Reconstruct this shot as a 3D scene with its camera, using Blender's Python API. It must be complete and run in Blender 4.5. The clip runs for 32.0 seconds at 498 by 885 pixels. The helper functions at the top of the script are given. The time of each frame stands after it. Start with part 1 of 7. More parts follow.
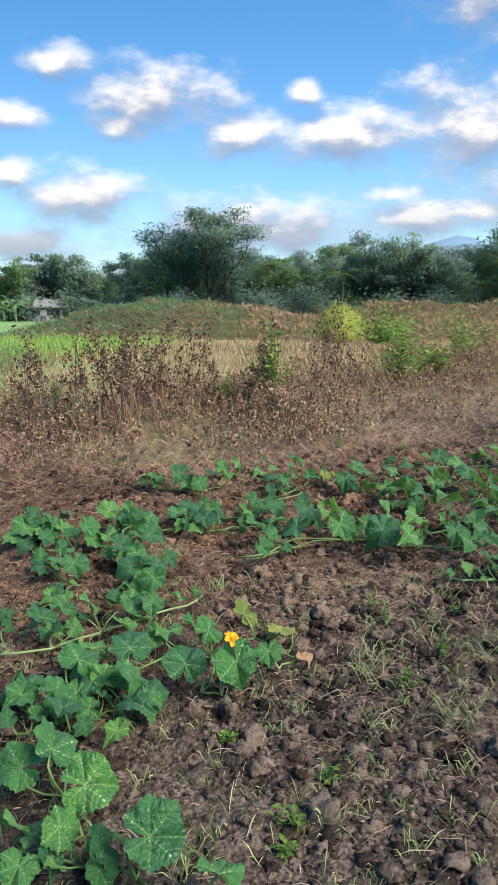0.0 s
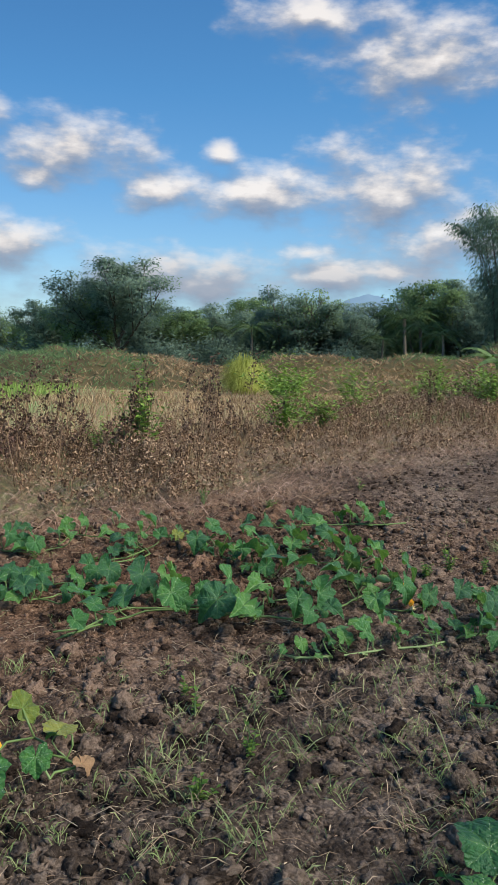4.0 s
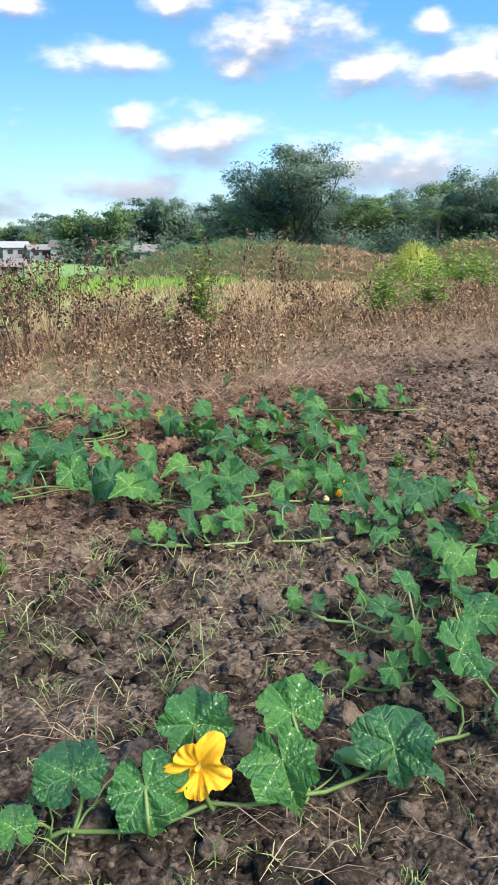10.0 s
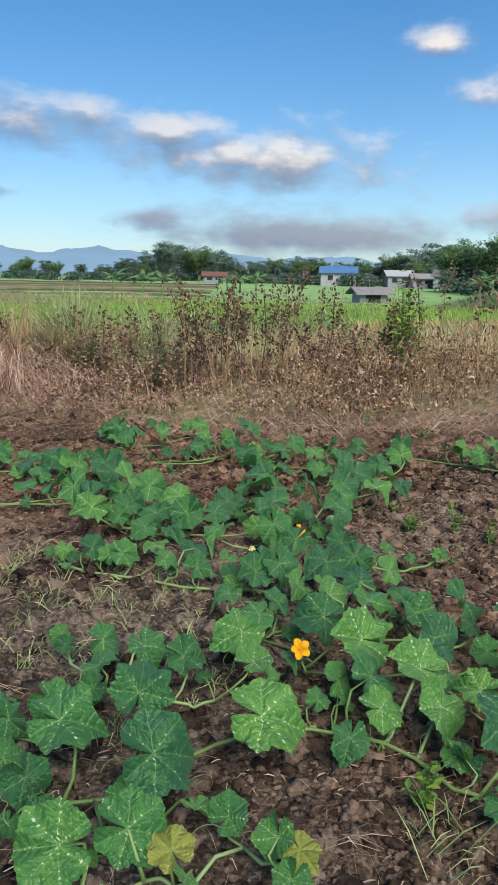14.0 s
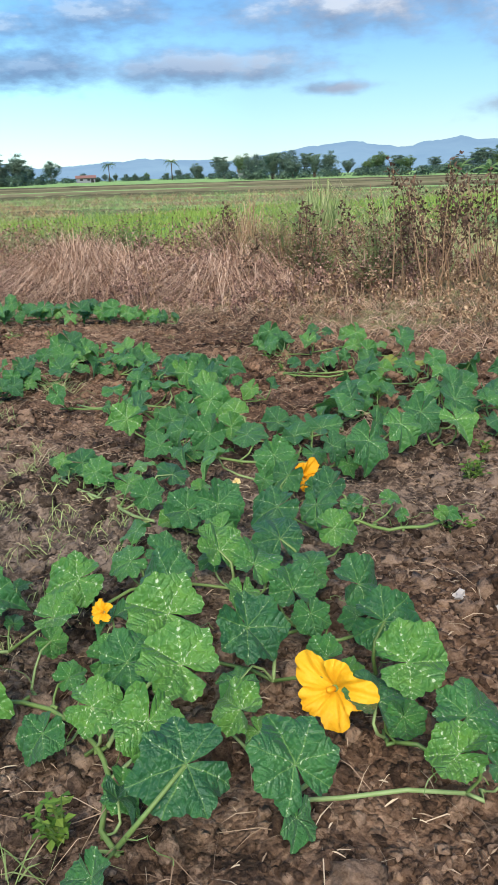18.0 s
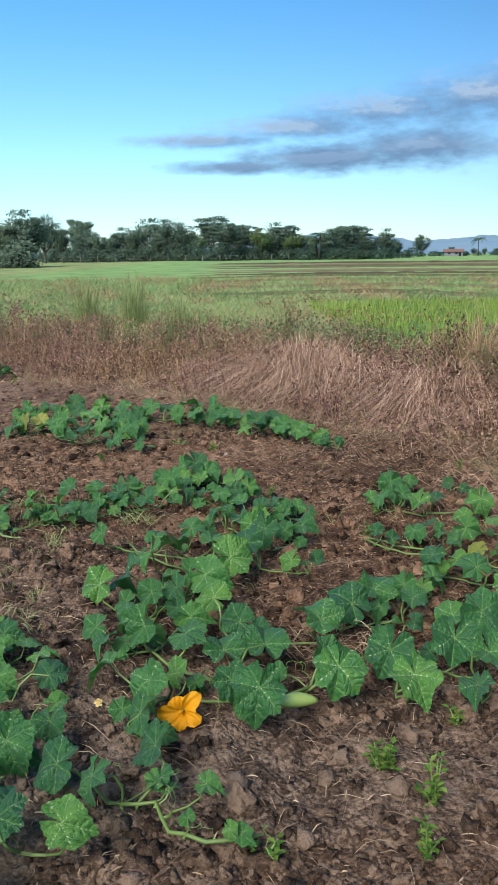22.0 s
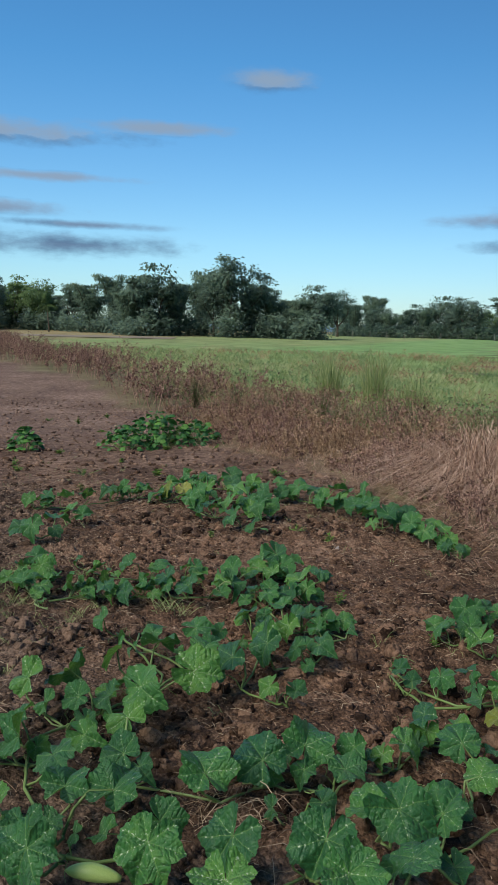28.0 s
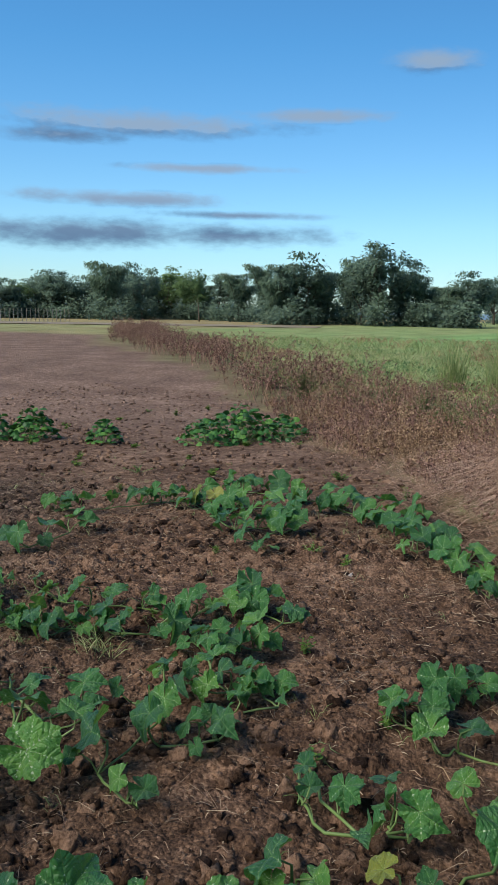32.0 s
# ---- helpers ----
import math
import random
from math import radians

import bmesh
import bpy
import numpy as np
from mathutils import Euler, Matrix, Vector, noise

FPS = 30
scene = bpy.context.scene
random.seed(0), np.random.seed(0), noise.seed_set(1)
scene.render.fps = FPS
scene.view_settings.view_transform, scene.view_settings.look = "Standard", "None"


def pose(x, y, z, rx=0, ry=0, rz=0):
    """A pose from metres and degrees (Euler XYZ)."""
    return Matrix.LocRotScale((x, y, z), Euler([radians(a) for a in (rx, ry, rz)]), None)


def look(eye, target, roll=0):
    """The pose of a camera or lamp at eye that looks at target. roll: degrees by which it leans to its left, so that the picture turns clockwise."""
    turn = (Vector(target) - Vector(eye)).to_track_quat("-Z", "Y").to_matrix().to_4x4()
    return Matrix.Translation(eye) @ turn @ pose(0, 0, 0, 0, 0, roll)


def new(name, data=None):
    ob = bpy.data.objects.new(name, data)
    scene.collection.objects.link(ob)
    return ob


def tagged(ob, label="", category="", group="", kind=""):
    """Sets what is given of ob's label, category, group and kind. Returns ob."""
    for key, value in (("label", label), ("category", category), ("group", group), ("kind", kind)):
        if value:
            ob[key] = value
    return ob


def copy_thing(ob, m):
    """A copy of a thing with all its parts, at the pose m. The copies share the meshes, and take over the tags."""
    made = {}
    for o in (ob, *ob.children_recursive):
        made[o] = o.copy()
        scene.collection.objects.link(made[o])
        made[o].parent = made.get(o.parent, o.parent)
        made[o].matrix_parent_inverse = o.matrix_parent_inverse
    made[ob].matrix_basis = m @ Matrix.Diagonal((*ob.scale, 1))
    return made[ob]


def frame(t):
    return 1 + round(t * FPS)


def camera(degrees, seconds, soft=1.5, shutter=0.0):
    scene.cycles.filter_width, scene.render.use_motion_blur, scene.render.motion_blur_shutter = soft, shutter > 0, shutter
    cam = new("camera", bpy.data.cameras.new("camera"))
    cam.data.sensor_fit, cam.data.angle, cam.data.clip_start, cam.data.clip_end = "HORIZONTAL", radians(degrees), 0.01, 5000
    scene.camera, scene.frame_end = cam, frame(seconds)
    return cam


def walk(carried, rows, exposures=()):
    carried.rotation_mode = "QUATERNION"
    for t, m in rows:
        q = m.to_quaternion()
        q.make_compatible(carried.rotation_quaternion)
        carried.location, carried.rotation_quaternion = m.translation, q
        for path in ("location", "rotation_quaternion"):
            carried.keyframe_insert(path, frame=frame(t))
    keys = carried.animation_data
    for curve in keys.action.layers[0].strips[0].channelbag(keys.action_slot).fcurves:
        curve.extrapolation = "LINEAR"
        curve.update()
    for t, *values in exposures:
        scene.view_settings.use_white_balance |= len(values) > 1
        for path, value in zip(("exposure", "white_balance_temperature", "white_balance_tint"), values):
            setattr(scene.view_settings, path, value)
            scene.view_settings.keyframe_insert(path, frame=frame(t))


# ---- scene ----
# the camera and its walk round the pumpkin patch
cam = camera(34.3, 32.0, 1.0)
METRES, EYE, TILT, LEAN, TURN = 11.0, 1.62, 2.0, -1.7, 0.0
ROWS = [
    (0.0, 0.0, 0.0, 0.0, -0.31, -11.63, 1.5),
    (0.5, 0.001, 0.0008, -0.0013, -3.05, -12.17, 1.49),
    (1.0, 0.0051, 0.0032, -0.0037, -5.06, -12.37, 1.53),
    (1.5, 0.0125, 0.0099, -0.0082, -6.34, -12.32, 1.69),
    (2.0, 0.0166, 0.0121, -0.0109, -6.62, -11.76, 1.98),
    (2.5, 0.0274, 0.0205, -0.0111, -6.0, -10.71, 1.74),
    (4.5, 0.0463, 0.0454, -0.0054, -6.56, -7.81, -0.54),
    (5.0, 0.048, 0.0481, -0.0068, -7.3, -8.31, -0.35),
    (5.5, 0.0583, 0.0489, -0.0102, -7.68, -9.17, -0.3),
    (6.0, 0.077, 0.054, -0.0137, -7.01, -9.98, -0.51),
    (6.5, 0.0966, 0.059, -0.0157, -5.68, -10.25, -0.44),
    (7.0, 0.1167, 0.0732, -0.0183, -2.08, -10.44, -0.34),
    (7.5, 0.133, 0.0802, -0.0227, 2.31, -10.56, -0.3),
    (8.0, 0.1532, 0.0873, -0.024, 5.1, -11.12, -0.03),
    (8.5, 0.1663, 0.0951, -0.026, 6.11, -12.36, 0.38),
    (9.0, 0.1736, 0.093, -0.0299, 7.29, -13.9, 1.02),
    (9.5, 0.1789, 0.0895, -0.0291, 7.9, -14.73, 1.58),
    (10.0, 0.1815, 0.0858, -0.0288, 7.79, -15.08, 2.16),
    (10.5, 0.1863, 0.0831, -0.0301, 8.03, -14.71, 2.84),
    (11.0, 0.1958, 0.0916, -0.036, 9.36, -14.27, 3.13),
    (11.5, 0.2117, 0.111, -0.0387, 12.36, -13.59, 2.97),
    (12.0, 0.2277, 0.1182, -0.0396, 17.9, -12.54, 2.57),
    (12.5, 0.2631, 0.1189, -0.0362, 25.18, -12.1, 2.63),
    (13.0, 0.2965, 0.1251, -0.0311, 27.2, -12.43, 2.25),
    (13.5, 0.3231, 0.1466, -0.0351, 30.57, -12.32, 1.9),
    (14.0, 0.3417, 0.1586, -0.0316, 34.69, -12.19, 1.66),
    (14.5, 0.3581, 0.1635, -0.0314, 37.93, -11.84, 1.35),
    (16.5, 0.3945, 0.2087, -0.0375, 48.51, -11.52, 1.74),
    (17.0, 0.3937, 0.2318, -0.0437, 52.14, -12.74, 2.96),
    (17.5, 0.3936, 0.2562, -0.044, 55.51, -15.4, 3.69),
    (18.0, 0.3976, 0.2835, -0.0427, 58.94, -17.87, 4.48),
    (18.5, 0.4024, 0.3005, -0.0311, 63.13, -19.38, 4.64),
    (19.0, 0.4023, 0.3211, -0.0294, 68.08, -20.04, 4.53),
    (19.5, 0.4038, 0.3366, -0.0249, 74.54, -19.63, 4.25),
    (20.0, 0.4086, 0.3595, -0.0217, 81.08, -19.07, 3.48),
    (20.5, 0.4092, 0.3838, -0.024, 82.65, -18.23, 3.59),
    (21.0, 0.3988, 0.4083, -0.0227, 83.94, -16.41, 3.49),
    (21.5, 0.3957, 0.4222, -0.0187, 84.2, -13.79, 3.15),
    (22.0, 0.3965, 0.4375, -0.0162, 84.03, -11.52, 2.85),
    (22.5, 0.399, 0.4492, -0.0147, 84.0, -10.2, 2.8),
    (23.0, 0.3992, 0.4559, -0.016, 84.44, -9.34, 2.82),
    (23.5, 0.3917, 0.4641, -0.0191, 85.39, -8.47, 2.57),
    (24.0, 0.3824, 0.4759, -0.0167, 86.8, -7.73, 2.26),
    (24.5, 0.3782, 0.4883, -0.0182, 89.29, -7.36, 1.45),
    (25.0, 0.3754, 0.5067, -0.0196, 92.04, -7.48, 0.62),
    (25.5, 0.3707, 0.5181, -0.022, 94.07, -7.89, 0.23),
    (26.0, 0.3577, 0.5268, -0.0235, 96.06, -7.83, 0.32),
    (26.5, 0.3476, 0.5332, -0.0213, 98.66, -7.48, 0.52),
    (28.5, 0.3415, 0.5649, -0.0167, 105.03, -5.47, -0.01),
    (29.0, 0.3271, 0.5743, -0.0189, 104.85, -4.98, 0.22),
    (29.5, 0.3131, 0.5841, -0.0154, 106.19, -5.11, 0.32),
    (30.0, 0.3005, 0.5932, -0.0174, 108.48, -5.44, 0.28),
    (30.5, 0.2885, 0.6095, -0.0146, 110.08, -5.78, -0.01),
    (31.0, 0.2737, 0.6167, -0.0172, 110.8, -6.14, -0.15),
    (31.5, 0.2512, 0.6186, -0.0153, 112.62, -6.51, -0.19),
    (32.0, 0.2393, 0.623, -0.0144, 115.27, -6.59, -0.02),
]
EXPOSURES = [(0.0, 1.4), (2.0, 1.76), (4.5, 0.85), (5.5, 1.1), (7.0, 1.5), (9.0, 1.58), (11.0, 1.65), (12.3, 1.40), (13.0, 1.18), (14.5, 1.0), (16.5, 0.68), (17.2, 0.80), (18.0, 1.25), (19.0, 1.42), (20.0, 1.55), (21.0, 1.6), (22.0, 1.0), (24.0, 0.52), (26.0, 0.48), (30.0, 0.46), (32.0, 0.62)]
walk(cam, [(t, pose(0, 0, EYE, TILT, LEAN, TURN) @ pose(METRES * x, METRES * y, METRES * z, 90 + pitch, roll, yaw)) for t, x, y, z, yaw, pitch, roll in ROWS], EXPOSURES)

# ---- light: a low sun and a blue sky with broken clouds ----
SUN_AZ, SUN_EL = 125.0, 42.0   # clockwise from +y


def lamp_sun():
    data = bpy.data.lights.new("sun", "SUN")
    data.energy, data.angle, data.color = 2.7, radians(42), (1.0, 0.92, 0.82)
    ob = new("sun", data)
    a, e = radians(SUN_AZ), radians(SUN_EL)
    ob.matrix_world = look((60 * math.sin(a) * math.cos(e), 60 * math.cos(a) * math.cos(e), 60 * math.sin(e)), (0, 0, 0))


lamp_sun()


def wire(nt, kind, ins=(), **props):
    """A node of a tree with its inputs: numbers, colours or the sockets that feed them."""
    n = nt.nodes.new(kind)
    for key, value in props.items():
        setattr(n, key, value)
    for i, v in (ins.items() if isinstance(ins, dict) else enumerate(ins)):
        if v is None:
            continue
        if isinstance(v, bpy.types.NodeSocket):
            nt.links.new(v, n.inputs[i])
        else:
            n.inputs[i].default_value = v
    return n


def calc(nt, op, *ins):
    return wire(nt, "ShaderNodeMath", ins, operation=op).outputs[0]


def ramp(nt, fac, *stops):
    n = wire(nt, "ShaderNodeValToRGB", (fac,))
    while len(n.color_ramp.elements) < len(stops):
        n.color_ramp.elements.new(0.5)
    for e, (p, c) in zip(n.color_ramp.elements, stops):
        e.position, e.color = p, (*c, 1) if len(c) == 3 else c
    return n.outputs[0]


def mixed(nt, fac, a, b, blend="MIX"):
    n = wire(nt, "ShaderNodeMix", data_type="RGBA", blend_type=blend)
    for i, v in ((0, fac), (6, a), (7, b)):
        if isinstance(v, bpy.types.NodeSocket):
            nt.links.new(v, n.inputs[i])
        else:
            n.inputs[i].default_value = v if not isinstance(v, tuple) else (*v, 1)[:4]
    return n.outputs[2]


# banks of cloud: bearing to the left of +y, height over the horizon, half width, half height, in degrees
CLOUDS_NORTH = [
    (5.5, 13.5, 4.8, 2.1), (-4.0, 13.7, 1.2, 0.8), (0.2, 11.2, 2.9, 1.5), (-6.3, 11.3, 5.8, 1.8), (-15.4, 11.4, 5.2, 3.5), (-20.5, 8.5, 4.5, 2.6), (-11.5, 5.8, 5.0, 1.5),
    (11.3, 7.1, 4.4, 1.8), (14.7, 12.0, 1.8, 0.9), (-1.4, 5.2, 10.5, 2.2), (12.4, 15.2, 2.2, 1.1), (-16.0, 6.0, 4.0, 1.1),
    (-17.5, 19.3, 6.5, 2.6), (-10.1, 7.4, 2.2, 0.7), (8.5, 11.6, 1.9, 0.8), (15.5, 8.4, 1.6, 1.0), (-10.0, 22.0, 5.0, 1.2),
]
CLOUDS_WEST = [
    (40.4, 9.5, 3.6, 1.2), (34.0, 7.8, 8.2, 1.9), (31.0, 3.0, 9.5, 1.8), (41.7, 3.8, 2.4, 0.8), (15.1, 3.9, 5.0, 1.2),
    (16.9, 12.0, 3.4, 1.0), (22.5, 14.8, 2.0, 0.8), (12.5, 15.0, 2.0, 0.9), (51.6, 9.8, 11.0, 1.6), (62.0, 6.8, 7.5, 1.2),
    (61.5, 11.3, 3.6, 0.9), (53.0, 5.2, 2.4, 0.4), (68.5, 10.0, 6.0, 1.1),
]
CLOUDS_SOUTHWEST = [
    (86.5, 7.5, 4.5, 0.42), (80.5, 8.3, 5.5, 0.8), (74.5, 9.2, 5.5, 1.25), (68.5, 9.8, 5.5, 1.6), (84.5, 5.8, 4.5, 0.42), (78.5, 6.4, 5.5, 0.95), (72.5, 6.9, 5.5, 1.3), (103.2, 16.2, 2.4, 0.6), (111.0, 13.1, 4.5, 0.4), (122.5, 12.3, 8.0, 0.75), (128.0, 11.4, 4.0, 0.5),
    (127.0, 5.3, 11.0, 0.9), (116.5, 5.4, 6.5, 0.65), (116.0, 6.7, 5.0, 0.25), (118.5, 9.7, 5.0, 0.28), (124.0, 7.6, 7.0, 0.45),
    (150.0, 9.0, 9.0, 1.6), (-60.0, 10.0, 12.0, 2.2), (180.0, 14.0, 11.0, 2.0),
]


def cloud_cover():
    """How thick the cloud is in a direction: banks of cloud broken up by noise."""
    g = bpy.data.node_groups.new("cloud_cover", "ShaderNodeTree")
    g.interface.new_socket("way", in_out="INPUT", socket_type="NodeSocketVector")
    g.interface.new_socket("lift", in_out="INPUT", socket_type="NodeSocketFloat")
    g.interface.new_socket("cover", in_out="OUTPUT", socket_type="NodeSocketFloat")
    a, out = g.nodes.new("NodeGroupInput"), g.nodes.new("NodeGroupOutput")
    s = wire(g, "ShaderNodeSeparateXYZ", (a.outputs[0],)).outputs
    az = calc(g, "MULTIPLY", calc(g, "ARCTAN2", calc(g, "MULTIPLY", s[0], -1.0), s[1]), 180 / math.pi)
    el = calc(g, "ADD", calc(g, "MULTIPLY", calc(g, "ARCSINE", s[2]), 180 / math.pi), a.outputs[1])
    # billows: the noise shifts the place that is looked up
    flat = wire(g, "ShaderNodeCombineXYZ", (az, calc(g, "MULTIPLY", el, 1.6), 0.0)).outputs[0]
    fine = wire(g, "ShaderNodeTexNoise", {"Vector": flat, "Scale": 0.36, "Detail": 7.0, "Roughness": 0.46}).outputs[0]
    big = wire(g, "ShaderNodeTexNoise", {"Vector": flat, "Scale": 0.16, "Detail": 2.0}).outputs[0]
    place = wire(g, "ShaderNodeCombineXYZ", (az, el, 0.0)).outputs[0]
    best = None
    for b, h, w, k in CLOUDS_NORTH + CLOUDS_WEST + CLOUDS_SOUTHWEST:
        d = wire(g, "ShaderNodeVectorMath", (place, (b, h, 0)), operation="SUBTRACT").outputs[0]
        d = wire(g, "ShaderNodeVectorMath", (d, (1 / w, 1 / k, 0)), operation="MULTIPLY").outputs[0]
        d = wire(g, "ShaderNodeVectorMath", (d,), operation="LENGTH").outputs["Value"]
        best = d if best is None else calc(g, "SMOOTH_MIN", best, d, 0.3)
    cover = calc(g, "SUBTRACT", 1.38, best)
    # the long banks in the west are smoother than the heaped ones in the north
    calm = wire(g, "ShaderNodeMapRange", (az, 45.0, 75.0, 2.0, 0.95)).outputs[0]
    cover = calc(g, "ADD", cover, calc(g, "MULTIPLY", calc(g, "SUBTRACT", fine, 0.52), calm))
    cover = calc(g, "ADD", cover, calc(g, "MULTIPLY", calc(g, "SUBTRACT", big, 0.5), 1.0))
    streak = wire(g, "ShaderNodeCombineXYZ", (az, calc(g, "MULTIPLY", el, 2.6), 3.0)).outputs[0]
    streak = wire(g, "ShaderNodeTexNoise", {"Vector": streak, "Scale": 1.1, "Detail": 5.0, "Roughness": 0.55}).outputs[0]
    cover = calc(g, "ADD", cover, calc(g, "MULTIPLY", calc(g, "SUBTRACT", streak, 0.5), wire(g, "ShaderNodeMapRange", (az, 30.0, 80.0, 0.5, 0.85)).outputs[0]))
    g.links.new(cover, out.inputs[0])
    return g


def sky():
    w = bpy.data.worlds.new("sky")
    scene.world, w.use_nodes = w, True
    nt = w.node_tree
    nt.nodes.clear()
    way = wire(nt, "ShaderNodeTexCoord").outputs["Generated"]
    air = wire(nt, "ShaderNodeTexSky", sky_type="NISHITA", sun_disc=False, sun_elevation=radians(SUN_EL), sun_rotation=radians(SUN_AZ),
               air_density=1.0, dust_density=0.2, ozone_density=4.0).outputs[0]
    up = wire(nt, "ShaderNodeSeparateXYZ", (way,)).outputs[2]
    air = mixed(nt, 1.0, air, ramp(nt, up, (0.0, (0.68, 0.76, 0.88)), (0.10, (0.70, 0.86, 0.96)), (0.30, (0.46, 0.84, 1.03)), (0.6, (0.42, 0.82, 1.06))), "MULTIPLY")
    # the evening side of the sky is the brighter one
    evening = wire(nt, "ShaderNodeMapRange", (wire(nt, "ShaderNodeVectorMath", (way, (-0.82, -0.57, 0.0)), operation="DOT_PRODUCT").outputs["Value"], 0.4, 1.0, 0.0, 1.0)).outputs[0]
    air = mixed(nt, 1.0, air, mixed(nt, evening, (1.0, 1.0, 1.0), (1.72, 1.92, 1.88)), "MULTIPLY")
    # and so is the sunward air in the north-east
    dawn = wire(nt, "ShaderNodeMapRange", (wire(nt, "ShaderNodeVectorMath", (way, (0.5, 0.866, 0.0)), operation="DOT_PRODUCT").outputs["Value"], 0.55, 1.0, 0.0, 1.0)).outputs[0]
    air = mixed(nt, 1.0, air, mixed(nt, dawn, (1.0, 1.0, 1.0), (1.32, 1.30, 1.25)), "MULTIPLY")
    group = cloud_cover()
    here = wire(nt, "ShaderNodeGroup", node_tree=group)
    above = wire(nt, "ShaderNodeGroup", node_tree=group)
    for n, lift in ((here, 0.0), (above, 1.1)):
        nt.links.new(way, n.inputs[0])
        n.inputs[1].default_value = lift
    cover = wire(nt, "ShaderNodeMapRange", (here.outputs[0], -0.15, 1.3, 0.0, 0.93), interpolation_type="SMOOTHSTEP").outputs[0]
    lit = wire(nt, "ShaderNodeMapRange", (calc(nt, "SUBTRACT", here.outputs[0], above.outputs[0]), -0.6, 0.75, 0.0, 1.0)).outputs[0]
    # the low banks show their shaded undersides
    lit = calc(nt, "MULTIPLY", lit, wire(nt, "ShaderNodeMapRange", (up, 0.05, 0.14, 0.30, 1.0)).outputs[0])
    cloud = ramp(nt, lit, (0.0, (0.26, 0.31, 0.42)), (0.42, (0.42, 0.45, 0.53)), (0.8, (0.86, 0.80, 0.77)), (1.0, (1.05, 0.98, 0.93)))
    cloud = mixed(nt, 1.0, cloud, mixed(nt, dawn, (1.0, 1.0, 1.0), (1.12, 1.14, 1.15)), "MULTIPLY")
    # the banks in the west are thick and grey
    b = wire(nt, "ShaderNodeSeparateXYZ", (way,)).outputs
    west = wire(nt, "ShaderNodeMapRange", (calc(nt, "ARCTAN2", calc(nt, "MULTIPLY", b[0], -1.0), b[1]), 0.45, 1.25, 0.0, 1.0)).outputs[0]
    grey = ramp(nt, lit, (0.0, (0.13, 0.24, 0.44)), (0.6, (0.18, 0.30, 0.51)), (0.82, (0.28, 0.43, 0.66)), (1.0, (0.44, 0.61, 0.84)))
    cloud = mixed(nt, west, cloud, grey)
    # nothing of it below the horizon
    high = wire(nt, "ShaderNodeMapRange", (wire(nt, "ShaderNodeSeparateXYZ", (way,)).outputs[2], 0.0, 0.04, 0.0, 1.0)).outputs[0]
    a = wire(nt, "ShaderNodeBackground", (air, SKY_STRENGTH))
    b = wire(nt, "ShaderNodeBackground", (cloud, CLOUD_STRENGTH))
    mix = wire(nt, "ShaderNodeMixShader", (calc(nt, "MULTIPLY", cover, high), a.outputs[0], b.outputs[0]))
    nt.links.new(mix.outputs[0], wire(nt, "ShaderNodeOutputWorld").inputs[0])


SKY_STRENGTH, CLOUD_STRENGTH = 0.062, 0.44
sky()

# ---- materials ----
def surface(name, rough=0.8, **extra):
    m = bpy.data.materials.new(name)
    m.use_nodes = True
    nt = m.node_tree
    b = nt.nodes["Principled BSDF"]
    b.inputs["Roughness"].default_value = rough
    b.inputs["Specular IOR Level"].default_value = extra.get("spec", 0.3)
    return m, nt, b


def grain(nt, scale, detail=4.0, rough=0.55, vector=None):
    return wire(nt, "ShaderNodeTexNoise", {"Vector": vector, "Scale": scale, "Detail": detail, "Roughness": rough}).outputs[0]


def relief(nt, b, height, strength, distance=0.02):
    n = wire(nt, "ShaderNodeBump", {"Strength": strength, "Distance": distance, "Height": height})
    nt.links.new(n.outputs[0], b.inputs["Normal"])


def place_of(nt):
    return wire(nt, "ShaderNodeNewGeometry").outputs["Position"]


def chance(nt, island=False):
    if island:
        return wire(nt, "ShaderNodeNewGeometry").outputs["Random Per Island"]
    return wire(nt, "ShaderNodeObjectInfo").outputs["Random"]


def plain(name, stops, scale=30.0, rough=0.8, bump=0.0, island=False, spec=0.3, through_light=0.0):
    """A surface whose colour runs through the stops by noise and by chance from piece to piece."""
    m, nt, b = surface(name, rough, spec=spec)
    n = grain(nt, scale, 5.0, vector=wire(nt, "ShaderNodeTexCoord").outputs["Object"])
    f = calc(nt, "ADD", calc(nt, "MULTIPLY", n, 0.5), calc(nt, "MULTIPLY", chance(nt, island), 0.55))
    k = len(stops) - 1
    col = ramp(nt, f, *[(0.22 + 0.6 * i / k, c) for i, c in enumerate(stops)])
    nt.links.new(col, b.inputs["Base Color"])
    if bump:
        relief(nt, b, n, bump)
    if through_light:
        t = wire(nt, "ShaderNodeBsdfTranslucent", (col,))
        mix = wire(nt, "ShaderNodeMixShader", (through_light, b.outputs[0], t.outputs[0]))
        nt.links.new(mix.outputs[0], nt.nodes["Material Output"].inputs[0])
    return m


SOIL_DARK, SOIL_MID, SOIL_PALE = (0.020, 0.014, 0.010), (0.082, 0.061, 0.045), (0.26, 0.198, 0.150)


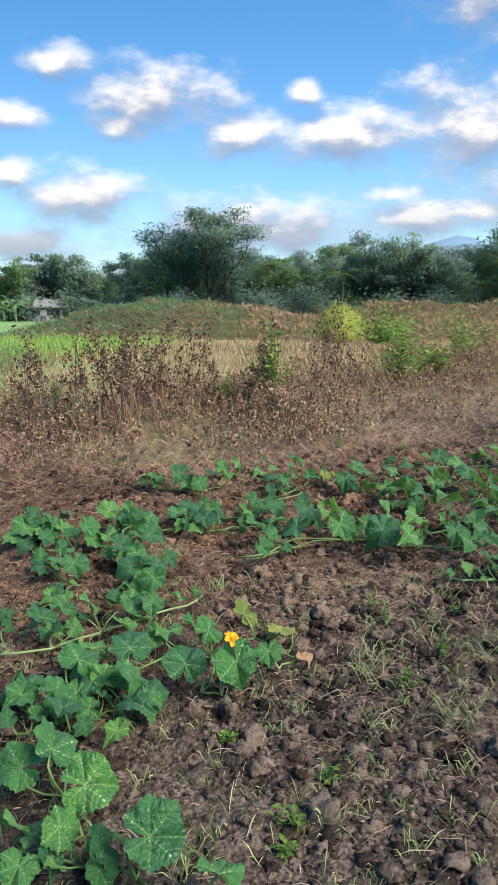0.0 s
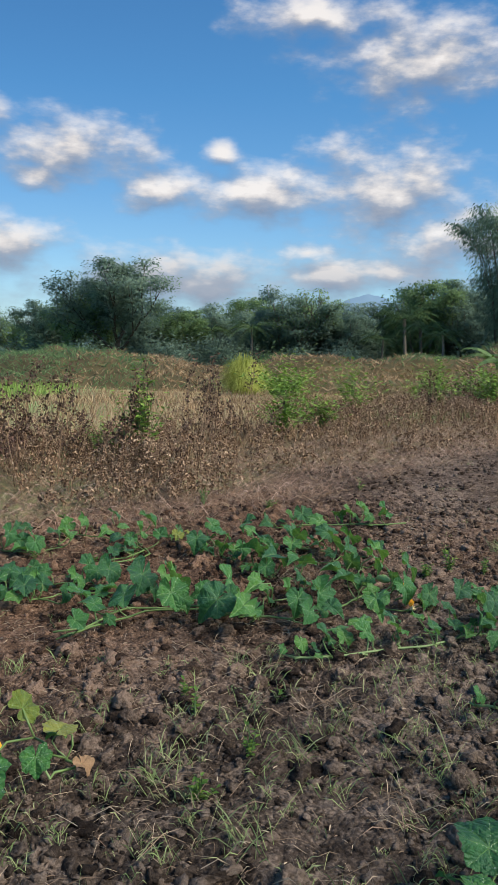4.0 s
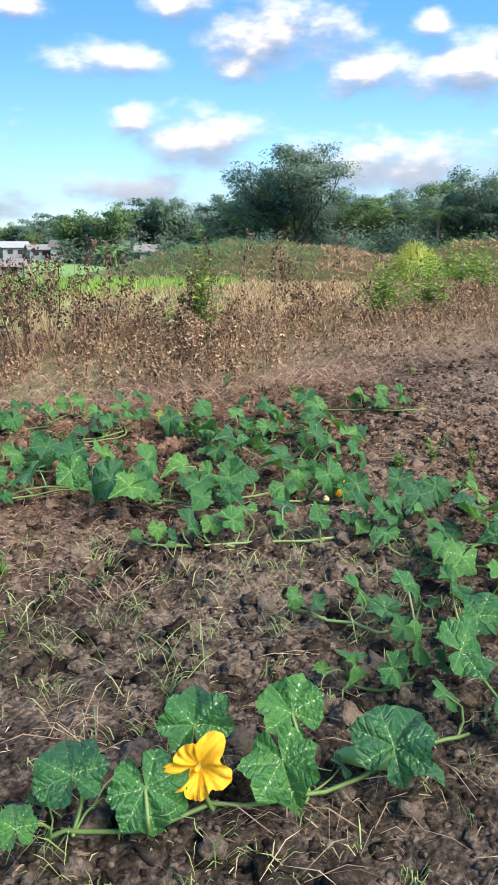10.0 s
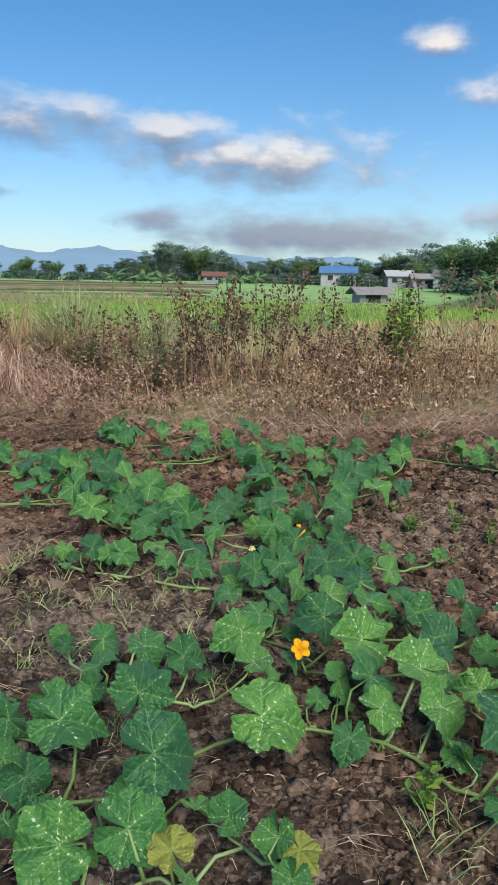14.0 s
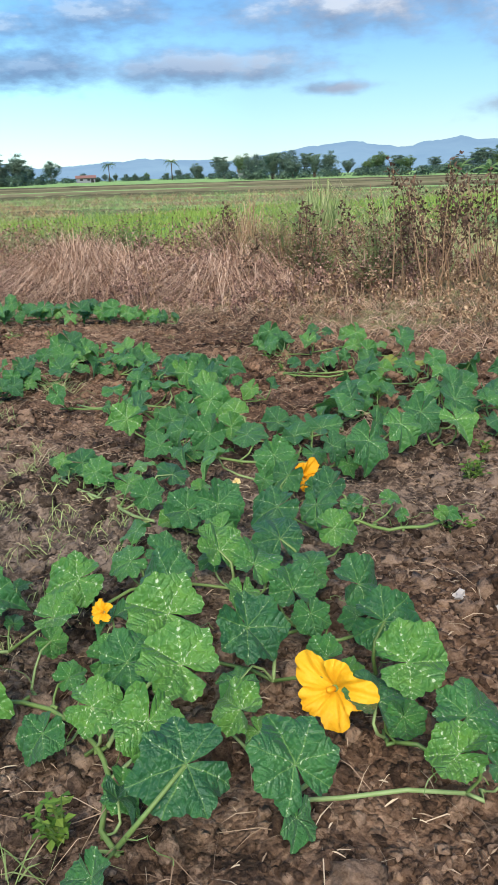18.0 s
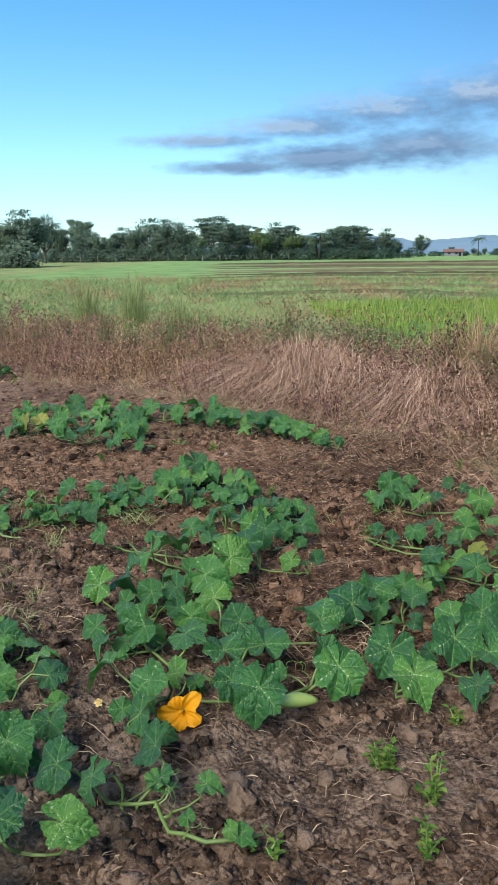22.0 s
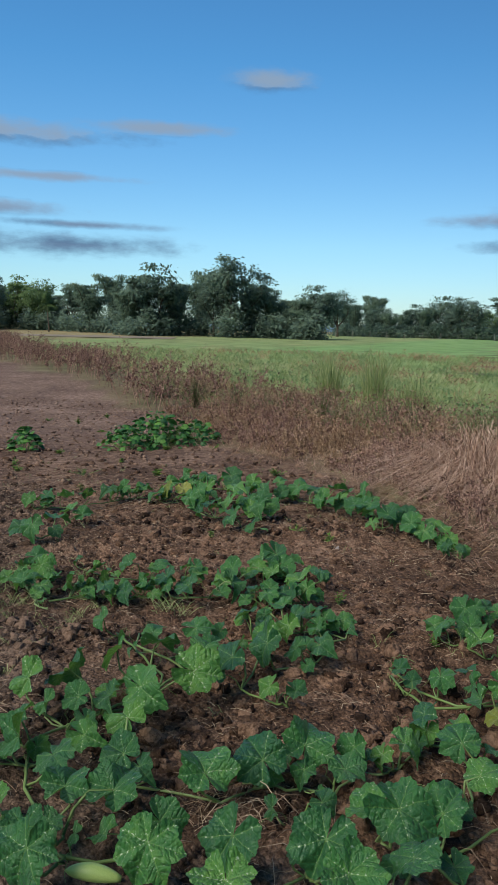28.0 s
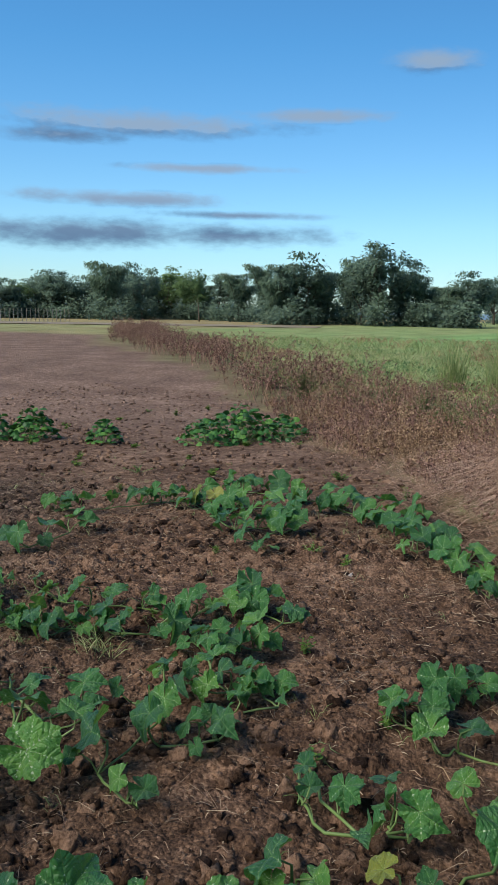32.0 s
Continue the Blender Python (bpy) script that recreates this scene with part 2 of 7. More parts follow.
def soil_colour(nt, p, island=None):
    a = grain(nt, 0.7, 3.0, vector=p)
    b = grain(nt, 9.0, 6.0, 0.65, vector=p)
    c = grain(nt, 55.0, 4.0, 0.7, vector=p)
    f = calc(nt, "ADD", calc(nt, "MULTIPLY", a, 0.25), calc(nt, "ADD", calc(nt, "MULTIPLY", b, 0.42), calc(nt, "MULTIPLY", c, 0.42)))
    if island is not None:
        f = calc(nt, "ADD", calc(nt, "MULTIPLY", f, 0.80), calc(nt, "MULTIPLY", island, 0.22))
    grey = ramp(nt, f, (0.43, SOIL_DARK), (0.54, SOIL_MID), (0.65, SOIL_PALE))
    red = ramp(nt, f, (0.43, (0.026, 0.015, 0.010)), (0.55, (0.132, 0.077, 0.047)), (0.66, (0.36, 0.222, 0.142)))
    x = wire(nt, "ShaderNodeSeparateXYZ", (p,)).outputs
    # the soil turns redder towards the west of the plot
    side = wire(nt, "ShaderNodeMapRange", (calc(nt, "ADD", calc(nt, "MULTIPLY", x[0], -0.55), calc(nt, "MULTIPLY", x[1], 0.8)), 2.2, 4.0, 0.0, 1.0)).outputs[0]
    dry = ramp(nt, f, (0.42, (0.035, 0.020, 0.013)), (0.54, (0.14, 0.082, 0.051)), (0.65, (0.37, 0.240, 0.160)))
    red = mixed(nt, wire(nt, "ShaderNodeMapRange", (x[0], -3.0, -6.0, 0.0, 1.0)).outputs[0], red, dry)
    side = calc(nt, "MAXIMUM", side, wire(nt, "ShaderNodeMapRange", (x[0], -3.0, -5.0, 0.0, 1.0)).outputs[0])
    side = calc(nt, "MULTIPLY", side, wire(nt, "ShaderNodeMapRange", (x[0], 1.5, 3.0, 1.0, 0.0)).outputs[0])
    # and paler towards the turned edge in the east
    warm = ramp(nt, f, (0.40, (0.045, 0.026, 0.016)), (0.54, (0.180, 0.107, 0.066)), (0.70, (0.42, 0.28, 0.185)))
    east = calc(nt, "MULTIPLY", wire(nt, "ShaderNodeMapRange", (x[1], 6.0, 7.2, 1.0, 0.25)).outputs[0], calc(nt, "MULTIPLY", wire(nt, "ShaderNodeMapRange", (x[0], 2.2, 3.0, 0.0, 0.9)).outputs[0], wire(nt, "ShaderNodeMapRange", (x[1], 2.9, 4.0, 0.0, 1.0)).outputs[0]))
    crust = ramp(nt, f, (0.38, (0.06, 0.038, 0.028)), (0.54, (0.21, 0.135, 0.097)), (0.70, (0.44, 0.31, 0.23)))
    red = mixed(nt, wire(nt, "ShaderNodeMapRange", (x[0], -6.0, -11.0, 0.0, 1.0)).outputs[0], red, crust)
    return mixed(nt, east, mixed(nt, side, grey, red), warm)


def make_ground():
    m, nt, b = surface("ground", 0.95, spec=0.15)
    p = place_of(nt)
    soil = soil_colour(nt, p)
    zone = wire(nt, "ShaderNodeSeparateColor", (wire(nt, "ShaderNodeAttribute", attribute_name="zone").outputs["Color"],)).outputs
    n1, n2 = grain(nt, 0.35, 5.0, vector=p), grain(nt, 6.0, 6.0, 0.7, vector=p)
    f = calc(nt, "ADD", calc(nt, "MULTIPLY", n1, 0.6), calc(nt, "MULTIPLY", n2, 0.4))
    dry = ramp(nt, f, (0.3, (0.17, 0.14, 0.06)), (0.5, (0.33, 0.27, 0.13)), (0.72, (0.48, 0.40, 0.22)))
    lush = ramp(nt, f, (0.3, (0.12, 0.20, 0.075)), (0.5, (0.23, 0.38, 0.13)), (0.72, (0.34, 0.48, 0.18)))
    straw = ramp(nt, f, (0.3, (0.05, 0.035, 0.024)), (0.5, (0.12, 0.082, 0.054)), (0.75, (0.22, 0.16, 0.105)))
    grass = mixed(nt, zone[1], dry, lush)
    col = mixed(nt, zone[0], grass, soil)
    col = mixed(nt, calc(nt, "MULTIPLY", zone[2], ramp(nt, n2, (0.35, (0.2, 0.2, 0.2)), (0.6, (1, 1, 1)))), col, straw)
    nt.links.new(col, b.inputs["Base Color"])
    crumb = wire(nt, "ShaderNodeTexVoronoi", {"Vector": p, "Scale": 55.0, "Randomness": 1.0}, feature="F1").outputs[0]
    h = calc(nt, "SUBTRACT", grain(nt, 16.0, 8.0, 0.7, vector=p), calc(nt, "MULTIPLY", crumb, 0.55))
    h = calc(nt, "ADD", h, calc(nt, "MULTIPLY", grain(nt, 70.0, 4.0, 0.6, vector=p), 0.4))
    h = calc(nt, "ADD", h, calc(nt, "MULTIPLY", grain(nt, 3.5, 4.0, 0.6, vector=p), 2.0))
    relief(nt, b, h, 1.0, 0.022)
    return m


def make_clod():
    m, nt, b = surface("clod", 0.95, spec=0.15)
    p = place_of(nt)
    nt.links.new(soil_colour(nt, p, chance(nt, True)), b.inputs["Base Color"])
    relief(nt, b, calc(nt, "ADD", grain(nt, 60.0, 5.0, 0.7, vector=p), calc(nt, "MULTIPLY", grain(nt, 190.0, 3.0, 0.6, vector=p), 0.4)), 1.0, 0.022)
    return m


def make_leaf(name, deep, mid, young, mottle):
    """A pumpkin leaf: a green blade with fine pale veins that fan out from the stalk, and silvery flecks along them."""
    m, nt, b = surface(name, 0.46, spec=0.55)
    o = wire(nt, "ShaderNodeTexCoord").outputs["Object"]
    bend = wire(nt, "ShaderNodeTexNoise", {"Vector": o, "Scale": 4.0, "Detail": 2.0}).outputs["Color"]
    bend = wire(nt, "ShaderNodeVectorMath", (wire(nt, "ShaderNodeVectorMath", (bend, (0.5, 0.5, 0.5)), operation="SUBTRACT").outputs[0], (0.09, 0.09, 0.0)), operation="MULTIPLY").outputs[0]
    o = wire(nt, "ShaderNodeVectorMath", (wire(nt, "ShaderNodeVectorMath", (o, (1, 1, 0)), operation="MULTIPLY").outputs[0], bend), operation="ADD").outputs[0]
    s = wire(nt, "ShaderNodeSeparateXYZ", (o,)).outputs
    r = wire(nt, "ShaderNodeVectorMath", (o,), operation="LENGTH").outputs["Value"]
    angle = calc(nt, "ABSOLUTE", calc(nt, "ARCTAN2", s[0], s[1]))
    fold = calc(nt, "PINGPONG", angle, radians(24))   # 0 on the main veins
    off = calc(nt, "MULTIPLY", r, calc(nt, "SINE", fold))
    # side veins leave the main ones at a slant
    side = calc(nt, "PINGPONG", calc(nt, "SUBTRACT", r, calc(nt, "MULTIPLY", off, 0.95)), 0.052)
    vein = wire(nt, "ShaderNodeMapRange", (calc(nt, "ADD", off, calc(nt, "MULTIPLY", r, 0.006)), 0.003, 0.011, 1.0, 0.0)).outputs[0]
    rib = wire(nt, "ShaderNodeMapRange", (side, 0.002, 0.008, 1.0, 0.0)).outputs[0]
    rnd = chance(nt)
    # flecks: blotches in the forks of the veins, more on some leaves than on others
    amount = wire(nt, "ShaderNodeMapRange", (rnd, 0.0, 1.0, 0.63, 0.545)).outputs[0]
    spots = calc(nt, "SUBTRACT", grain(nt, 24.0, 2.0, vector=o), amount)
    fleck = wire(nt, "ShaderNodeMapRange", (spots, 0.0, 0.05, 0.0, 1.0)).outputs[0]
    beside = calc(nt, "MAXIMUM", wire(nt, "ShaderNodeMapRange", (off, 0.010, 0.024, 1.0, 0.0)).outputs[0], wire(nt, "ShaderNodeMapRange", (side, 0.003, 0.010, 0.45, 0.0)).outputs[0])
    fleck = calc(nt, "MULTIPLY", calc(nt, "MULTIPLY", fleck, beside), mottle)
    f = calc(nt, "ADD", calc(nt, "MULTIPLY", grain(nt, 5.0, 4.0, vector=o), 0.55), calc(nt, "MULTIPLY", rnd, 0.38))
    col = ramp(nt, f, (0.24, deep), (0.50, mid), (0.84, young))
    lines = calc(nt, "MAXIMUM", calc(nt, "MULTIPLY", vein, 0.42), calc(nt, "MULTIPLY", rib, 0.10))
    col = mixed(nt, lines, col, (0.27, 0.46, 0.11))
    col = mixed(nt, fleck, col, (0.55, 0.68, 0.42))
    # a few brown spots and nibbled edges
    rust = wire(nt, "ShaderNodeMapRange", (grain(nt, 11.0, 3.0, vector=wire(nt, "ShaderNodeVectorMath", (o, (3.0, 7.0, 0.0)), operation="ADD").outputs[0]), 0.69, 0.74, 0.0, 0.6)).outputs[0]
    col = mixed(nt, rust, col, (0.22, 0.20, 0.06))
    nt.links.new(col, b.inputs["Base Color"])
    b.inputs["Sheen Weight"].default_value, b.inputs["Sheen Roughness"].default_value = 0.08, 0.45
    b.inputs["Sheen Tint"].default_value = (0.65, 0.85, 1.0, 1)
    nt.links.new(wire(nt, "ShaderNodeMapRange", (grain(nt, 9.0, 3.0, vector=o), 0.3, 0.7, 0.34, 0.52)).outputs[0], b.inputs["Roughness"])
    # the blade swells between the veins
    quilt = calc(nt, "MULTIPLY", calc(nt, "MINIMUM", off, 0.06), calc(nt, "MULTIPLY", calc(nt, "MINIMUM", side, 0.03), 150.0))
    relief(nt, b, calc(nt, "ADD", calc(nt, "MULTIPLY", grain(nt, 13.0, 3.0, vector=o), 1.4), quilt), 0.55, 0.024)
    t = wire(nt, "ShaderNodeBsdfTranslucent", (mixed(nt, 0.5, col, (0.20, 0.36, 0.03)),))
    mix = wire(nt, "ShaderNodeMixShader", (0.34, b.outputs[0], t.outputs[0]))
    nt.links.new(mix.outputs[0], nt.nodes["Material Output"].inputs[0])
    return m


M_GROUND, M_CLOD = make_ground(), make_clod()
M_LEAF = make_leaf("pumpkin_leaf", (0.018, 0.098, 0.038), (0.052, 0.195, 0.044), (0.170, 0.37, 0.05), 1.0)
M_LEAF_YELLOW = make_leaf("yellowing_leaf", (0.15, 0.21, 0.03), (0.30, 0.32, 0.05), (0.42, 0.40, 0.10), 0.5)
M_LEAF_DRY = plain("dry_leaf", [(0.16, 0.09, 0.05), (0.30, 0.19, 0.10), (0.42, 0.30, 0.18)], 14, 0.9, 0.3)
M_STEM = plain("vine_stem", [(0.08, 0.14, 0.035), (0.14, 0.22, 0.06), (0.22, 0.30, 0.12)], 25, 0.55, 0.2, spec=0.4)
M_PETAL = plain("petal", [(0.80, 0.36, 0.008), (0.88, 0.44, 0.012), (0.92, 0.52, 0.03)], 22, 0.55, 0.25, through_light=0.3)
M_PETAL_PALE = plain("withered_petal", [(0.66, 0.50, 0.20), (0.78, 0.66, 0.36), (0.82, 0.74, 0.50)], 22, 0.7, 0.3)
M_FRUIT = plain("young_pumpkin", [(0.26, 0.40, 0.08), (0.44, 0.56, 0.17), (0.62, 0.68, 0.36)], 60, 0.4, 0.1, spec=0.5)
M_WEED = plain("weed_leaf", [(0.05, 0.12, 0.018), (0.10, 0.20, 0.03), (0.20, 0.29, 0.05)], 20, 0.6, island=True, through_light=0.25)
M_GRASS = plain("grass", [(0.14, 0.21, 0.07), (0.27, 0.35, 0.13), (0.46, 0.47, 0.23)], 8, 0.7, island=True, through_light=0.25)
M_RICE = plain("young_rice", [(0.15, 0.26, 0.045), (0.25, 0.38, 0.07), (0.37, 0.46, 0.12)], 8, 0.6, island=True, through_light=0.3)
M_YELLOW = plain("yellow_grass", [(0.28, 0.32, 0.05), (0.42, 0.45, 0.09), (0.55, 0.56, 0.16)], 2, 0.7, island=True, through_light=0.2)
M_STRAW = plain("straw", [(0.20, 0.12, 0.06), (0.36, 0.24, 0.13), (0.52, 0.39, 0.23)], 10, 0.85, island=True, through_light=0.15)
M_PINK_STRAW = plain("fallen_grass", [(0.14, 0.080, 0.055), (0.46, 0.29, 0.19), (0.78, 0.58, 0.44)], 10, 0.85, island=True, through_light=0.15)
M_DEAD = plain("dead_weed", [(0.060, 0.036, 0.022), (0.24, 0.145, 0.082), (0.52, 0.37, 0.23)], 12, 0.9, island=True)
M_LITTER = plain("litter", [(0.12, 0.08, 0.052), (0.30, 0.21, 0.14), (0.52, 0.42, 0.29)], 10, 0.9, island=True)
M_DEAD_DARK = plain("dark_dead_weed", [(0.050, 0.029, 0.024), (0.200, 0.112, 0.084), (0.45, 0.29, 0.215)], 12, 0.9, island=True)
M_SEED = plain("seed_head", [(0.030, 0.020, 0.014), (0.080, 0.050, 0.034), (0.17, 0.11, 0.07)], 20, 0.95, island=True)
M_CROP = plain("crop_leaf", [(0.022, 0.085, 0.026), (0.060, 0.185, 0.040), (0.135, 0.29, 0.055)], 6, 0.5, island=True, through_light=0.2)
M_SHRUB = plain("shrub_leaf", [(0.09, 0.19, 0.025), (0.19, 0.33, 0.05), (0.32, 0.46, 0.09)], 6, 0.6, island=True, through_light=0.3)
M_BARK = plain("bark", [(0.05, 0.04, 0.03), (0.11, 0.09, 0.07), (0.19, 0.16, 0.13)], 6, 0.95, 0.5)
# haze of the distance is mixed into the tree colours, pale and blue-grey
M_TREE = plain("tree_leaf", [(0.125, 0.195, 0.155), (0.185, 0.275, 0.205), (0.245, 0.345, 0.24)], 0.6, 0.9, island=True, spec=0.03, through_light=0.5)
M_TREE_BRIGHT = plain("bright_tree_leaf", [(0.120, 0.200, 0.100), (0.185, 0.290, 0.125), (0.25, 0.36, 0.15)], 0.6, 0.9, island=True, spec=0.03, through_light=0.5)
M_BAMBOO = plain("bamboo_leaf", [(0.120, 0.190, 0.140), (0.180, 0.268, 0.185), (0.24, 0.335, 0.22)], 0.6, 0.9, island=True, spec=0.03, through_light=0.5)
M_PALM = plain("palm_leaf", [(0.025, 0.06, 0.018), (0.06, 0.11, 0.03), (0.12, 0.17, 0.05)], 1, 0.5, island=True, through_light=0.15)
M_MOUND = plain("mound_scrub", [(0.035, 0.032, 0.014), (0.085, 0.070, 0.03), (0.18, 0.135, 0.06)], 0.8, 0.95, 0.6)
M_BUND = plain("bund", [(0.06, 0.06, 0.03), (0.13, 0.12, 0.06), (0.22, 0.20, 0.11)], 0.7, 0.95, 0.4)
M_STUBBLE = plain("stubble", [(0.18, 0.14, 0.09), (0.30, 0.25, 0.17), (0.42, 0.36, 0.26)], 0.3, 0.95, 0.3)
M_STONE = plain("stone", [(0.22, 0.20, 0.18), (0.40, 0.37, 0.34), (0.60, 0.57, 0.54)], 40, 0.9, 0.3)
M_WALL = plain("hut_wall", [(0.15, 0.16, 0.18), (0.24, 0.25, 0.27), (0.36, 0.36, 0.36)], 2, 0.9, 0.2)
M_WHITE = plain("white_wall", [(0.24, 0.25, 0.26), (0.33, 0.34, 0.35), (0.42, 0.42, 0.43)], 2, 0.9, 0.1)
M_BLUE = plain("blue_roof", [(0.05, 0.12, 0.24), (0.08, 0.18, 0.33), (0.12, 0.24, 0.40)], 3, 0.5)
M_RED = plain("red_roof", [(0.12, 0.05, 0.04), (0.17, 0.078, 0.062), (0.22, 0.12, 0.10)], 3, 0.8)
M_RUST = plain("rusty_roof", [(0.10, 0.085, 0.08), (0.17, 0.15, 0.145), (0.25, 0.235, 0.23)], 3, 0.8)
M_DARK = plain("dark_opening", [(0.01, 0.01, 0.012), (0.02, 0.02, 0.022), (0.03, 0.03, 0.03)], 3, 0.4)
M_POST = plain("fence_post", [(0.16, 0.15, 0.13), (0.26, 0.24, 0.21), (0.36, 0.34, 0.31)], 5, 0.9)


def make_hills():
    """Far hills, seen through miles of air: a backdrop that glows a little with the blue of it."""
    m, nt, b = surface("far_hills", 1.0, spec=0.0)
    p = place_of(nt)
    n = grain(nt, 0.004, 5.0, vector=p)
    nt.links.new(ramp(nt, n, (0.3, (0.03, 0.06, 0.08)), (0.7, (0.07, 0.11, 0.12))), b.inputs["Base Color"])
    # the haze before the hills is put in as blue emission
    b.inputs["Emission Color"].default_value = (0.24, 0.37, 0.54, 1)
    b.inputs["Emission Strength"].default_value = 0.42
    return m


M_HILLS = make_hills()


# ---- builders ----
class Geo:
    """Collects vertices and faces for one mesh."""

    def __init__(self):
        self.v, self.f, self.n = [], [], 0

    def add(self, verts, faces):
        k = self.n
        self.v.extend(verts)
        self.f.extend([tuple(i + k for i in f) for f in faces])
        self.n += len(verts)

    def tube(self, pts, radii, sides=5, cap=True):
        pts = [Vector(p) for p in pts]
        ring, faces = [], []
        for i, p in enumerate(pts):
            d = (pts[min(i + 1, len(pts) - 1)] - pts[max(i - 1, 0)]).normalized()
            a = d.orthogonal().normalized()
            if i and ring:
                a = (last - d * last.dot(d)).normalized() if (last - d * last.dot(d)).length > 1e-6 else a
            last, c = a, d.cross(a)
            r = radii[i] if isinstance(radii, (list, tuple)) else radii
            ring += [p + (a * math.cos(2 * math.pi * j / sides) + c * math.sin(2 * math.pi * j / sides)) * r for j in range(sides)]
        for i in range(len(pts) - 1):
            for j in range(sides):
                k = (j + 1) % sides
                faces.append((i * sides + j, i * sides + k, (i + 1) * sides + k, (i + 1) * sides + j))
        if cap:
            faces += [tuple(range(sides))[::-1], tuple(range((len(pts) - 1) * sides, len(pts) * sides))]
        self.add(ring, faces)

    def box(self, x0, y0, z0, x1, y1, z1):
        v = [(x, y, z) for z in (z0, z1) for y in (y0, y1) for x in (x0, x1)]
        self.add(v, [(0, 2, 3, 1), (4, 5, 7, 6), (0, 1, 5, 4), (1, 3, 7, 5), (3, 2, 6, 7), (2, 0, 4, 6)])

    def blade(self, base, tip, width, sag=0.0):
        """A thin blade of grass or straw from base to tip, widest at its middle, bent by sag."""
        b, t = Vector(base), Vector(tip)
        d = t - b
        s = d.cross(Vector((random.uniform(-1, 1), random.uniform(-1, 1), 0.3)))
        s = s.normalized() * width * 0.5 if s.length > 1e-6 else Vector((width * 0.5, 0, 0))
        mid = b + d * 0.55 + Vector((0, 0, sag))
        self.add([b - s * 0.6, b + s * 0.6, mid + s, mid - s, t], [(0, 1, 2, 3), (3, 2, 4)])

    def leaf(self, at, way, up, length, width):
        """A small pointed leaf, folded along its middle."""
        w, u = Vector(way).normalized(), Vector(up)
        s = w.cross(u)
        s = s.normalized() if s.length > 1e-6 else w.orthogonal().normalized()
        n = s.cross(w)
        p = Vector(at)
        m = p + w * length * 0.45
        self.add([p, m + s * width * 0.5 + n * width * 0.15, p + w * length, m - s * width * 0.5 + n * width * 0.15], [(0, 1, 2), (0, 2, 3)])

    def mesh(self, name, material, smooth=False):
        me = bpy.data.meshes.new(name)
        me.from_pydata([tuple(p) for p in self.v], [], self.f)
        me.materials.append(material)
        if smooth:
            me.polygons.foreach_set("use_smooth", [True] * len(me.polygons))
        me.update()
        return me


def part(name, geo, material, parent=None, label="", m=None, smooth=False):
    """One mesh object, as a part of parent (which stands at the world's origin or carries the pose)."""
    me = geo.mesh(name, material, smooth) if isinstance(geo, Geo) else geo
    ob = new(name, me)
    if parent is not None:
        ob.parent = parent
    if m is not None:
        ob.matrix_basis = m
    if label:
        ob["label"] = label
    return ob


def thing(name, label, category, group="", kind="", m=None):
    ob = new(name)
    ob.empty_display_size = 0.1
    if m is not None:
        ob.matrix_basis = m
    return tagged(ob, label, category, group, kind)


# ---- the lie of the land ----
EDGE_X = [-60, -36, -20.4, -14.1, -9.5, -7.0, -5.0, -3.4, -2.1, -0.7, 0.8, 1.7, 3.8, 5.9, 9.0, 14.0, 40.0]
EDGE_Y = [-36, -20, -5.4, -0.5, 2.4, 4.3, 5.7, 6.4, 7.0, 7.5, 7.9, 8.7, 10.4, 11.6, 13.0, 15.0, 20.0]


def edge(x):
    """The line along which the tilled soil ends and the dry weeds begin."""
    return np.interp(x, EDGE_X, EDGE_Y)


def step(a, b, x):
    s = np.clip((x - a) / (b - a), 0, 1)
    return s * s * (3 - 2 * s)


def lie(x, y):
    """The height of the ground without its clods: the plot tilts a little, the plain is level and rises far to the west."""
    s = step(9, 25, np.hypot(x - 0.5, y - 4.5))
    far = 0.05 + 0.006 * np.clip(-x - 25, 0, 150) - 0.007 * np.clip(y - 35, 0, 80) * step(-60, -10, x)
    hollow = 0.075 * np.exp(-(x - 0.7) ** 2 / 5.12 - (y - 5.8) ** 2 / 1.62)
    return (0.0297 * x + 0.0349 * y - hollow) * (1 - s) + far * s


def lumps(p, size, deep):
    """Domed clods of about one size, set by chance, with open ground between them."""
    q = p / size
    d, at = noise.voronoi(q + Vector((noise.noise(q * 1.7), noise.noise(q * 1.7 + Vector((5, 1, 0))), 0)) * 0.35)
    k = noise.cell(at[0] * 3.7)
    r = 0.30 + 0.35 * abs(k)
    return deep * (0.4 + abs(k)) * max(0.0, 1 - (d[0] / r) ** 2) if k > -0.45 else 0.0


def crumbs(p):
    """Rounded clods of several sizes with creases between them."""
    k = 0.55 + 0.9 * noise.noise(p * 0.9 + Vector((7, 3, 0)))
    return (abs(noise.noise(p * 7.0)) * 0.045 + lumps(p, 0.11, 0.030) + lumps(p, 0.05, 0.026) + abs(noise.noise(p * 27.0)) * 0.026) * max(0.4, min(1.2, k)) - 0.026


def rough(x, y, z=0.0):
    p = Vector((x, y, z))
    d = max(-2.4 - x, x - 4.0, 1.3 - y, y - 7.0, 0.0)   # the clods fade beyond the plot
    return noise.noise(p * 1.3) * 0.035 + noise.noise(p * 4.1) * 0.026 + (crumbs(p) * (1 - float(step(0.4, 2.6, d))) if d < 2.6 else 0.0)


def height(x, y):
    z = float(lie(x, y))
    near = 1 - float(step(7, 16, math.hypot(x - 0.5, y - 4.5)))
    return z + (rough(x, y) * near if near > 0 else 0.0)


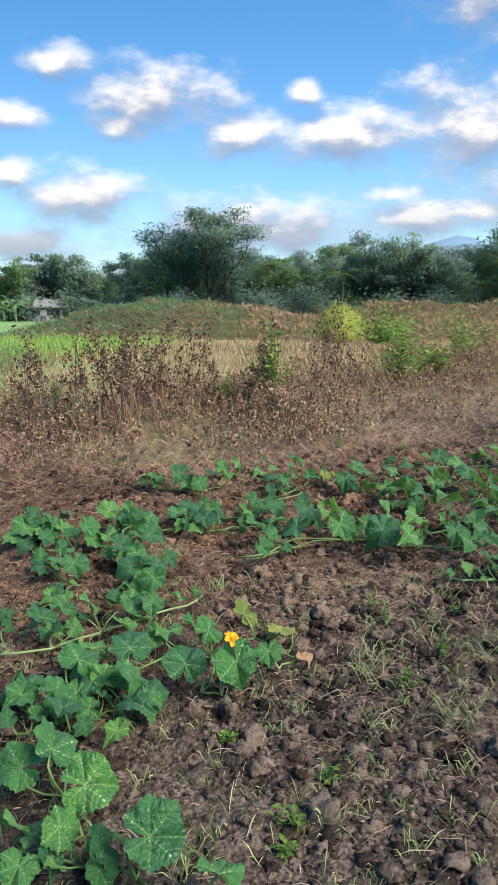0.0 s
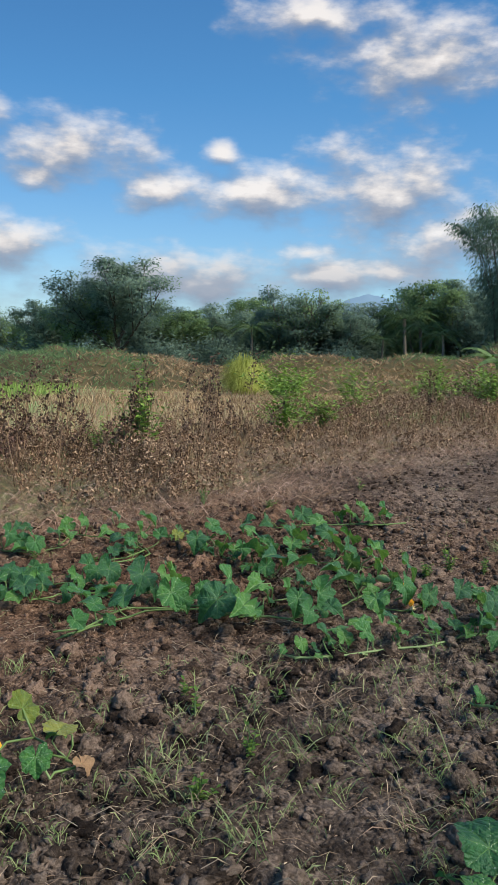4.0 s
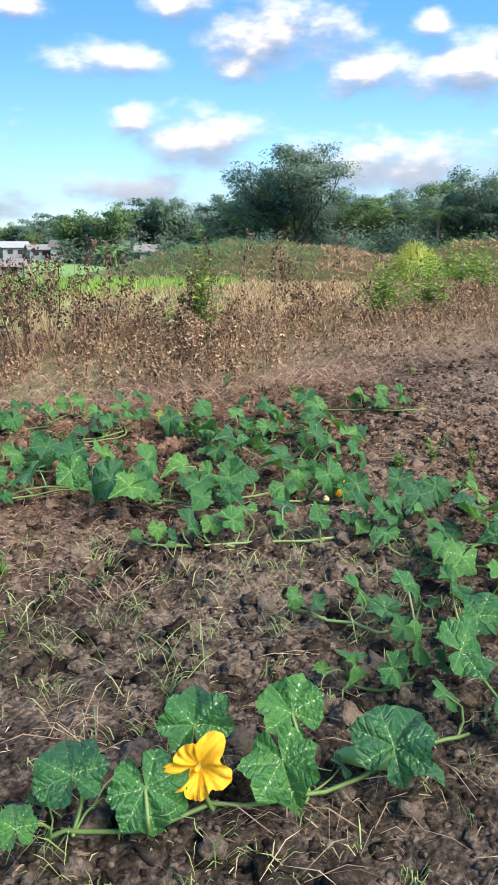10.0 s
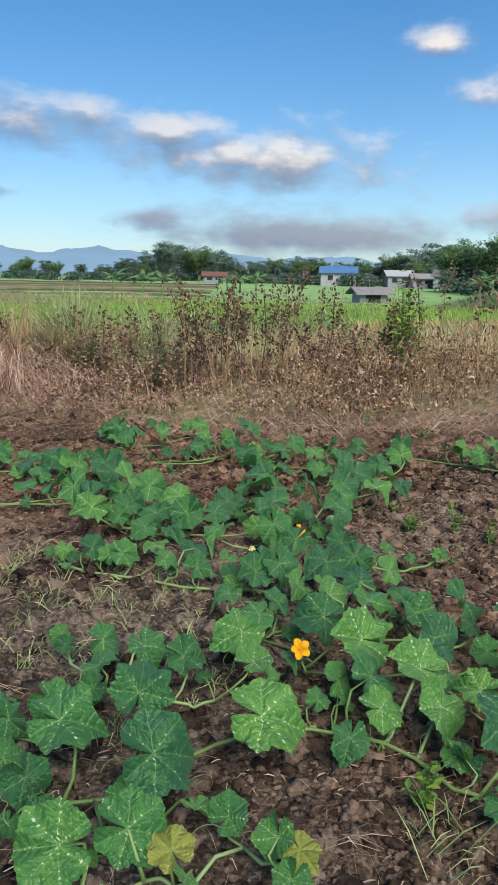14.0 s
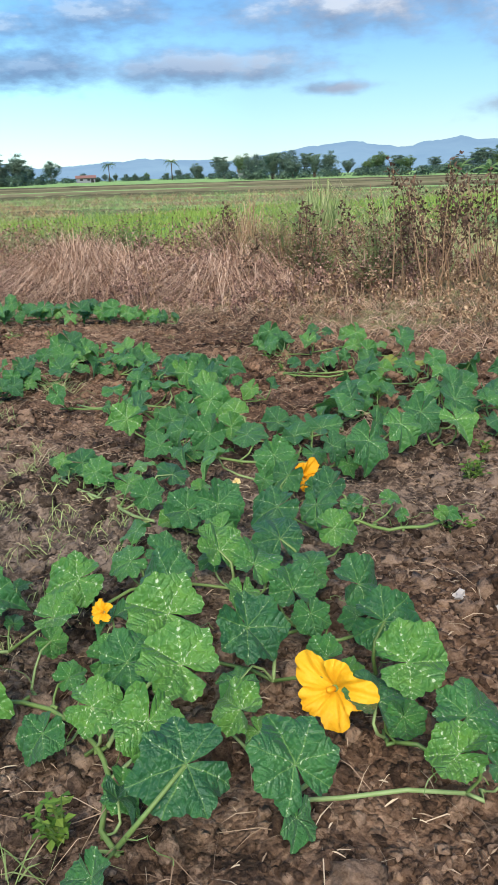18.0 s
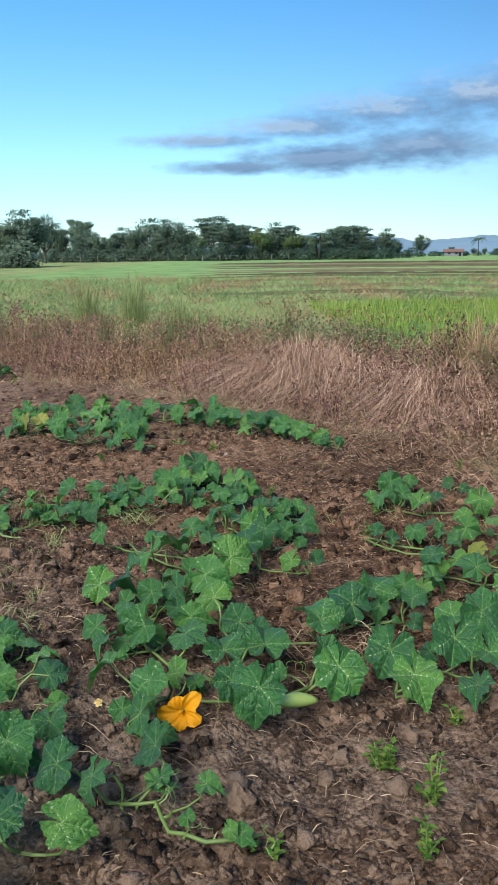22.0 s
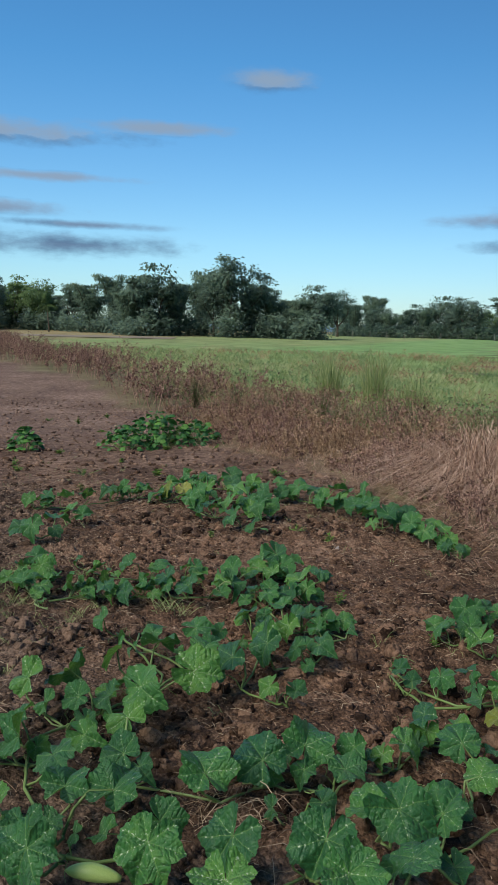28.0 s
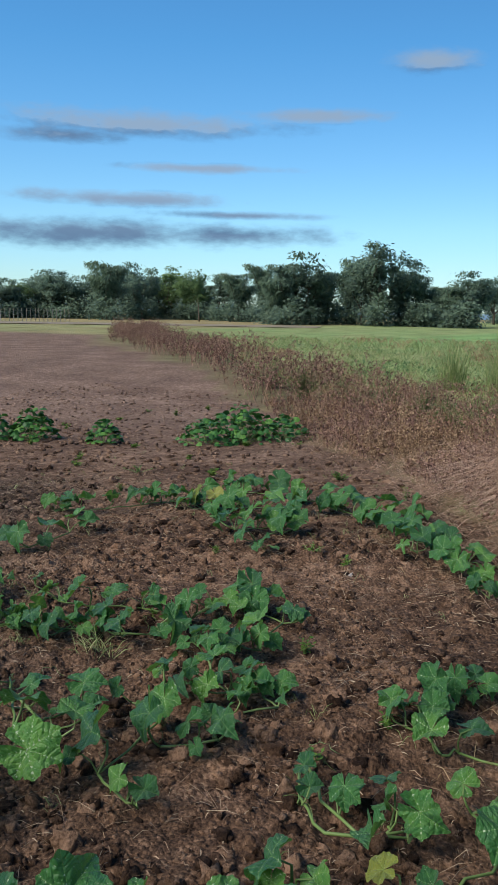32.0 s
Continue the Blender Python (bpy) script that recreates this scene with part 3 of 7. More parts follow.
def axis(lo, hi, stepsize, reach):
    inner = list(np.arange(lo, hi + 1e-6, stepsize))
    out, s = [], stepsize
    p = hi
    while p < reach:
        s *= 1.13
        p += s
        out.append(p)
    back, s, p = [], stepsize, lo
    while p > -reach:
        s *= 1.13
        p -= s
        back.append(p)
    return np.array(back[::-1] + inner + out)


def ground():
    xs, ys = axis(-2.4, 4.0, 0.0150, 4200), axis(1.3, 7.0, 0.0150, 4200)
    nx, ny = len(xs), len(ys)
    X, Y = np.meshgrid(xs, ys)
    Z = lie(X, Y)
    near = 1 - step(7, 16, np.hypot(X - 0.5, Y - 4.5))
    soil = step(-0.35, 0.25, edge(X) - Y + 0.35 * np.sin(X * 2.3) * np.cos(Y * 1.7)) * step(-47, -43, X) * (1 - step(45, 60, X)) * step(-45, -35, Y)
    for j in range(ny):
        for i in range(nx):
            if near[j, i] > 0:
                n = rough(xs[i], ys[j]) + (abs(noise.noise(Vector((xs[i] * 60, ys[j] * 60, 8)))) * 0.010 if soil[j, i] > 0.2 else 0)
                Z[j, i] += n * near[j, i]
    verts = np.stack([X, Y, Z], -1).reshape(-1, 3)
    idx = np.arange(nx * ny).reshape(ny, nx)
    faces = np.stack([idx[:-1, :-1], idx[:-1, 1:], idx[1:, 1:], idx[1:, :-1]], -1).reshape(-1, 4)
    me = bpy.data.meshes.new("ground")
    me.vertices.add(len(verts))
    me.vertices.foreach_set("co", verts.ravel())
    me.loops.add(faces.size)
    me.loops.foreach_set("vertex_index", faces.ravel())
    me.polygons.add(len(faces))
    me.polygons.foreach_set("loop_start", np.arange(0, faces.size, 4))
    me.update(calc_edges=True)
    me.polygons.foreach_set("use_smooth", [True] * len(faces))
    # what grows where: red soil, green lush, blue fallen straw
    gap = Y - edge(X)
    patch = np.vectorize(lambda a, b: noise.noise(Vector((a * 0.11, b * 0.16, 2))) + 0.5 * noise.noise(Vector((a * 0.4, b * 0.5, 6))))(X, Y)
    lush = 0.25 + 0.35 * patch * (1 - step(70, 110, np.hypot(X, Y))) + 0.35 * step(2.5, 6, gap) * (1 - step(-2, 3, X)) + 0.4 * step(14, 17, Y) * (1 - step(-4, 0, X)) + 0.55 * step(46, 50, -X) * step(-12, -6, Y + 0.12 * X + 6) - 0.5 * step(85, 90, -X) * (1 - step(-34, -28, Y)) - 0.4 * step(-4, -1, X) * step(8, 11, Y) * (1 - step(50, 60, Y))
    weeds = step(-0.5, 0.4, gap) * (1 - step(3.0, 5.5, gap))
    litter = weeds + 0.55 * (0.25 + 0.75 * step(-3, 0, X)) * step(-1.8, 0, gap) * (1 - step(0, 0.5, gap))
    zone = np.stack([soil, np.clip(lush, 0, 1), np.clip(litter, 0, 1) * (1 - step(30, 60, np.hypot(X, Y))), np.ones_like(X)], -1)
    layer = me.color_attributes.new("zone", "FLOAT_COLOR", "POINT")
    layer.data.foreach_set("color", zone.astype(np.float32).ravel())
    me.materials.append(M_GROUND)
    return tagged(new("ground", me), "tilled brown garden soil running into dry grass and green fields", "ground", kind="structure")


GROUND = ground()


def mound():
    """The long grassed bank of dug earth behind the dry field."""
    g = Geo()
    n, k = 150, 22
    for i in range(n + 1):
        x = -13 + 60 * i / n
        top = np.interp(x, [-13, -9, -5, -2, 1, 4.5, 6.5, 10, 15, 20, 30, 47], [0.1, 1.2, 2.1, 2.0, 1.5, 1.1, 1.9, 1.7, 2.0, 3.0, 3.4, 2.5])
        mid = 43.5 - 0.10 * x - 0.004 * max(0, x - 8) ** 2
        for j in range(k + 1):
            u = j / k * 2 - 1
            y = mid + u * 6.0
            z = top * max(0.0, 1 - abs(u) ** 1.6) * (1 + 0.35 * noise.noise(Vector((x * 0.4, y * 0.5, 2)))) + 0.35 * noise.noise(Vector((x * 0.9, y * 0.9, 7))) * (1 - abs(u))
            g.v.append((x, y, float(lie(x, y)) - 0.15 + z))
    g.f = [(i * (k + 1) + j, (i + 1) * (k + 1) + j, (i + 1) * (k + 1) + j + 1, i * (k + 1) + j + 1) for i in range(n) for j in range(k)]
    ob = part("earth_bank", g, M_MOUND, smooth=True)
    return tagged(ob, "long bank of dug earth overgrown with dry scrub", "earth bank", kind="structure")


BANK = mound()


def hills():
    """Blue hills on the horizon."""
    for label, r, pts in (
        ("blue rounded mountain peak beyond the trees", 3600, [(-24, 0.4), (-20, 1.6), (-17.5, 3.4), (-15.5, 4.5), (-14.3, 4.75), (-13.2, 4.4), (-11, 3.2), (-8, 2.8), (-4, 3.0), (1, 3.6), (4, 3.0), (8, 2.0), (14, 0.6)]),
        ("hazy blue mountain range along the horizon", 4000, [(22, 0.6), (28, 1.6), (33, 1.3), (38, 1.9), (41, 1.5), (45, 2.0), (49, 1.5), (52, 2.0), (55, 1.7), (60, 1.0), (66, 1.3), (72, 0.9), (78, 1.6), (82, 1.2), (86, 0.7), (92, 0.5), (108, 0.3), (118, 0.8), (126, 1.2), (134, 0.9), (142, 0.4)]),
    ):
        g = Geo()
        az = np.arange(pts[0][0], pts[-1][0] + 0.01, 0.25)
        el = np.interp(az, [p[0] for p in pts], [p[1] for p in pts])
        for i, (a, e) in enumerate(zip(az, el)):
            e += 0.16 * noise.noise(Vector((a * 0.9, r, 0))) + 0.08 * noise.noise(Vector((a * 2.7, r, 3)))
            h = max(2.0, r * math.tan(radians(max(0.02, e))))
            for u, k in ((0.0, -10.0), (0.12, h * 0.55), (0.25, h), (0.5, h * 0.4)):
                q = r * (0.85 + u * 0.6)
                g.v.append((-q * math.sin(radians(a)), q * math.cos(radians(a)), k * (0.85 + 0.6 * u)))
        m = len(az)
        g.f = [(i * 4 + j, (i + 1) * 4 + j, (i + 1) * 4 + j + 1, i * 4 + j + 1) for i in range(m - 1) for j in range(3)]
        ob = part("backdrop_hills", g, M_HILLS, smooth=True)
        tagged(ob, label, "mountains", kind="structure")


hills()


# ---- trees ----
def rounded(ob, hearts):
    """Lets the leaves of a crown shade as rounded clumps: their normals point away from the heart of their clump."""
    me = ob.data
    co = np.empty(len(me.vertices) * 3)
    me.vertices.foreach_get("co", co)
    co, h = co.reshape(-1, 3), np.asarray(hearts)
    mid = co.mean(0)
    n = (co - h) / (np.linalg.norm(co - h, axis=1, keepdims=True) + 1e-6) + 0.9 * (co - mid) / (np.linalg.norm(co - mid, axis=1, keepdims=True) + 1e-6) + np.array((0, 0, 0.25))
    n /= np.linalg.norm(n, axis=1, keepdims=True) + 1e-6
    me.polygons.foreach_set("use_smooth", [True] * len(me.polygons))
    me.normals_split_custom_set_from_vertices([tuple(v) for v in n])
    return ob


def limb(g, p, d, length, r, depth, tips):
    """A branch that bends, tapers and forks; its ends are gathered in tips."""
    pts, q = [p], Vector(p)
    w = Vector(d).normalized()
    for i in range(3):
        w = (w + Vector((random.uniform(-0.22, 0.22), random.uniform(-0.22, 0.22), random.uniform(-0.02, 0.18)))).normalized()
        q = q + w * length / 3
        pts.append(q.copy())
    g.tube(pts, [r, r * 0.85, r * 0.68, r * 0.5], 5 if depth > 1 else 4, cap=False)
    tips.append(pts[-1])
    if depth > 0:
        tips.append(pts[2])
        for k in range(random.choice((2, 3, 3))):
            a = random.uniform(0, 2 * math.pi)
            s = (w * 0.8 + Vector((math.cos(a), math.sin(a), random.uniform(0.0, 0.6))) * 0.75).normalized()
            limb(g, pts[-1 - (k % 2)], s, length * random.uniform(0.55, 0.8), r * 0.5, depth - 1, tips)


def tree(seed, tall, spread, leaves, size, leaf_mat, trunk_part=0.3, droop=0.2, layered=False):
    """A broadleaf tree: trunk with limbs, and a crown of clumps of leaves at their ends. Its foot is at the origin."""
    random.seed(seed)
    root = thing("tree", "leafy green broadleaf tree with an uneven open crown", "tree", "trees along the field")
    g, tips = Geo(), []
    base = tall * trunk_part
    bend = Vector((random.uniform(-0.12, 0.12), random.uniform(-0.12, 0.12), 1))
    r = tall * 0.022
    g.tube([(0, 0, -0.2), Vector(bend) * base * 0.5, Vector(bend) * base], [r * 1.3, r, r * 0.85], 7)
    top = Vector(bend) * base
    for k in range(6):
        a = 2 * math.pi * k / 6 + random.uniform(-0.4, 0.4)
        up = random.uniform(0.35, 1.5)
        limb(g, top - Vector((0, 0, base * 0.25 * (k % 2))), (math.cos(a) * spread, math.sin(a) * spread, up * 1.0), tall * random.uniform(0.24, 0.36), r * 0.6, 2, tips)
    zmax = max(p.z for p in tips)
    f = (tall * 0.93 - base) / (zmax - base)
    for i, v in enumerate(g.v):
        v = Vector(v)
        if v.z > base:
            v.z = base + (v.z - base) * f
            g.v[i] = v
    for p in tips:
        p.z = base + (p.z - base) * f if p.z > base else p.z
    part("trunk", g, M_BARK, root, smooth=True)
    c, hearts = Geo(), []
    per = max(3, int(leaves / len(tips)))
    for p in tips:
        n = int(per * random.uniform(0.3, 1.7))
        rad = tall * random.uniform(0.05, 0.10)
        for _ in range(n):
            o = Vector([max(-1.7, min(1.7, random.gauss(0, 1))) for _ in range(2)] + [max(-1.5, min(1.5, random.gauss(0, 1))) * (0.55 if not layered else 0.22)]) * rad * 0.75
            way = Vector((o.x + random.uniform(-1, 1) * rad, o.y + random.uniform(-1, 1) * rad, random.uniform(-1.0, 0.3) * rad - droop * rad))
            s = size * random.uniform(0.6, 1.35)
            c.leaf(p + o, way, (random.uniform(-0.6, 0.6), random.uniform(-0.6, 0.6), 1), s, s * 0.55)
            hearts += [tuple(p - Vector((0, 0, rad * 0.4)))] * 4
    rounded(part("crown", c, leaf_mat, root), hearts)
    return root


def bamboo(seed, tall, leaves, size):
    """A clump of bamboo: arching culms with feathery drooping leaves."""
    random.seed(seed)
    root = thing("bamboo_clump", "tall feathery bamboo clump with arching culms", "bamboo", "trees along the field")
    c, hearts = Geo(), []
    culms = 22
    for k in range(culms):
        a, out = random.uniform(0, 6.28), random.uniform(0.06, 0.32)
        h = tall * random.uniform(0.6, 1.0)
        foot = Vector((math.cos(a), math.sin(a), 0)) * random.uniform(0, tall * 0.07)
        pts = [foot + Vector((math.cos(a) * out * h * u ** 2.2, math.sin(a) * out * h * u ** 2.2, h * (u - 0.14 * u ** 4))) for u in (0, 0.25, 0.5, 0.75, 0.9, 1.0)]
        g = Geo()
        g.tube(pts, [0.05, 0.05, 0.045, 0.035, 0.02, 0.01], 4, cap=False)
        part("culm", g, M_BARK, root)
        for _ in range(int(leaves / culms)):
            u = random.uniform(0.18, 1.0) ** 0.8
            i = min(4, int(u * 5))
            p = pts[i].lerp(pts[i + 1], u * 5 - i)
            b = random.uniform(0, 6.28)
            o = Vector((math.cos(b), math.sin(b), random.uniform(-0.3, 0.3))) * tall * random.uniform(0.01, 0.09)
            s = size * random.uniform(0.6, 1.3)
            c.leaf(p + o, o + Vector((0, 0, -0.6 * o.length - 0.2)), (random.uniform(-0.5, 0.5), random.uniform(-0.5, 0.5), 1), s, s * 0.35)
            hearts += [tuple(p - Vector((0, 0, 0.3)))] * 4
    rounded(part("crown", c, M_BAMBOO, root), hearts)
    return root


def palm(seed, tall, frond):
    """A coconut palm: thin leaning trunk and feathered fronds."""
    random.seed(seed)
    root = thing("palm_tree", "coconut palm with a thin trunk and feathered fronds", "palm tree", "palms among the trees")
    g = Geo()
    lean = Vector((random.uniform(-0.1, 0.1), random.uniform(-0.1, 0.1), 1))
    g.tube([(0, 0, -0.2), lean * tall * 0.4, Vector((lean.x * tall * 1.3, lean.y * tall * 1.3, tall))], [0.2, 0.14, 0.11], 6)
    part("trunk", g, M_BARK, root, smooth=True)
    top = Vector((lean.x * tall * 1.3, lean.y * tall * 1.3, tall))
    for k in range(17):
        f = Geo()
        a, rise = k * 2.4, random.uniform(-0.2, 1.1)
        pts = []
        for i in range(8):
            u = i / 7
            pts.append(top + Vector((math.cos(a) * frond * u, math.sin(a) * frond * u, frond * (rise * u - 0.95 * u * u))))
        f.tube(pts, [0.03, 0.03, 0.025, 0.02, 0.016, 0.012, 0.008, 0.005], 3, cap=False)
        side = Vector((-math.sin(a), math.cos(a), 0))
        for i in range(22):
            u = 0.12 + 0.86 * i / 21
            q = min(6, int(u * 7))
            p = pts[q].lerp(pts[q + 1], u * 7 - q)
            ln = frond * 0.26 * math.sin(math.pi * min(1, u * 0.8 + 0.18))
            for s in (1, -1):
                f.leaf(p, side * s + Vector((math.cos(a) * 0.4, math.sin(a) * 0.4, -0.7)), (0, 0, 1), ln, 0.05 * frond / 2.5)
        part("frond", f, M_PALM, root)
    return root


def banana(seed, tall):
    random.seed(seed)
    root = thing("banana_plant", "banana plant with broad torn green leaves", "banana plant", "banana plants")
    g = Geo()
    g.tube([(0, 0, -0.1), (0.03, 0, tall * 0.3), (0, 0.04, tall * 0.55)], [0.13, 0.11, 0.07], 7)
    part("trunk", g, M_STEM, root, smooth=True)
    for k in range(8):
        f = Geo()
        a = k * 2.4 + random.uniform(-0.2, 0.2)
        rise, ln = random.uniform(0.35, 1.3), tall * random.uniform(0.5, 0.7)
        mid = []
        for i in range(9):
            u = i / 8
            mid.append(Vector((math.cos(a) * ln * u, math.sin(a) * ln * u, tall * 0.5 + ln * (rise * u - 0.75 * u * u))))
        s = Vector((-math.sin(a), math.cos(a), 0))
        for i in range(1, 8):
            w = tall * 0.09 * math.sin(math.pi * (i / 8) ** 0.7)
            w2 = tall * 0.09 * math.sin(math.pi * ((i + 1) / 8) ** 0.7) * (i < 7)
            for d in (1, -1):
                tear = random.uniform(0.0, 0.06)
                f.add([mid[i], mid[i] + s * d * w + Vector((0, 0, -w * 0.45)), mid[i + 1] + s * d * (w2 - tear) + Vector((0, 0, -w2 * 0.45 - tear)), mid[i + 1]], [(0, 1, 2, 3)])
        f.tube(mid, 0.018, 3, cap=False)
        part("leaf", f, M_TREE_BRIGHT, root)
    return root


def shrub(seed, wide, tall, leaves, size, mat):
    """A dense bush of leaves on thin stems."""
    random.seed(seed)
    root = thing("bush", "dense green bush at the foot of the trees", "bush", "bushes below the trees")
    g, c, hearts = Geo(), Geo(), []
    heads = []
    for k in range(14):
        a, u = random.uniform(0, 6.28), random.uniform(0, 1) ** 0.5
        p = Vector((math.cos(a) * u * wide * 0.45, math.sin(a) * u * wide * 0.45, tall * (1 - 0.5 * u) * random.uniform(0.45, 0.9)))
        g.tube([(p.x * 0.2, p.y * 0.2, -0.1), (p.x * 0.6, p.y * 0.6, p.z * 0.6), p], [0.035, 0.025, 0.012], 4, cap=False)
        heads.append(p)
    for _ in range(leaves):
        p = random.choice(heads)
        o = Vector((random.gauss(0, 0.16) * wide, random.gauss(0, 0.16) * wide, random.gauss(-0.05, 0.17) * tall))
        q = p + o
        q.z = max(0.05, q.z)
        s = size * random.uniform(0.6, 1.3)
        c.leaf(q, (o.x + random.uniform(-0.3, 0.3), o.y + random.uniform(-0.3, 0.3), random.uniform(-0.5, 0.5)), (random.uniform(-0.6, 0.6), random.uniform(-0.6, 0.6), 1), s, s * 0.55)
        hearts += [tuple(p)] * 4
    tagged(part("stems", g, M_BARK, root), kind="stuff")
    rounded(part("foliage", c, mat, root), hearts)
    return root


def stand(ob, az, r, tall_factor=1.0, turn=None, first=False, wide=1.0):
    """Sets a thing at a bearing and a distance from the plot."""
    x, y = 0.8 - r * math.sin(radians(az)), 2.0 + r * math.cos(radians(az))
    m = pose(x, y, float(lie(x, y)) - 0.05, 0, 0, random.uniform(0, 360) if turn is None else turn) @ Matrix.Diagonal((tall_factor * wide, tall_factor * wide, tall_factor, 1))
    if first:
        ob.matrix_basis = m
        return ob
    c = copy_thing(ob, Matrix())
    c.matrix_basis = m
    return c


SKY_AZ = [-40, -30, -26, -22, -19.5, -17, -14, -11, -9.5, -7, -3, 0, 2, 3.7, 6, 8, 9.5, 11, 13, 15, 18, 22, 26, 30, 34, 37, 39.6, 41.5, 46, 52, 56, 60, 64, 68, 71, 75, 80, 85, 89.5, 93, 96.7, 100, 104, 106, 108, 111.5, 114, 118, 123.8, 126, 130, 140, 150]
SKY_EL = [11.8, 12.9, 14.1, 13.5, 7.7, 4.2, 4.0, 5.5, 5.8, 4.6, 4.2, 4.1, 4.9, 5.9, 5.1, 4.0, 2.1, 3.4, 4.5, 3.8, 3.4, 2.3, 1.4, 1.6, 1.4, 2.0, 2.7, 1.4, 0.9, 1.4, 1.7, 1.3, 0.6, 0.4, 1.1, 2.3, 2.4, 2.8, 3.0, 2.1, 3.8, 3.7, 5.1, 5.5, 4.6, 5.1, 3.4, 3.4, 4.3, 3.2, 3.2, 3.7, 3.7]


def tree_line():
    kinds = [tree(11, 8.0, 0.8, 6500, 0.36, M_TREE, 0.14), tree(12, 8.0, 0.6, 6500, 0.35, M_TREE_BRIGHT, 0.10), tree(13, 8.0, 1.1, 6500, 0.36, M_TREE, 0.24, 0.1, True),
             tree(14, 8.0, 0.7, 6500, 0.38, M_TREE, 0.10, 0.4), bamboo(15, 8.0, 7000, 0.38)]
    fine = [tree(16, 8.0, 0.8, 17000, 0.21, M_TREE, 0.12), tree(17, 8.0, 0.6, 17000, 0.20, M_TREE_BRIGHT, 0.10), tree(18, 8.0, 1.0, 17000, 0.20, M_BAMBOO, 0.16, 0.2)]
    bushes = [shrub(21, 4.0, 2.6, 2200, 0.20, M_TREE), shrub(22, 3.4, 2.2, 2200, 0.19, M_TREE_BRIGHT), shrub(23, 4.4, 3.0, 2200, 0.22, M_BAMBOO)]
    used = set()

    def put(ob, *a, **k):
        first = ob.name not in used
        used.add(ob.name)
        return stand(ob, *a, first=first, **k)

    random.seed(5)
    far, hearts = Geo(), []
    a = -40.0
    while a < 146:
        if a < 9:
            r = random.uniform(58, 74)
        elif a < 20:
            r = random.uniform(95, 120)
        elif a < 60:
            r = random.uniform(150, 200)
        elif a < 73:
            r = random.uniform(260, 330)
        elif a < 97:
            r = random.uniform(165, 200)
        elif a < 112:
            r = random.uniform(112, 135)
        else:
            r = random.uniform(135, 165)
        x, y = -r * math.sin(radians(a)), r * math.cos(radians(a))
        el = np.interp(a, SKY_AZ, SKY_EL) * random.uniform(0.62, 1.08) if a > 9 else np.interp(a, SKY_AZ, SKY_EL) * random.uniform(0.82, 1.08)
        if a < -17:
            el = random.uniform(5.0, 7.0)
        tall = max(2.6, r * math.tan(radians(el)) + 1.65 - float(lie(x, y)))
        gap = 45 < a < 73
        if not (gap and random.random() < 0.35):
            ob = random.choice(fine if a < 9 else kinds if not 90 < a < 112 else [kinds[0], kinds[3], kinds[4], kinds[4]])
            put(ob, a, r, tall / 8.0, wide=random.uniform(0.85, 1.15))
        b = a + random.uniform(-0.5, 0.5)
        if r < 90:
            for k in range(3):
                put(random.choice(bushes), b + random.uniform(-0.9, 0.9), r - random.uniform(-3, 9), random.uniform(0.8, 1.5))
        else:
            for k in range((9 if a > 88 else 7) if not gap else 2):   # the undergrowth of the far woods
                q, c = r + random.uniform(-7, 4), a + random.uniform(-1.0, 1.0)
                x, y = 0.8 - q * math.sin(radians(c)), 2 + q * math.cos(radians(c))
                z, w, h = float(lie(x, y)), random.uniform(2.0, 4.0), max(1.6, tall * random.uniform(0.2, 0.5))
                for _ in range(200):
                    u = random.random() ** 0.8
                    o = Vector((random.gauss(0, 0.33) * w, random.gauss(0, 0.33) * w, h * u * (1 - 0.2 * random.random())))
                    f = random.uniform(0.35, 0.7)
                    hearts += [(x, y, z + h * 0.3)] * 4
                    far.leaf((x + o.x * (1.2 - u * 0.6), y + o.y * (1.2 - u * 0.6), z + o.z), (random.uniform(-1, 1), random.uniform(-1, 1), random.uniform(-0.8, 0.3)), (random.uniform(-0.6, 0.6), random.uniform(-0.6, 0.6), 1), f, f * 0.6)
        a += max(0.7, math.degrees(tall * (0.22 if a < 9 else 0.34) / r))
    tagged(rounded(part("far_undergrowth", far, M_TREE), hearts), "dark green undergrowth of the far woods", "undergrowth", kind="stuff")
    # the tall tree with an open crown, the half-bare one and the towering bamboo
    big = tree(31, 9.0, 1.0, 20000, 0.21, M_TREE, 0.30, 0.1)
    tagged(big, "tall spreading dark green tree with layered branches")
    stand(big, 3.2, 56, 0.97, 20, True)
    bare = tree(32, 8.0, 0.9, 3200, 0.18, M_TREE_BRIGHT, 0.35)
    tagged(bare, "thinly leaved tree with bare twigs showing")
    stand(bare, -9.6, 58, 0.92, 60, True)
    tower = bamboo(33, 13.0, 26000, 0.22)
    tagged(tower, "towering feathery bamboo clump above the bank")
    stand(tower, -24.0, 50, 1.05, 0, True, wide=0.85)
    stand(tower, -28.5, 46, 0.95, 140, wide=0.9)
    round_top = tree(34, 9.0, 0.9, 6500, 0.27, M_TREE, 0.25)
    tagged(round_top, "broad dark tree with a dense rounded crown")
    for az, r, k in ((39.6, 150, 0.9), (105.5, 118, 0.95), (111.0, 125, 0.98), (123.8, 140, 0.95), (97.0, 160, 1.1), (12.5, 104, 0.98)):
        stand(round_top, az, r, k, first=az == 39.6)
    p = palm(41, 5.0, 2.6)
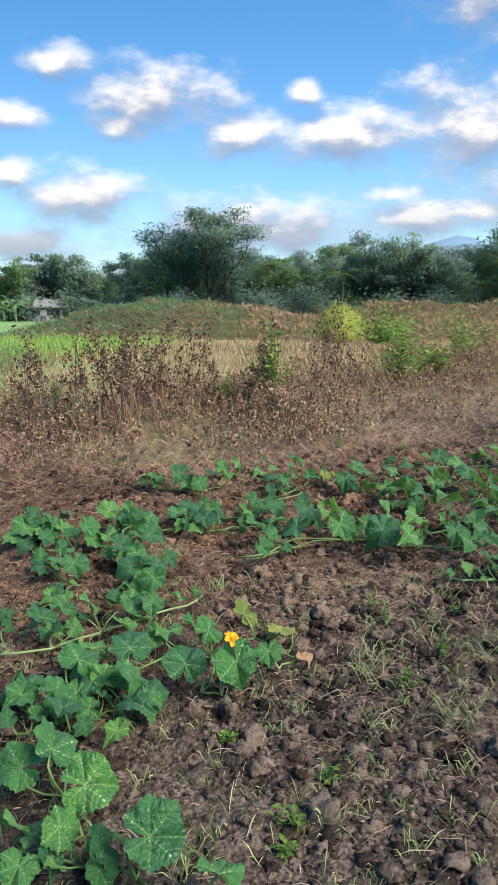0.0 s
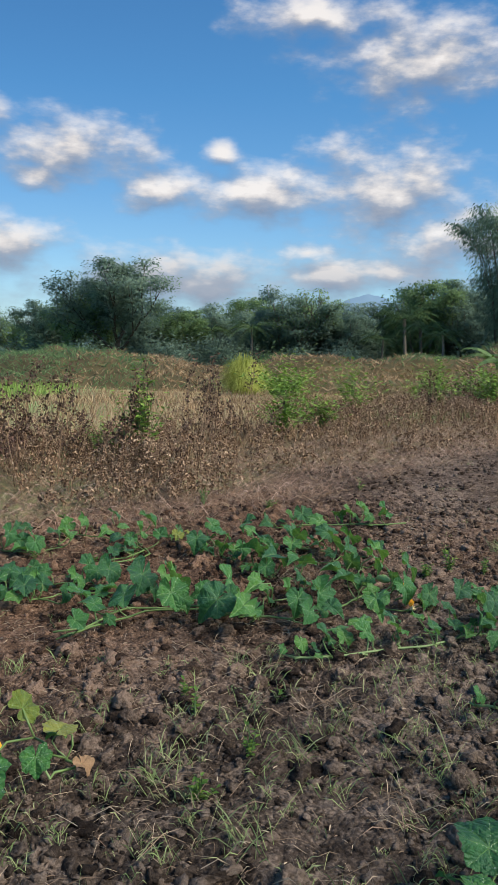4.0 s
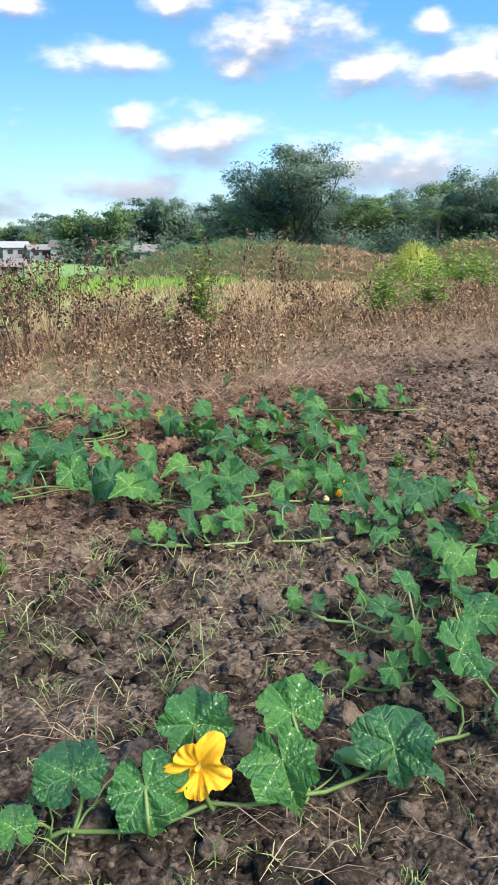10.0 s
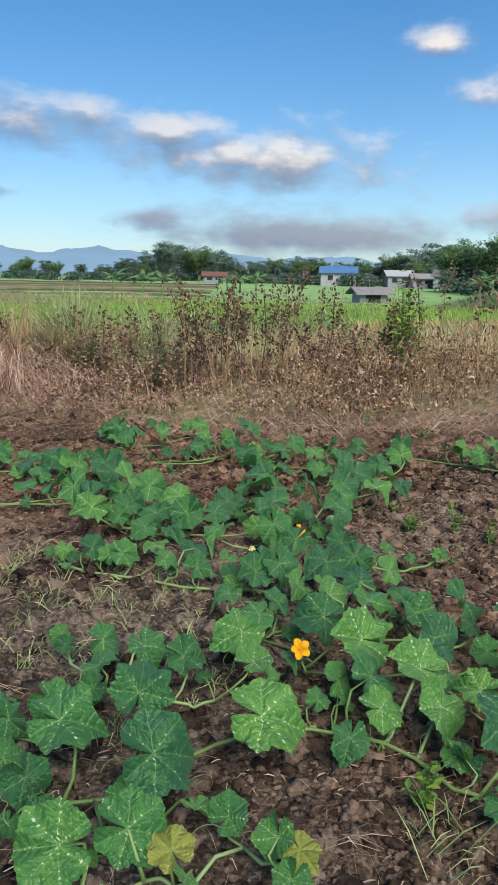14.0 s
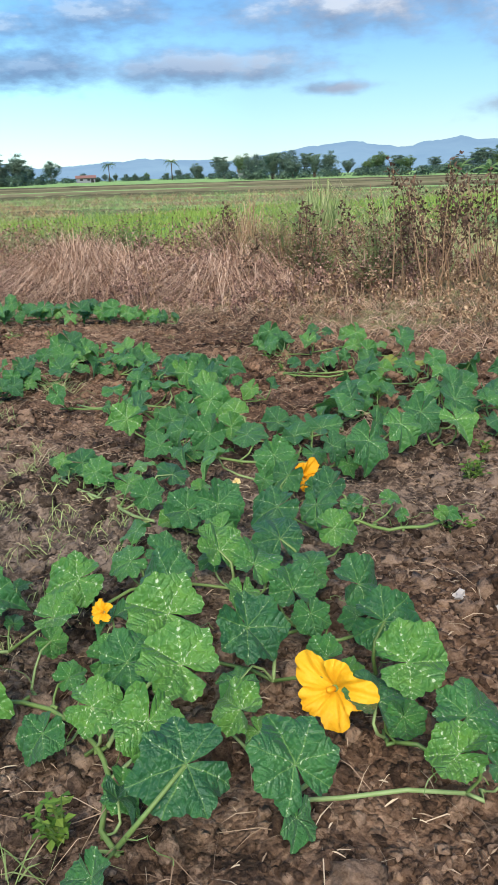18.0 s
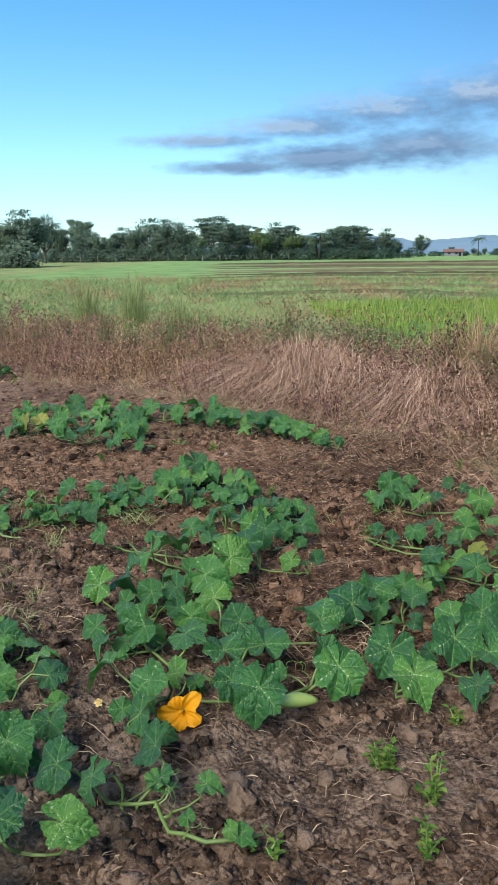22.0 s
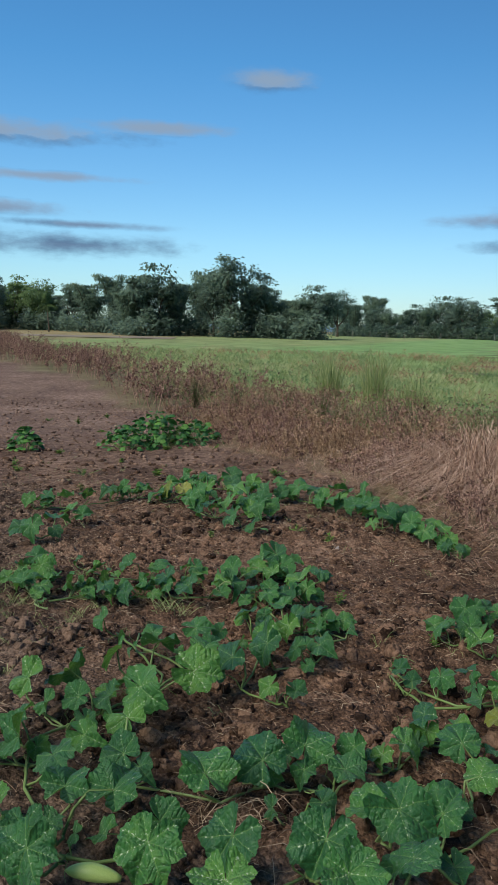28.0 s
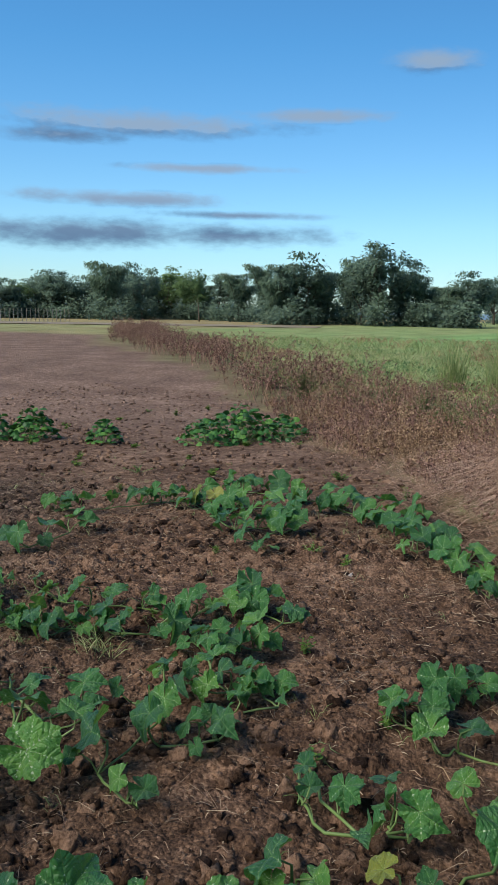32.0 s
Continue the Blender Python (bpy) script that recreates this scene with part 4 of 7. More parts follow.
    for i, (az, r, k) in enumerate(((-17.3, 55, 0.95), (-6.2, 57, 0.80), (-3.6, 59, 0.76), (-1.6, 60, 0.76), (-18.5, 52, 0.8), (67.8, 300, 1.15), (63.6, 290, 1.2), (32.0, 150, 0.8), (30.0, 150, 0.75), (117.3, 128, 0.8), (78.0, 165, 1.0), (-15.5, 54, 0.66), (-20, 50, 0.7))):
        stand(p, az, r, k, first=i == 0)
    b = banana(42, 3.2)
    for i, (az, r, k) in enumerate(((-24.0, 36, 1.05), (-25.5, 37, 0.9), (16.5, 92, 1.1), (17.3, 90, 0.9), (40.3, 66, 0.75), (38.9, 66, 0.72), (42.5, 70, 0.75), (33.7, 80, 0.75), (32.6, 82, 0.8), (34.6, 78, 0.6))):
        stand(b, az, r, k, first=i == 0)


tree_line()


# ---- houses on the far side of the fields ----
def house(x, y, wide, deep, tall, roof, wall, label, turn=0.0, windows=2):
    root = thing("house", label, "house", "farm houses", m=pose(x, y, float(lie(x, y)), 0, 0, math.degrees(math.atan2(-x, y)) + turn))
    g = Geo()
    t = 0.15
    w, d, h = wide / 2, deep / 2, tall * 0.68
    for x0, y0, x1, y1 in ((-w, -d, w, -d + t), (-w, d - t, w, d), (-w, -d + t, -w + t, d - t), (w - t, -d + t, w, d - t)):
        g.box(x0, y0, -0.2, x1, y1, h)
    part("wall", g, wall, root)
    rf = Geo()
    o = 0.4
    for s in (-1, 1):
        rf.add([(-w - o, s * (d + o), h - 0.1), (w + o, s * (d + o), h - 0.1), (w + o, 0, tall), (-w - o, 0, tall),
                (-w - o, s * (d + o), h), (w + o, s * (d + o), h), (w + o, 0, tall + 0.1), (-w - o, 0, tall + 0.1)],
               [(0, 1, 2, 3), (4, 5, 6, 7), (0, 1, 5, 4), (1, 2, 6, 5), (3, 0, 4, 7)])
    part("roof", rf, roof, root)
    for i in range(windows):
        x = -w + wide * (i + 0.7) / (windows + 0.6)
        n = Geo()
        n.box(x - 0.45, -d - 0.03, h * 0.42, x + 0.45, -d + 0.02, h * 0.8)
        part("window", n, M_DARK, root)
    n = Geo()
    x = w - 0.9
    n.box(x - 0.42, -d - 0.035, 0, x + 0.42, -d + 0.02, h * 0.82)
    part("door", n, M_DARK, root)
    return root


house(-24.7, 97.9, 4.6, 4.0, 2.5, M_RUST, M_WALL, "small hut with pale walls and a rusty sheet roof", 20)
house(-67.8, 133.5, 6.2, 5.0, 3.4, M_BLUE, M_WHITE, "pale house with a bright blue sheet roof")
house(-86.7, 121.4, 4.0, 3.4, 2.0, M_RED, M_WALL, "low house with a faded red roof")
house(-58.3, 138.2, 4.6, 4.0, 2.9, M_WHITE, M_WALL, "low white building beside the trees", 15)
house(-52.4, 135.3, 3.8, 4.0, 2.4, M_RUST, M_WALL, "grey shed under the trees", 10)
house(-20.6, 51.0, 1.9, 1.5, 0.95, M_RUST, M_WALL, "small field shed with a pale sheet roof", 25, 1)
house(-45.9, 132.5, 5.6, 4.0, 3.2, M_RUST, M_WALL, "grey house with a sheet roof half hidden by trees", -10)
house(-262, 101, 6.0, 4.0, 2.2, M_RED, M_WALL, "low far house with a red roof")
house(-220, 138, 6.0, 4.0, 2.4, M_RED, M_WALL, "low far farm house with a dull red roof")


def fence(az0, az1, r0, r1, tall, gap, label):
    """Thin posts with two wires along the edge of a field."""
    root = thing("fence", label, "fence", "field fences")
    n = max(3, int(math.hypot(r0 * math.sin(radians(az0)) - r1 * math.sin(radians(az1)), r0 * math.cos(radians(az0)) - r1 * math.cos(radians(az1))) / gap))
    tops = []
    post = Geo()
    post.tube([(0, 0, -0.1), (0.02, 0.01, tall * 0.5), (0, 0.02, tall)], [0.045, 0.04, 0.035], 5)
    me = post.mesh("post", M_POST)
    for i in range(n + 1):
        a, r = az0 + (az1 - az0) * i / n, r0 + (r1 - r0) * i / n
        x, y = 0.8 - r * math.sin(radians(a)), 2 + r * math.cos(radians(a))
        z = float(lie(x, y))
        part("post", me, None, root, m=pose(x, y, z, random.uniform(-3, 3), random.uniform(-3, 3), random.uniform(0, 360)))
        tops.append(Vector((x, y, z)))
    for k in (0.45, 0.85):
        w = Geo()
        w.tube([p + Vector((0, 0, tall * k)) for p in tops], 0.006, 3, cap=False)
        part("wire", w, M_POST, root)


random.seed(8)
fence(133, 126.3, 105, 108, 1.7, 0.55, "row of pale wooden stakes along the field's edge")
fence(24, 40, 140, 140, 1.3, 3.0, "thin post fence in front of the houses")
fence(80, 97, 150, 145, 1.3, 3.0, "thin post fence along the trees")


# ---- grass, weeds and straw ----
def stuff(name, geo, mat, label, category):
    return tagged(part(name, geo, mat), label, category, kind="stuff")


def free(x, y):
    return y - float(edge(x))


def dead_stem(g, x, y, tall, lean=0.25, twigs=5, leafy=6, k=1.0):
    """A dead weed: a thin stem with twigs and curled brown leaves."""
    z = height(x, y) - 0.02
    b = Vector((x, y, z))
    t = b + Vector((random.gauss(0, lean) * tall, random.gauss(0, lean) * tall, tall))
    mid = b.lerp(t, 0.5) + Vector((random.gauss(0, 0.03), random.gauss(0, 0.03), 0.02))
    g.tube([b, mid, t], [0.0035 * k, 0.003 * k, 0.0015 * k], 3, cap=False)
    for _ in range(twigs):
        u = random.uniform(0.3, 0.98)
        p = b.lerp(mid, u * 2) if u < 0.5 else mid.lerp(t, u * 2 - 1)
        a = random.uniform(0, 6.28)
        q = p + Vector((math.cos(a), math.sin(a), random.uniform(0.1, 1.2))) * tall * random.uniform(0.10, 0.24)
        g.blade(p, q, 0.003 * k)
        for _ in range(leafy):
            s = p.lerp(q, random.uniform(0.2, 1.05))
            g.leaf(s, (random.uniform(-1, 1), random.uniform(-1, 1), random.uniform(-1.1, 0.4)), (random.uniform(-1, 1), random.uniform(-1, 1), 1), random.uniform(0.018, 0.042) * k, random.uniform(0.010, 0.022) * k)


def along_edge(lo, hi, near, far):
    """A chance place between near and far metres beyond the soil's edge, evenly along its line."""
    pts = [(x, y) for x, y in zip(EDGE_X, EDGE_Y) if lo <= x <= hi]
    runs = [math.dist(p, q) for p, q in zip(pts, pts[1:])]
    u = random.uniform(0, sum(runs))
    for (p, q), r in zip(zip(pts, pts[1:]), runs):
        if u <= r:
            break
        u -= r
    t = u / r
    d = random.uniform(near, far)
    nx, ny = -(q[1] - p[1]) / r, (q[0] - p[0]) / r
    return p[0] + (q[0] - p[0]) * t + nx * d, p[1] + (q[1] - p[1]) * t + ny * d, d


def weed_band():
    random.seed(61)
    near, dark, far, pale = Geo(), Geo(), Geo(), Geo()
    n = 0
    while n < 6400:
        x, y, d = along_edge(-15, 9.0, -0.2, 3.6)
        if x > 1 and random.random() < 0.4:
            y += 2.5
        k = 0.5 + 0.5 * noise.noise(Vector((x * 0.8, y * 0.8, 3)))
        if random.random() > (0.30 if x < -3 or x > 3 else 0.12) + k:
            continue
        tall = (0.16 + 0.80 * k ** 1.3 if x < -3 else 0.10 + 0.58 * k ** 1.8) * random.uniform(0.6, 1.35) * (0.55 if d < 0.4 else 1.0)
        dead_stem(dark if x < -1.0 and noise.noise(Vector((x * 0.6, y * 0.6, 13))) > random.uniform(-0.5, 0.3) else near, x, y, tall, twigs=6, leafy=5, k=1.15)
        n += 1
    stuff("dead_weeds", near, M_DEAD, "dense band of dead brown weeds with curled dry leaves", "dead weeds")
    stuff("dark_dead_weeds", dark, M_DEAD_DARK, "dark purplish brown dead weeds along the plot's edge", "dead weeds")
    n = 0
    while n < 2600:
        x, y, d = along_edge(-60, -14, -0.3, 3.6) if random.random() < 0.65 else along_edge(7, 25, -0.2, 7)
        v = noise.noise(Vector((x * 0.35, y * 0.35, 6)))
        if v < random.uniform(-0.5, 0.2):
            continue
        dead_stem(far, x, y, random.uniform(0.35, 0.75) * (1.1 + v), 0.3, 6, 6, 2.0)
        n += 1
    stuff("dead_weeds", far, M_DEAD_DARK, "dead brown weeds along the far edge of the soil", "dead weeds")
    # pale straw lying and standing between them
    for _ in range(5200):
        x = random.uniform(-10, 9)
        d = random.uniform(-1.3, 3.6)
        if x < -1 and d < -0.3 and random.random() < 0.6:
            continue
        y = float(edge(x)) + d
        z = height(x, y)
        a, ln = random.uniform(0, 6.28), random.uniform(0.06, 0.2) if d < 0.3 else random.uniform(0.12, 0.45)
        up = random.uniform(0.0, 0.25) if d < 0.4 else random.uniform(0.05, 1.1)
        pale.blade((x, y, z), (x + math.cos(a) * ln * (1 - up * 0.5), y + math.sin(a) * ln * (1 - up * 0.5), z + 0.03 + ln * up), random.uniform(0.002, 0.005), 0.03 if d < 0.3 else 0.04)
    stuff("straw", pale, M_STRAW, "pale dry straw lying among the dead weeds", "straw")
    red = Geo()   # a mat of reddish straw along the soil's edge
    for _ in range(19000):
        x, y, d = along_edge(-14, 7, -0.8, 1.3)
        if x < -1 and d < -0.2 and random.random() < 0.8:
            continue
        z = height(x, y)
        a, ln, up = random.uniform(0, 6.28), random.uniform(0.05, 0.22), random.random() ** 2 * 0.7
        red.blade((x, y, z + 0.01), (x + math.cos(a) * ln, y + math.sin(a) * ln, z + 0.02 + ln * up), random.uniform(0.0015, 0.0038), 0.04)
    stuff("straw_mat", red, M_PINK_STRAW, "mat of reddish dry grass along the soil's edge", "straw")


weed_band()


def seed_stalk(seed, tall):
    """A tall dead stalk hung with dark seed heads."""
    random.seed(seed)
    root = thing("seed_stalk", "tall dead weed stalk with dark clustered seed heads", "dead weed", "tall seed stalks")
    g, heads = Geo(), []
    for k in range(random.choice((1, 2, 2, 3))):
        t = Vector((random.gauss(0, 0.10) * tall, random.gauss(0, 0.10) * tall, tall * random.uniform(0.75, 1.0)))
        mid = t * 0.5 + Vector((random.gauss(0, 0.03), random.gauss(0, 0.03), 0))
        g.tube([(0, 0, -0.05), mid, t], [0.006, 0.005, 0.003], 4)
        for i in range(13):
            u = random.uniform(0.38, 1.02)
            p = mid.lerp(t, u * 2 - 1) if u > 0.5 else (mid * u * 2)
            a = random.uniform(0, 6.28)
            q = p + Vector((math.cos(a), math.sin(a), random.uniform(0.6, 1.8))) * random.uniform(0.015, 0.085)
            g.tube([p, q], [0.0025, 0.0015], 3, cap=False)
            s = Geo()
            heads.append(s)
            for _ in range(6):
                o = Vector((random.gauss(0, 1), random.gauss(0, 1), random.gauss(0, 1.4))) * 0.010
                s.leaf(q + o, o + Vector((0, 0, 0.004)), (random.uniform(-1, 1), random.uniform(-1, 1), 1), random.uniform(0.028, 0.052), random.uniform(0.020, 0.036))
    part("stalk", g, M_DEAD, root)
    for h in heads:
        tagged(part("seed_head", h, M_SEED, root), kind="stuff")
    return root


def seed_stalks():
    kinds = [seed_stalk(70 + i, h) for i, h in enumerate((1.4, 1.2, 1.3, 1.0, 0.75))]
    random.seed(71)
    first = set()
    spots = [(-1.1, 9.5, 0), (-1.5, 9.7, 1), (-0.6, 9.8, 2), (0.3, 9.9, 1), (-2.0, 9.4, 3)]
    for _ in range(36):
        x = random.uniform(-2.3, 1.7)
        spots.append((x, float(edge(x)) + random.uniform(0.9, 2.8), random.randrange(5)))
    for _ in range(16):
        x = random.uniform(-6, 5)
        spots.append((x, float(edge(x)) + random.uniform(0.5, 2.8), random.choice((3, 4))))
    for x, y, k in spots:
        m = pose(x, y, height(x, y), random.uniform(-6, 6), random.uniform(-6, 6), random.uniform(0, 360))
        if k in first:
            copy_thing(kinds[k], m)
        else:
            first.add(k)
            kinds[k].matrix_basis = m


seed_stalks()


def tussock(name, x, y, wide, tall, n, mat, label, flop=0.0, sweep=(0, 0), width=0.006, foot=0.35):
    """A clump of long grass whose blades arch out and over."""
    z = height(x, y) - 0.02
    g = Geo()
    for _ in range(n):
        a, u = random.uniform(0, 6.28), random.random() ** 0.6
        b = Vector((math.cos(a) * u * wide * foot, math.sin(a) * u * wide * foot, 0))
        h = tall * random.uniform(0.35, 1.15) * (1.1 - 0.35 * u)
        a += random.gauss(0, 1.0)
        f = flop * random.uniform(0.3, 1.5)
        out = Vector((math.cos(a) * wide * random.uniform(0.2, 0.75) + sweep[0], math.sin(a) * wide * random.uniform(0.2, 0.75) + sweep[1], 0)) * (0.5 + 0.5 * u)
        pts = [b, b + out * 0.35 + Vector((0, 0, h * 0.62)), b + out * 0.8 + Vector((0, 0, h * (0.95 - f * 0.4))), b + out * (1.15 + f) + Vector((random.gauss(0, 0.06) * wide, random.gauss(0, 0.06) * wide, h * (0.9 - f)))]
        s = Vector((-math.sin(a), math.cos(a), 0)) * width * random.uniform(0.6, 1.2) * 0.5
        vs = []
        for p, w in zip(pts, (0.8, 1.0, 0.7, 0.1)):
            vs += [p - s * w, p + s * w]
        g.add(vs, [(0, 1, 3, 2), (2, 3, 5, 4), (4, 5, 7, 6)])
    ob = part(name, g, mat)
    ob.matrix_basis = pose(x, y, z)
    return tagged(ob, label, "grass clump", "grass clumps round the plot")


def grasses():
    random.seed(81)
    tussock("yellow_grass_clump", 4.1, 35.2, 1.25, 1.85, 3000, M_YELLOW, "big clump of tall yellow-green grass drooping like a fountain", 0.55, width=0.020, foot=0.40)
    # fallen reddish straw beside the plot
    for x, y, w, h, n in ((-5.6, 6.6, 1.5, 0.80, 1900), (-5.2, 6.4, 1.1, 0.85, 1300), (-4.7, 6.9, 1.2, 0.7, 1400), (-6.3, 6.2, 1.2, 0.55, 1100), (-3.5, 7.7, 1.1, 0.7, 1300), (-3.2, 7.3, 0.8, 0.6, 800), (-2.6, 7.7, 0.6, 0.4, 800), (-9.2, 3.6, 0.8, 0.45, 700), (-4.1, 7.2, 0.7, 0.5, 900), (-7.2, 5.4, 0.8, 0.45, 800)):
        tussock("fallen_grass_clump", x, y, w, h, n, M_PINK_STRAW, "heap of fallen reddish dry grass at the soil's edge", 0.6, (0.05, -0.1), 0.0062)
    for x, y, h in ((-3.9, 8.1, 1.0), (-4.4, 8.3, 0.85), (-3.4, 8.4, 0.8)):
        tussock("dry_grass_clump", x, y, 0.8, h, 320, M_STRAW, "upright clump of pale dry plumed grass", 0.15, width=0.006)
    for x, y, h in ((-4.6, 9.6, 1.1), (-5.3, 10.2, 1.0), (-3.6, 10.0, 0.9), (-6.3, 9.4, 0.8), (-18.0, 4.0, 1.5), (-18.6, 2.7, 1.3), (-15.6, 5.2, 1.0)):
        tussock("green_grass_clump", x, y, 0.9, h, 420, M_GRASS, "tall upright clump of green grass in the field", 0.12, width=0.010)
    # the fields beyond the weeds
    g, rice, mown = Geo(), Geo(), Geo()
    for _ in range(30000):
        x = random.uniform(-22, 14)
        y = float(edge(x)) + 2.2 + 18 * random.random() ** 1.7
        if math.hypot(x, y) > 34:
            continue
        z = height(x, y)
        k = noise.noise(Vector((x * 0.3, y * 0.3, 1)))
        h = random.uniform(0.10, 0.30) * (1 + 0.6 * k) * (0.6 if x > -3.5 else 0.8)
        a = random.uniform(0, 6.28)
        (g if k + random.gauss(0, 0.25) > (-0.1 if x < -3.5 else 0.25) else mown).blade((x, y, z), (x + math.cos(a) * h * 0.5, y + math.sin(a) * h * 0.5, z + h), random.uniform(0.008, 0.016), 0.02)
    for _ in range(16000):   # the dry field before the bank
        x, y = random.uniform(-5, 13), random.uniform(11, 36)
        if free(x, y) < 1.5:
            continue
        z, a, h = height(x, y), random.uniform(0, 6.28), random.uniform(0.08, 0.3)
        mown.blade((x, y, z), (x + math.cos(a) * h * 0.6, y + math.sin(a) * h * 0.6, z + h), random.uniform(0.010, 0.022), 0.02)
    stuff("field_grass", g, M_GRASS, "rough green grass of the field beyond the weeds", "grass")
    stuff("dry_field_grass", mown, M_STRAW, "pale dry grass standing in the field", "grass")
    for _ in range(24000):
        if random.random() < 0.6:
            x, y = random.uniform(-24, -3.0), random.uniform(17, 37)
        else:
            x, y = random.uniform(-22, -9), random.uniform(9.5, 17)
        z = height(x, y)
        h = random.uniform(0.2, 0.42)
        a = random.uniform(0, 6.28)
        rice.blade((x, y, z), (x + math.cos(a) * h * 0.3, y + math.sin(a) * h * 0.3, z + h), random.uniform(0.015, 0.03), 0.02)
    stuff("young_rice", rice, M_RICE, "bright green young rice in the field", "rice")
    far, low = Geo(), Geo()
    for _ in range(22000):
        a, r = radians(random.uniform(40, 140)), random.uniform(18, 52)
        x, y = -r * math.sin(a), 4 + r * math.cos(a)
        if free(x, y) < 2.5:
            continue
        z = float(lie(x, y))
        s = 0.6 + r / 60
        h = random.uniform(0.12, 0.28) * s
        b = random.uniform(0, 6.28)
        (far if noise.noise(Vector((x * 0.09, y * 0.25, 4))) > -0.15 else low).blade((x, y, z), (x + math.cos(b) * h, y + math.sin(b) * h, z + h), 0.02 * s, 0.02)
    stuff("meadow_grass", far, M_GRASS, "short green grass of the wide meadow", "grass")
    stuff("meadow_straw", low, M_STRAW, "short dry stubble in the wide meadow", "grass")
    # low dry bunds between the paddies
    for k in range(13):
        b = Geo()
        r0 = 34 + k * 7.5 + random.uniform(-2, 2)
        row = []
        for i in range(60):
            a = radians(36 + 58 * i / 59)
            r = r0 + 6 * noise.noise(Vector((i * 0.06, k * 3.1, 0)))
            row.append((-r * math.sin(a), 4 + r * math.cos(a)))
        for i, (x, y) in enumerate(row):
            z = float(lie(x, y))
            d = Vector((x, y, 0)).normalized() * 0.45
            h = (0.16 + 0.10 * noise.noise(Vector((i * 0.9, k, 2)))) * min(1.0, (59 - i) / 18 + 0.0) - 0.05 * (i > 50)
            b.v += [(x - d.x, y - d.y, z - 0.05), (x, y, z + h), (x + d.x, y + d.y, z - 0.05)]
        b.f = [(3 * i + j, 3 * i + 3 + j, 3 * i + 4 + j, 3 * i + 1 + j) for i in range(59) for j in range(2)]
        tagged(part("paddy_bund", b, M_BUND, smooth=True), "low dry grassy bund between rice paddies", "bund", "paddy bunds", "structure")
    # a strip of pale stubble before the western trees
    b = Geo()
    for i in range(25):
        a = radians(107 + 24 * i / 24)
        for r in (88, 94, 101):
            x, y = -r * math.sin(a), r * math.cos(a)
            b.v.append((x, y, float(lie(x, y)) + 0.06 + 0.03 * noise.noise(Vector((x, y, 0)))))
    b.f = [(3 * i + j, 3 * i + 3 + j, 3 * i + 4 + j, 3 * i + 1 + j) for i in range(24) for j in range(2)]
    tagged(part("stubble_field", b, M_STUBBLE), "strip of pale dry stubble before the trees", "field", kind="structure")
    # tufts of rank weeds in the middle of the field
    rank, brown = Geo(), Geo()
    for _ in range(4200):
        a, r = radians(random.uniform(20, 135)), 11 + 45 * random.random() ** 1.4
        x, y = -r * math.sin(a), 5 + r * math.cos(a)
        if free(x, y) < 2.2 or noise.noise(Vector((x * 0.2, y * 0.35, 11))) < -0.2:
            continue
        z = height(x, y)
        w, h = random.uniform(0.2, 0.7), random.uniform(0.10, 0.42)
        g2 = brown if noise.noise(Vector((x * 0.15, y * 0.3, 15))) > 0.05 else rank
        for _ in range(34):
            u = random.random()
            px, py = x + random.gauss(0, w * 0.6) * (1.1 - 0.5 * u), y + random.gauss(0, w * 0.6) * (1.1 - 0.5 * u)
            q = random.uniform(0.05, 0.11)
            g2.leaf((px, py, z + h * u), (random.uniform(-1, 1), random.uniform(-1, 1), random.uniform(-0.2, 1.0)), (random.uniform(-1, 1), random.uniform(-1, 1), 1), q, q * random.uniform(0.25, 0.5))
    stuff("field_weeds", rank, M_TREE_BRIGHT, "dark green weed tufts standing in the field", "weeds")
    stuff("dead_field_weeds", brown, M_DEAD, "brown dead weed tufts standing in the field", "weeds")
    # scrub on the bank
    scrub, dry = Geo(), Geo()
    me = BANK.data
    for f in me.polygons:
        c = f.center
        for _ in range(11):
            p = Vector((c.x + random.uniform(-0.25, 0.25), c.y + random.uniform(-0.3, 0.3), c.z - 0.05))
            h = random.uniform(0.15, 0.5)
            green = noise.noise(Vector((c.x * 0.25, c.y * 0.3, 30))) + (0.25 if c.x < 0 else -0.3) + random.gauss(0, 0.2) > 0
            (scrub if green else dry).blade(p, (p.x + random.gauss(0, 0.25), p.y + random.gauss(0, 0.25), p.z + h * 0.7), 0.04, 0.02)
    stuff("bank_scrub", scrub, M_TREE_BRIGHT, "green creepers and grass over the earth bank", "scrub")
    stuff("bank_dry_grass", dry, M_STRAW, "dry brown grass over the earth bank", "scrub")


grasses()


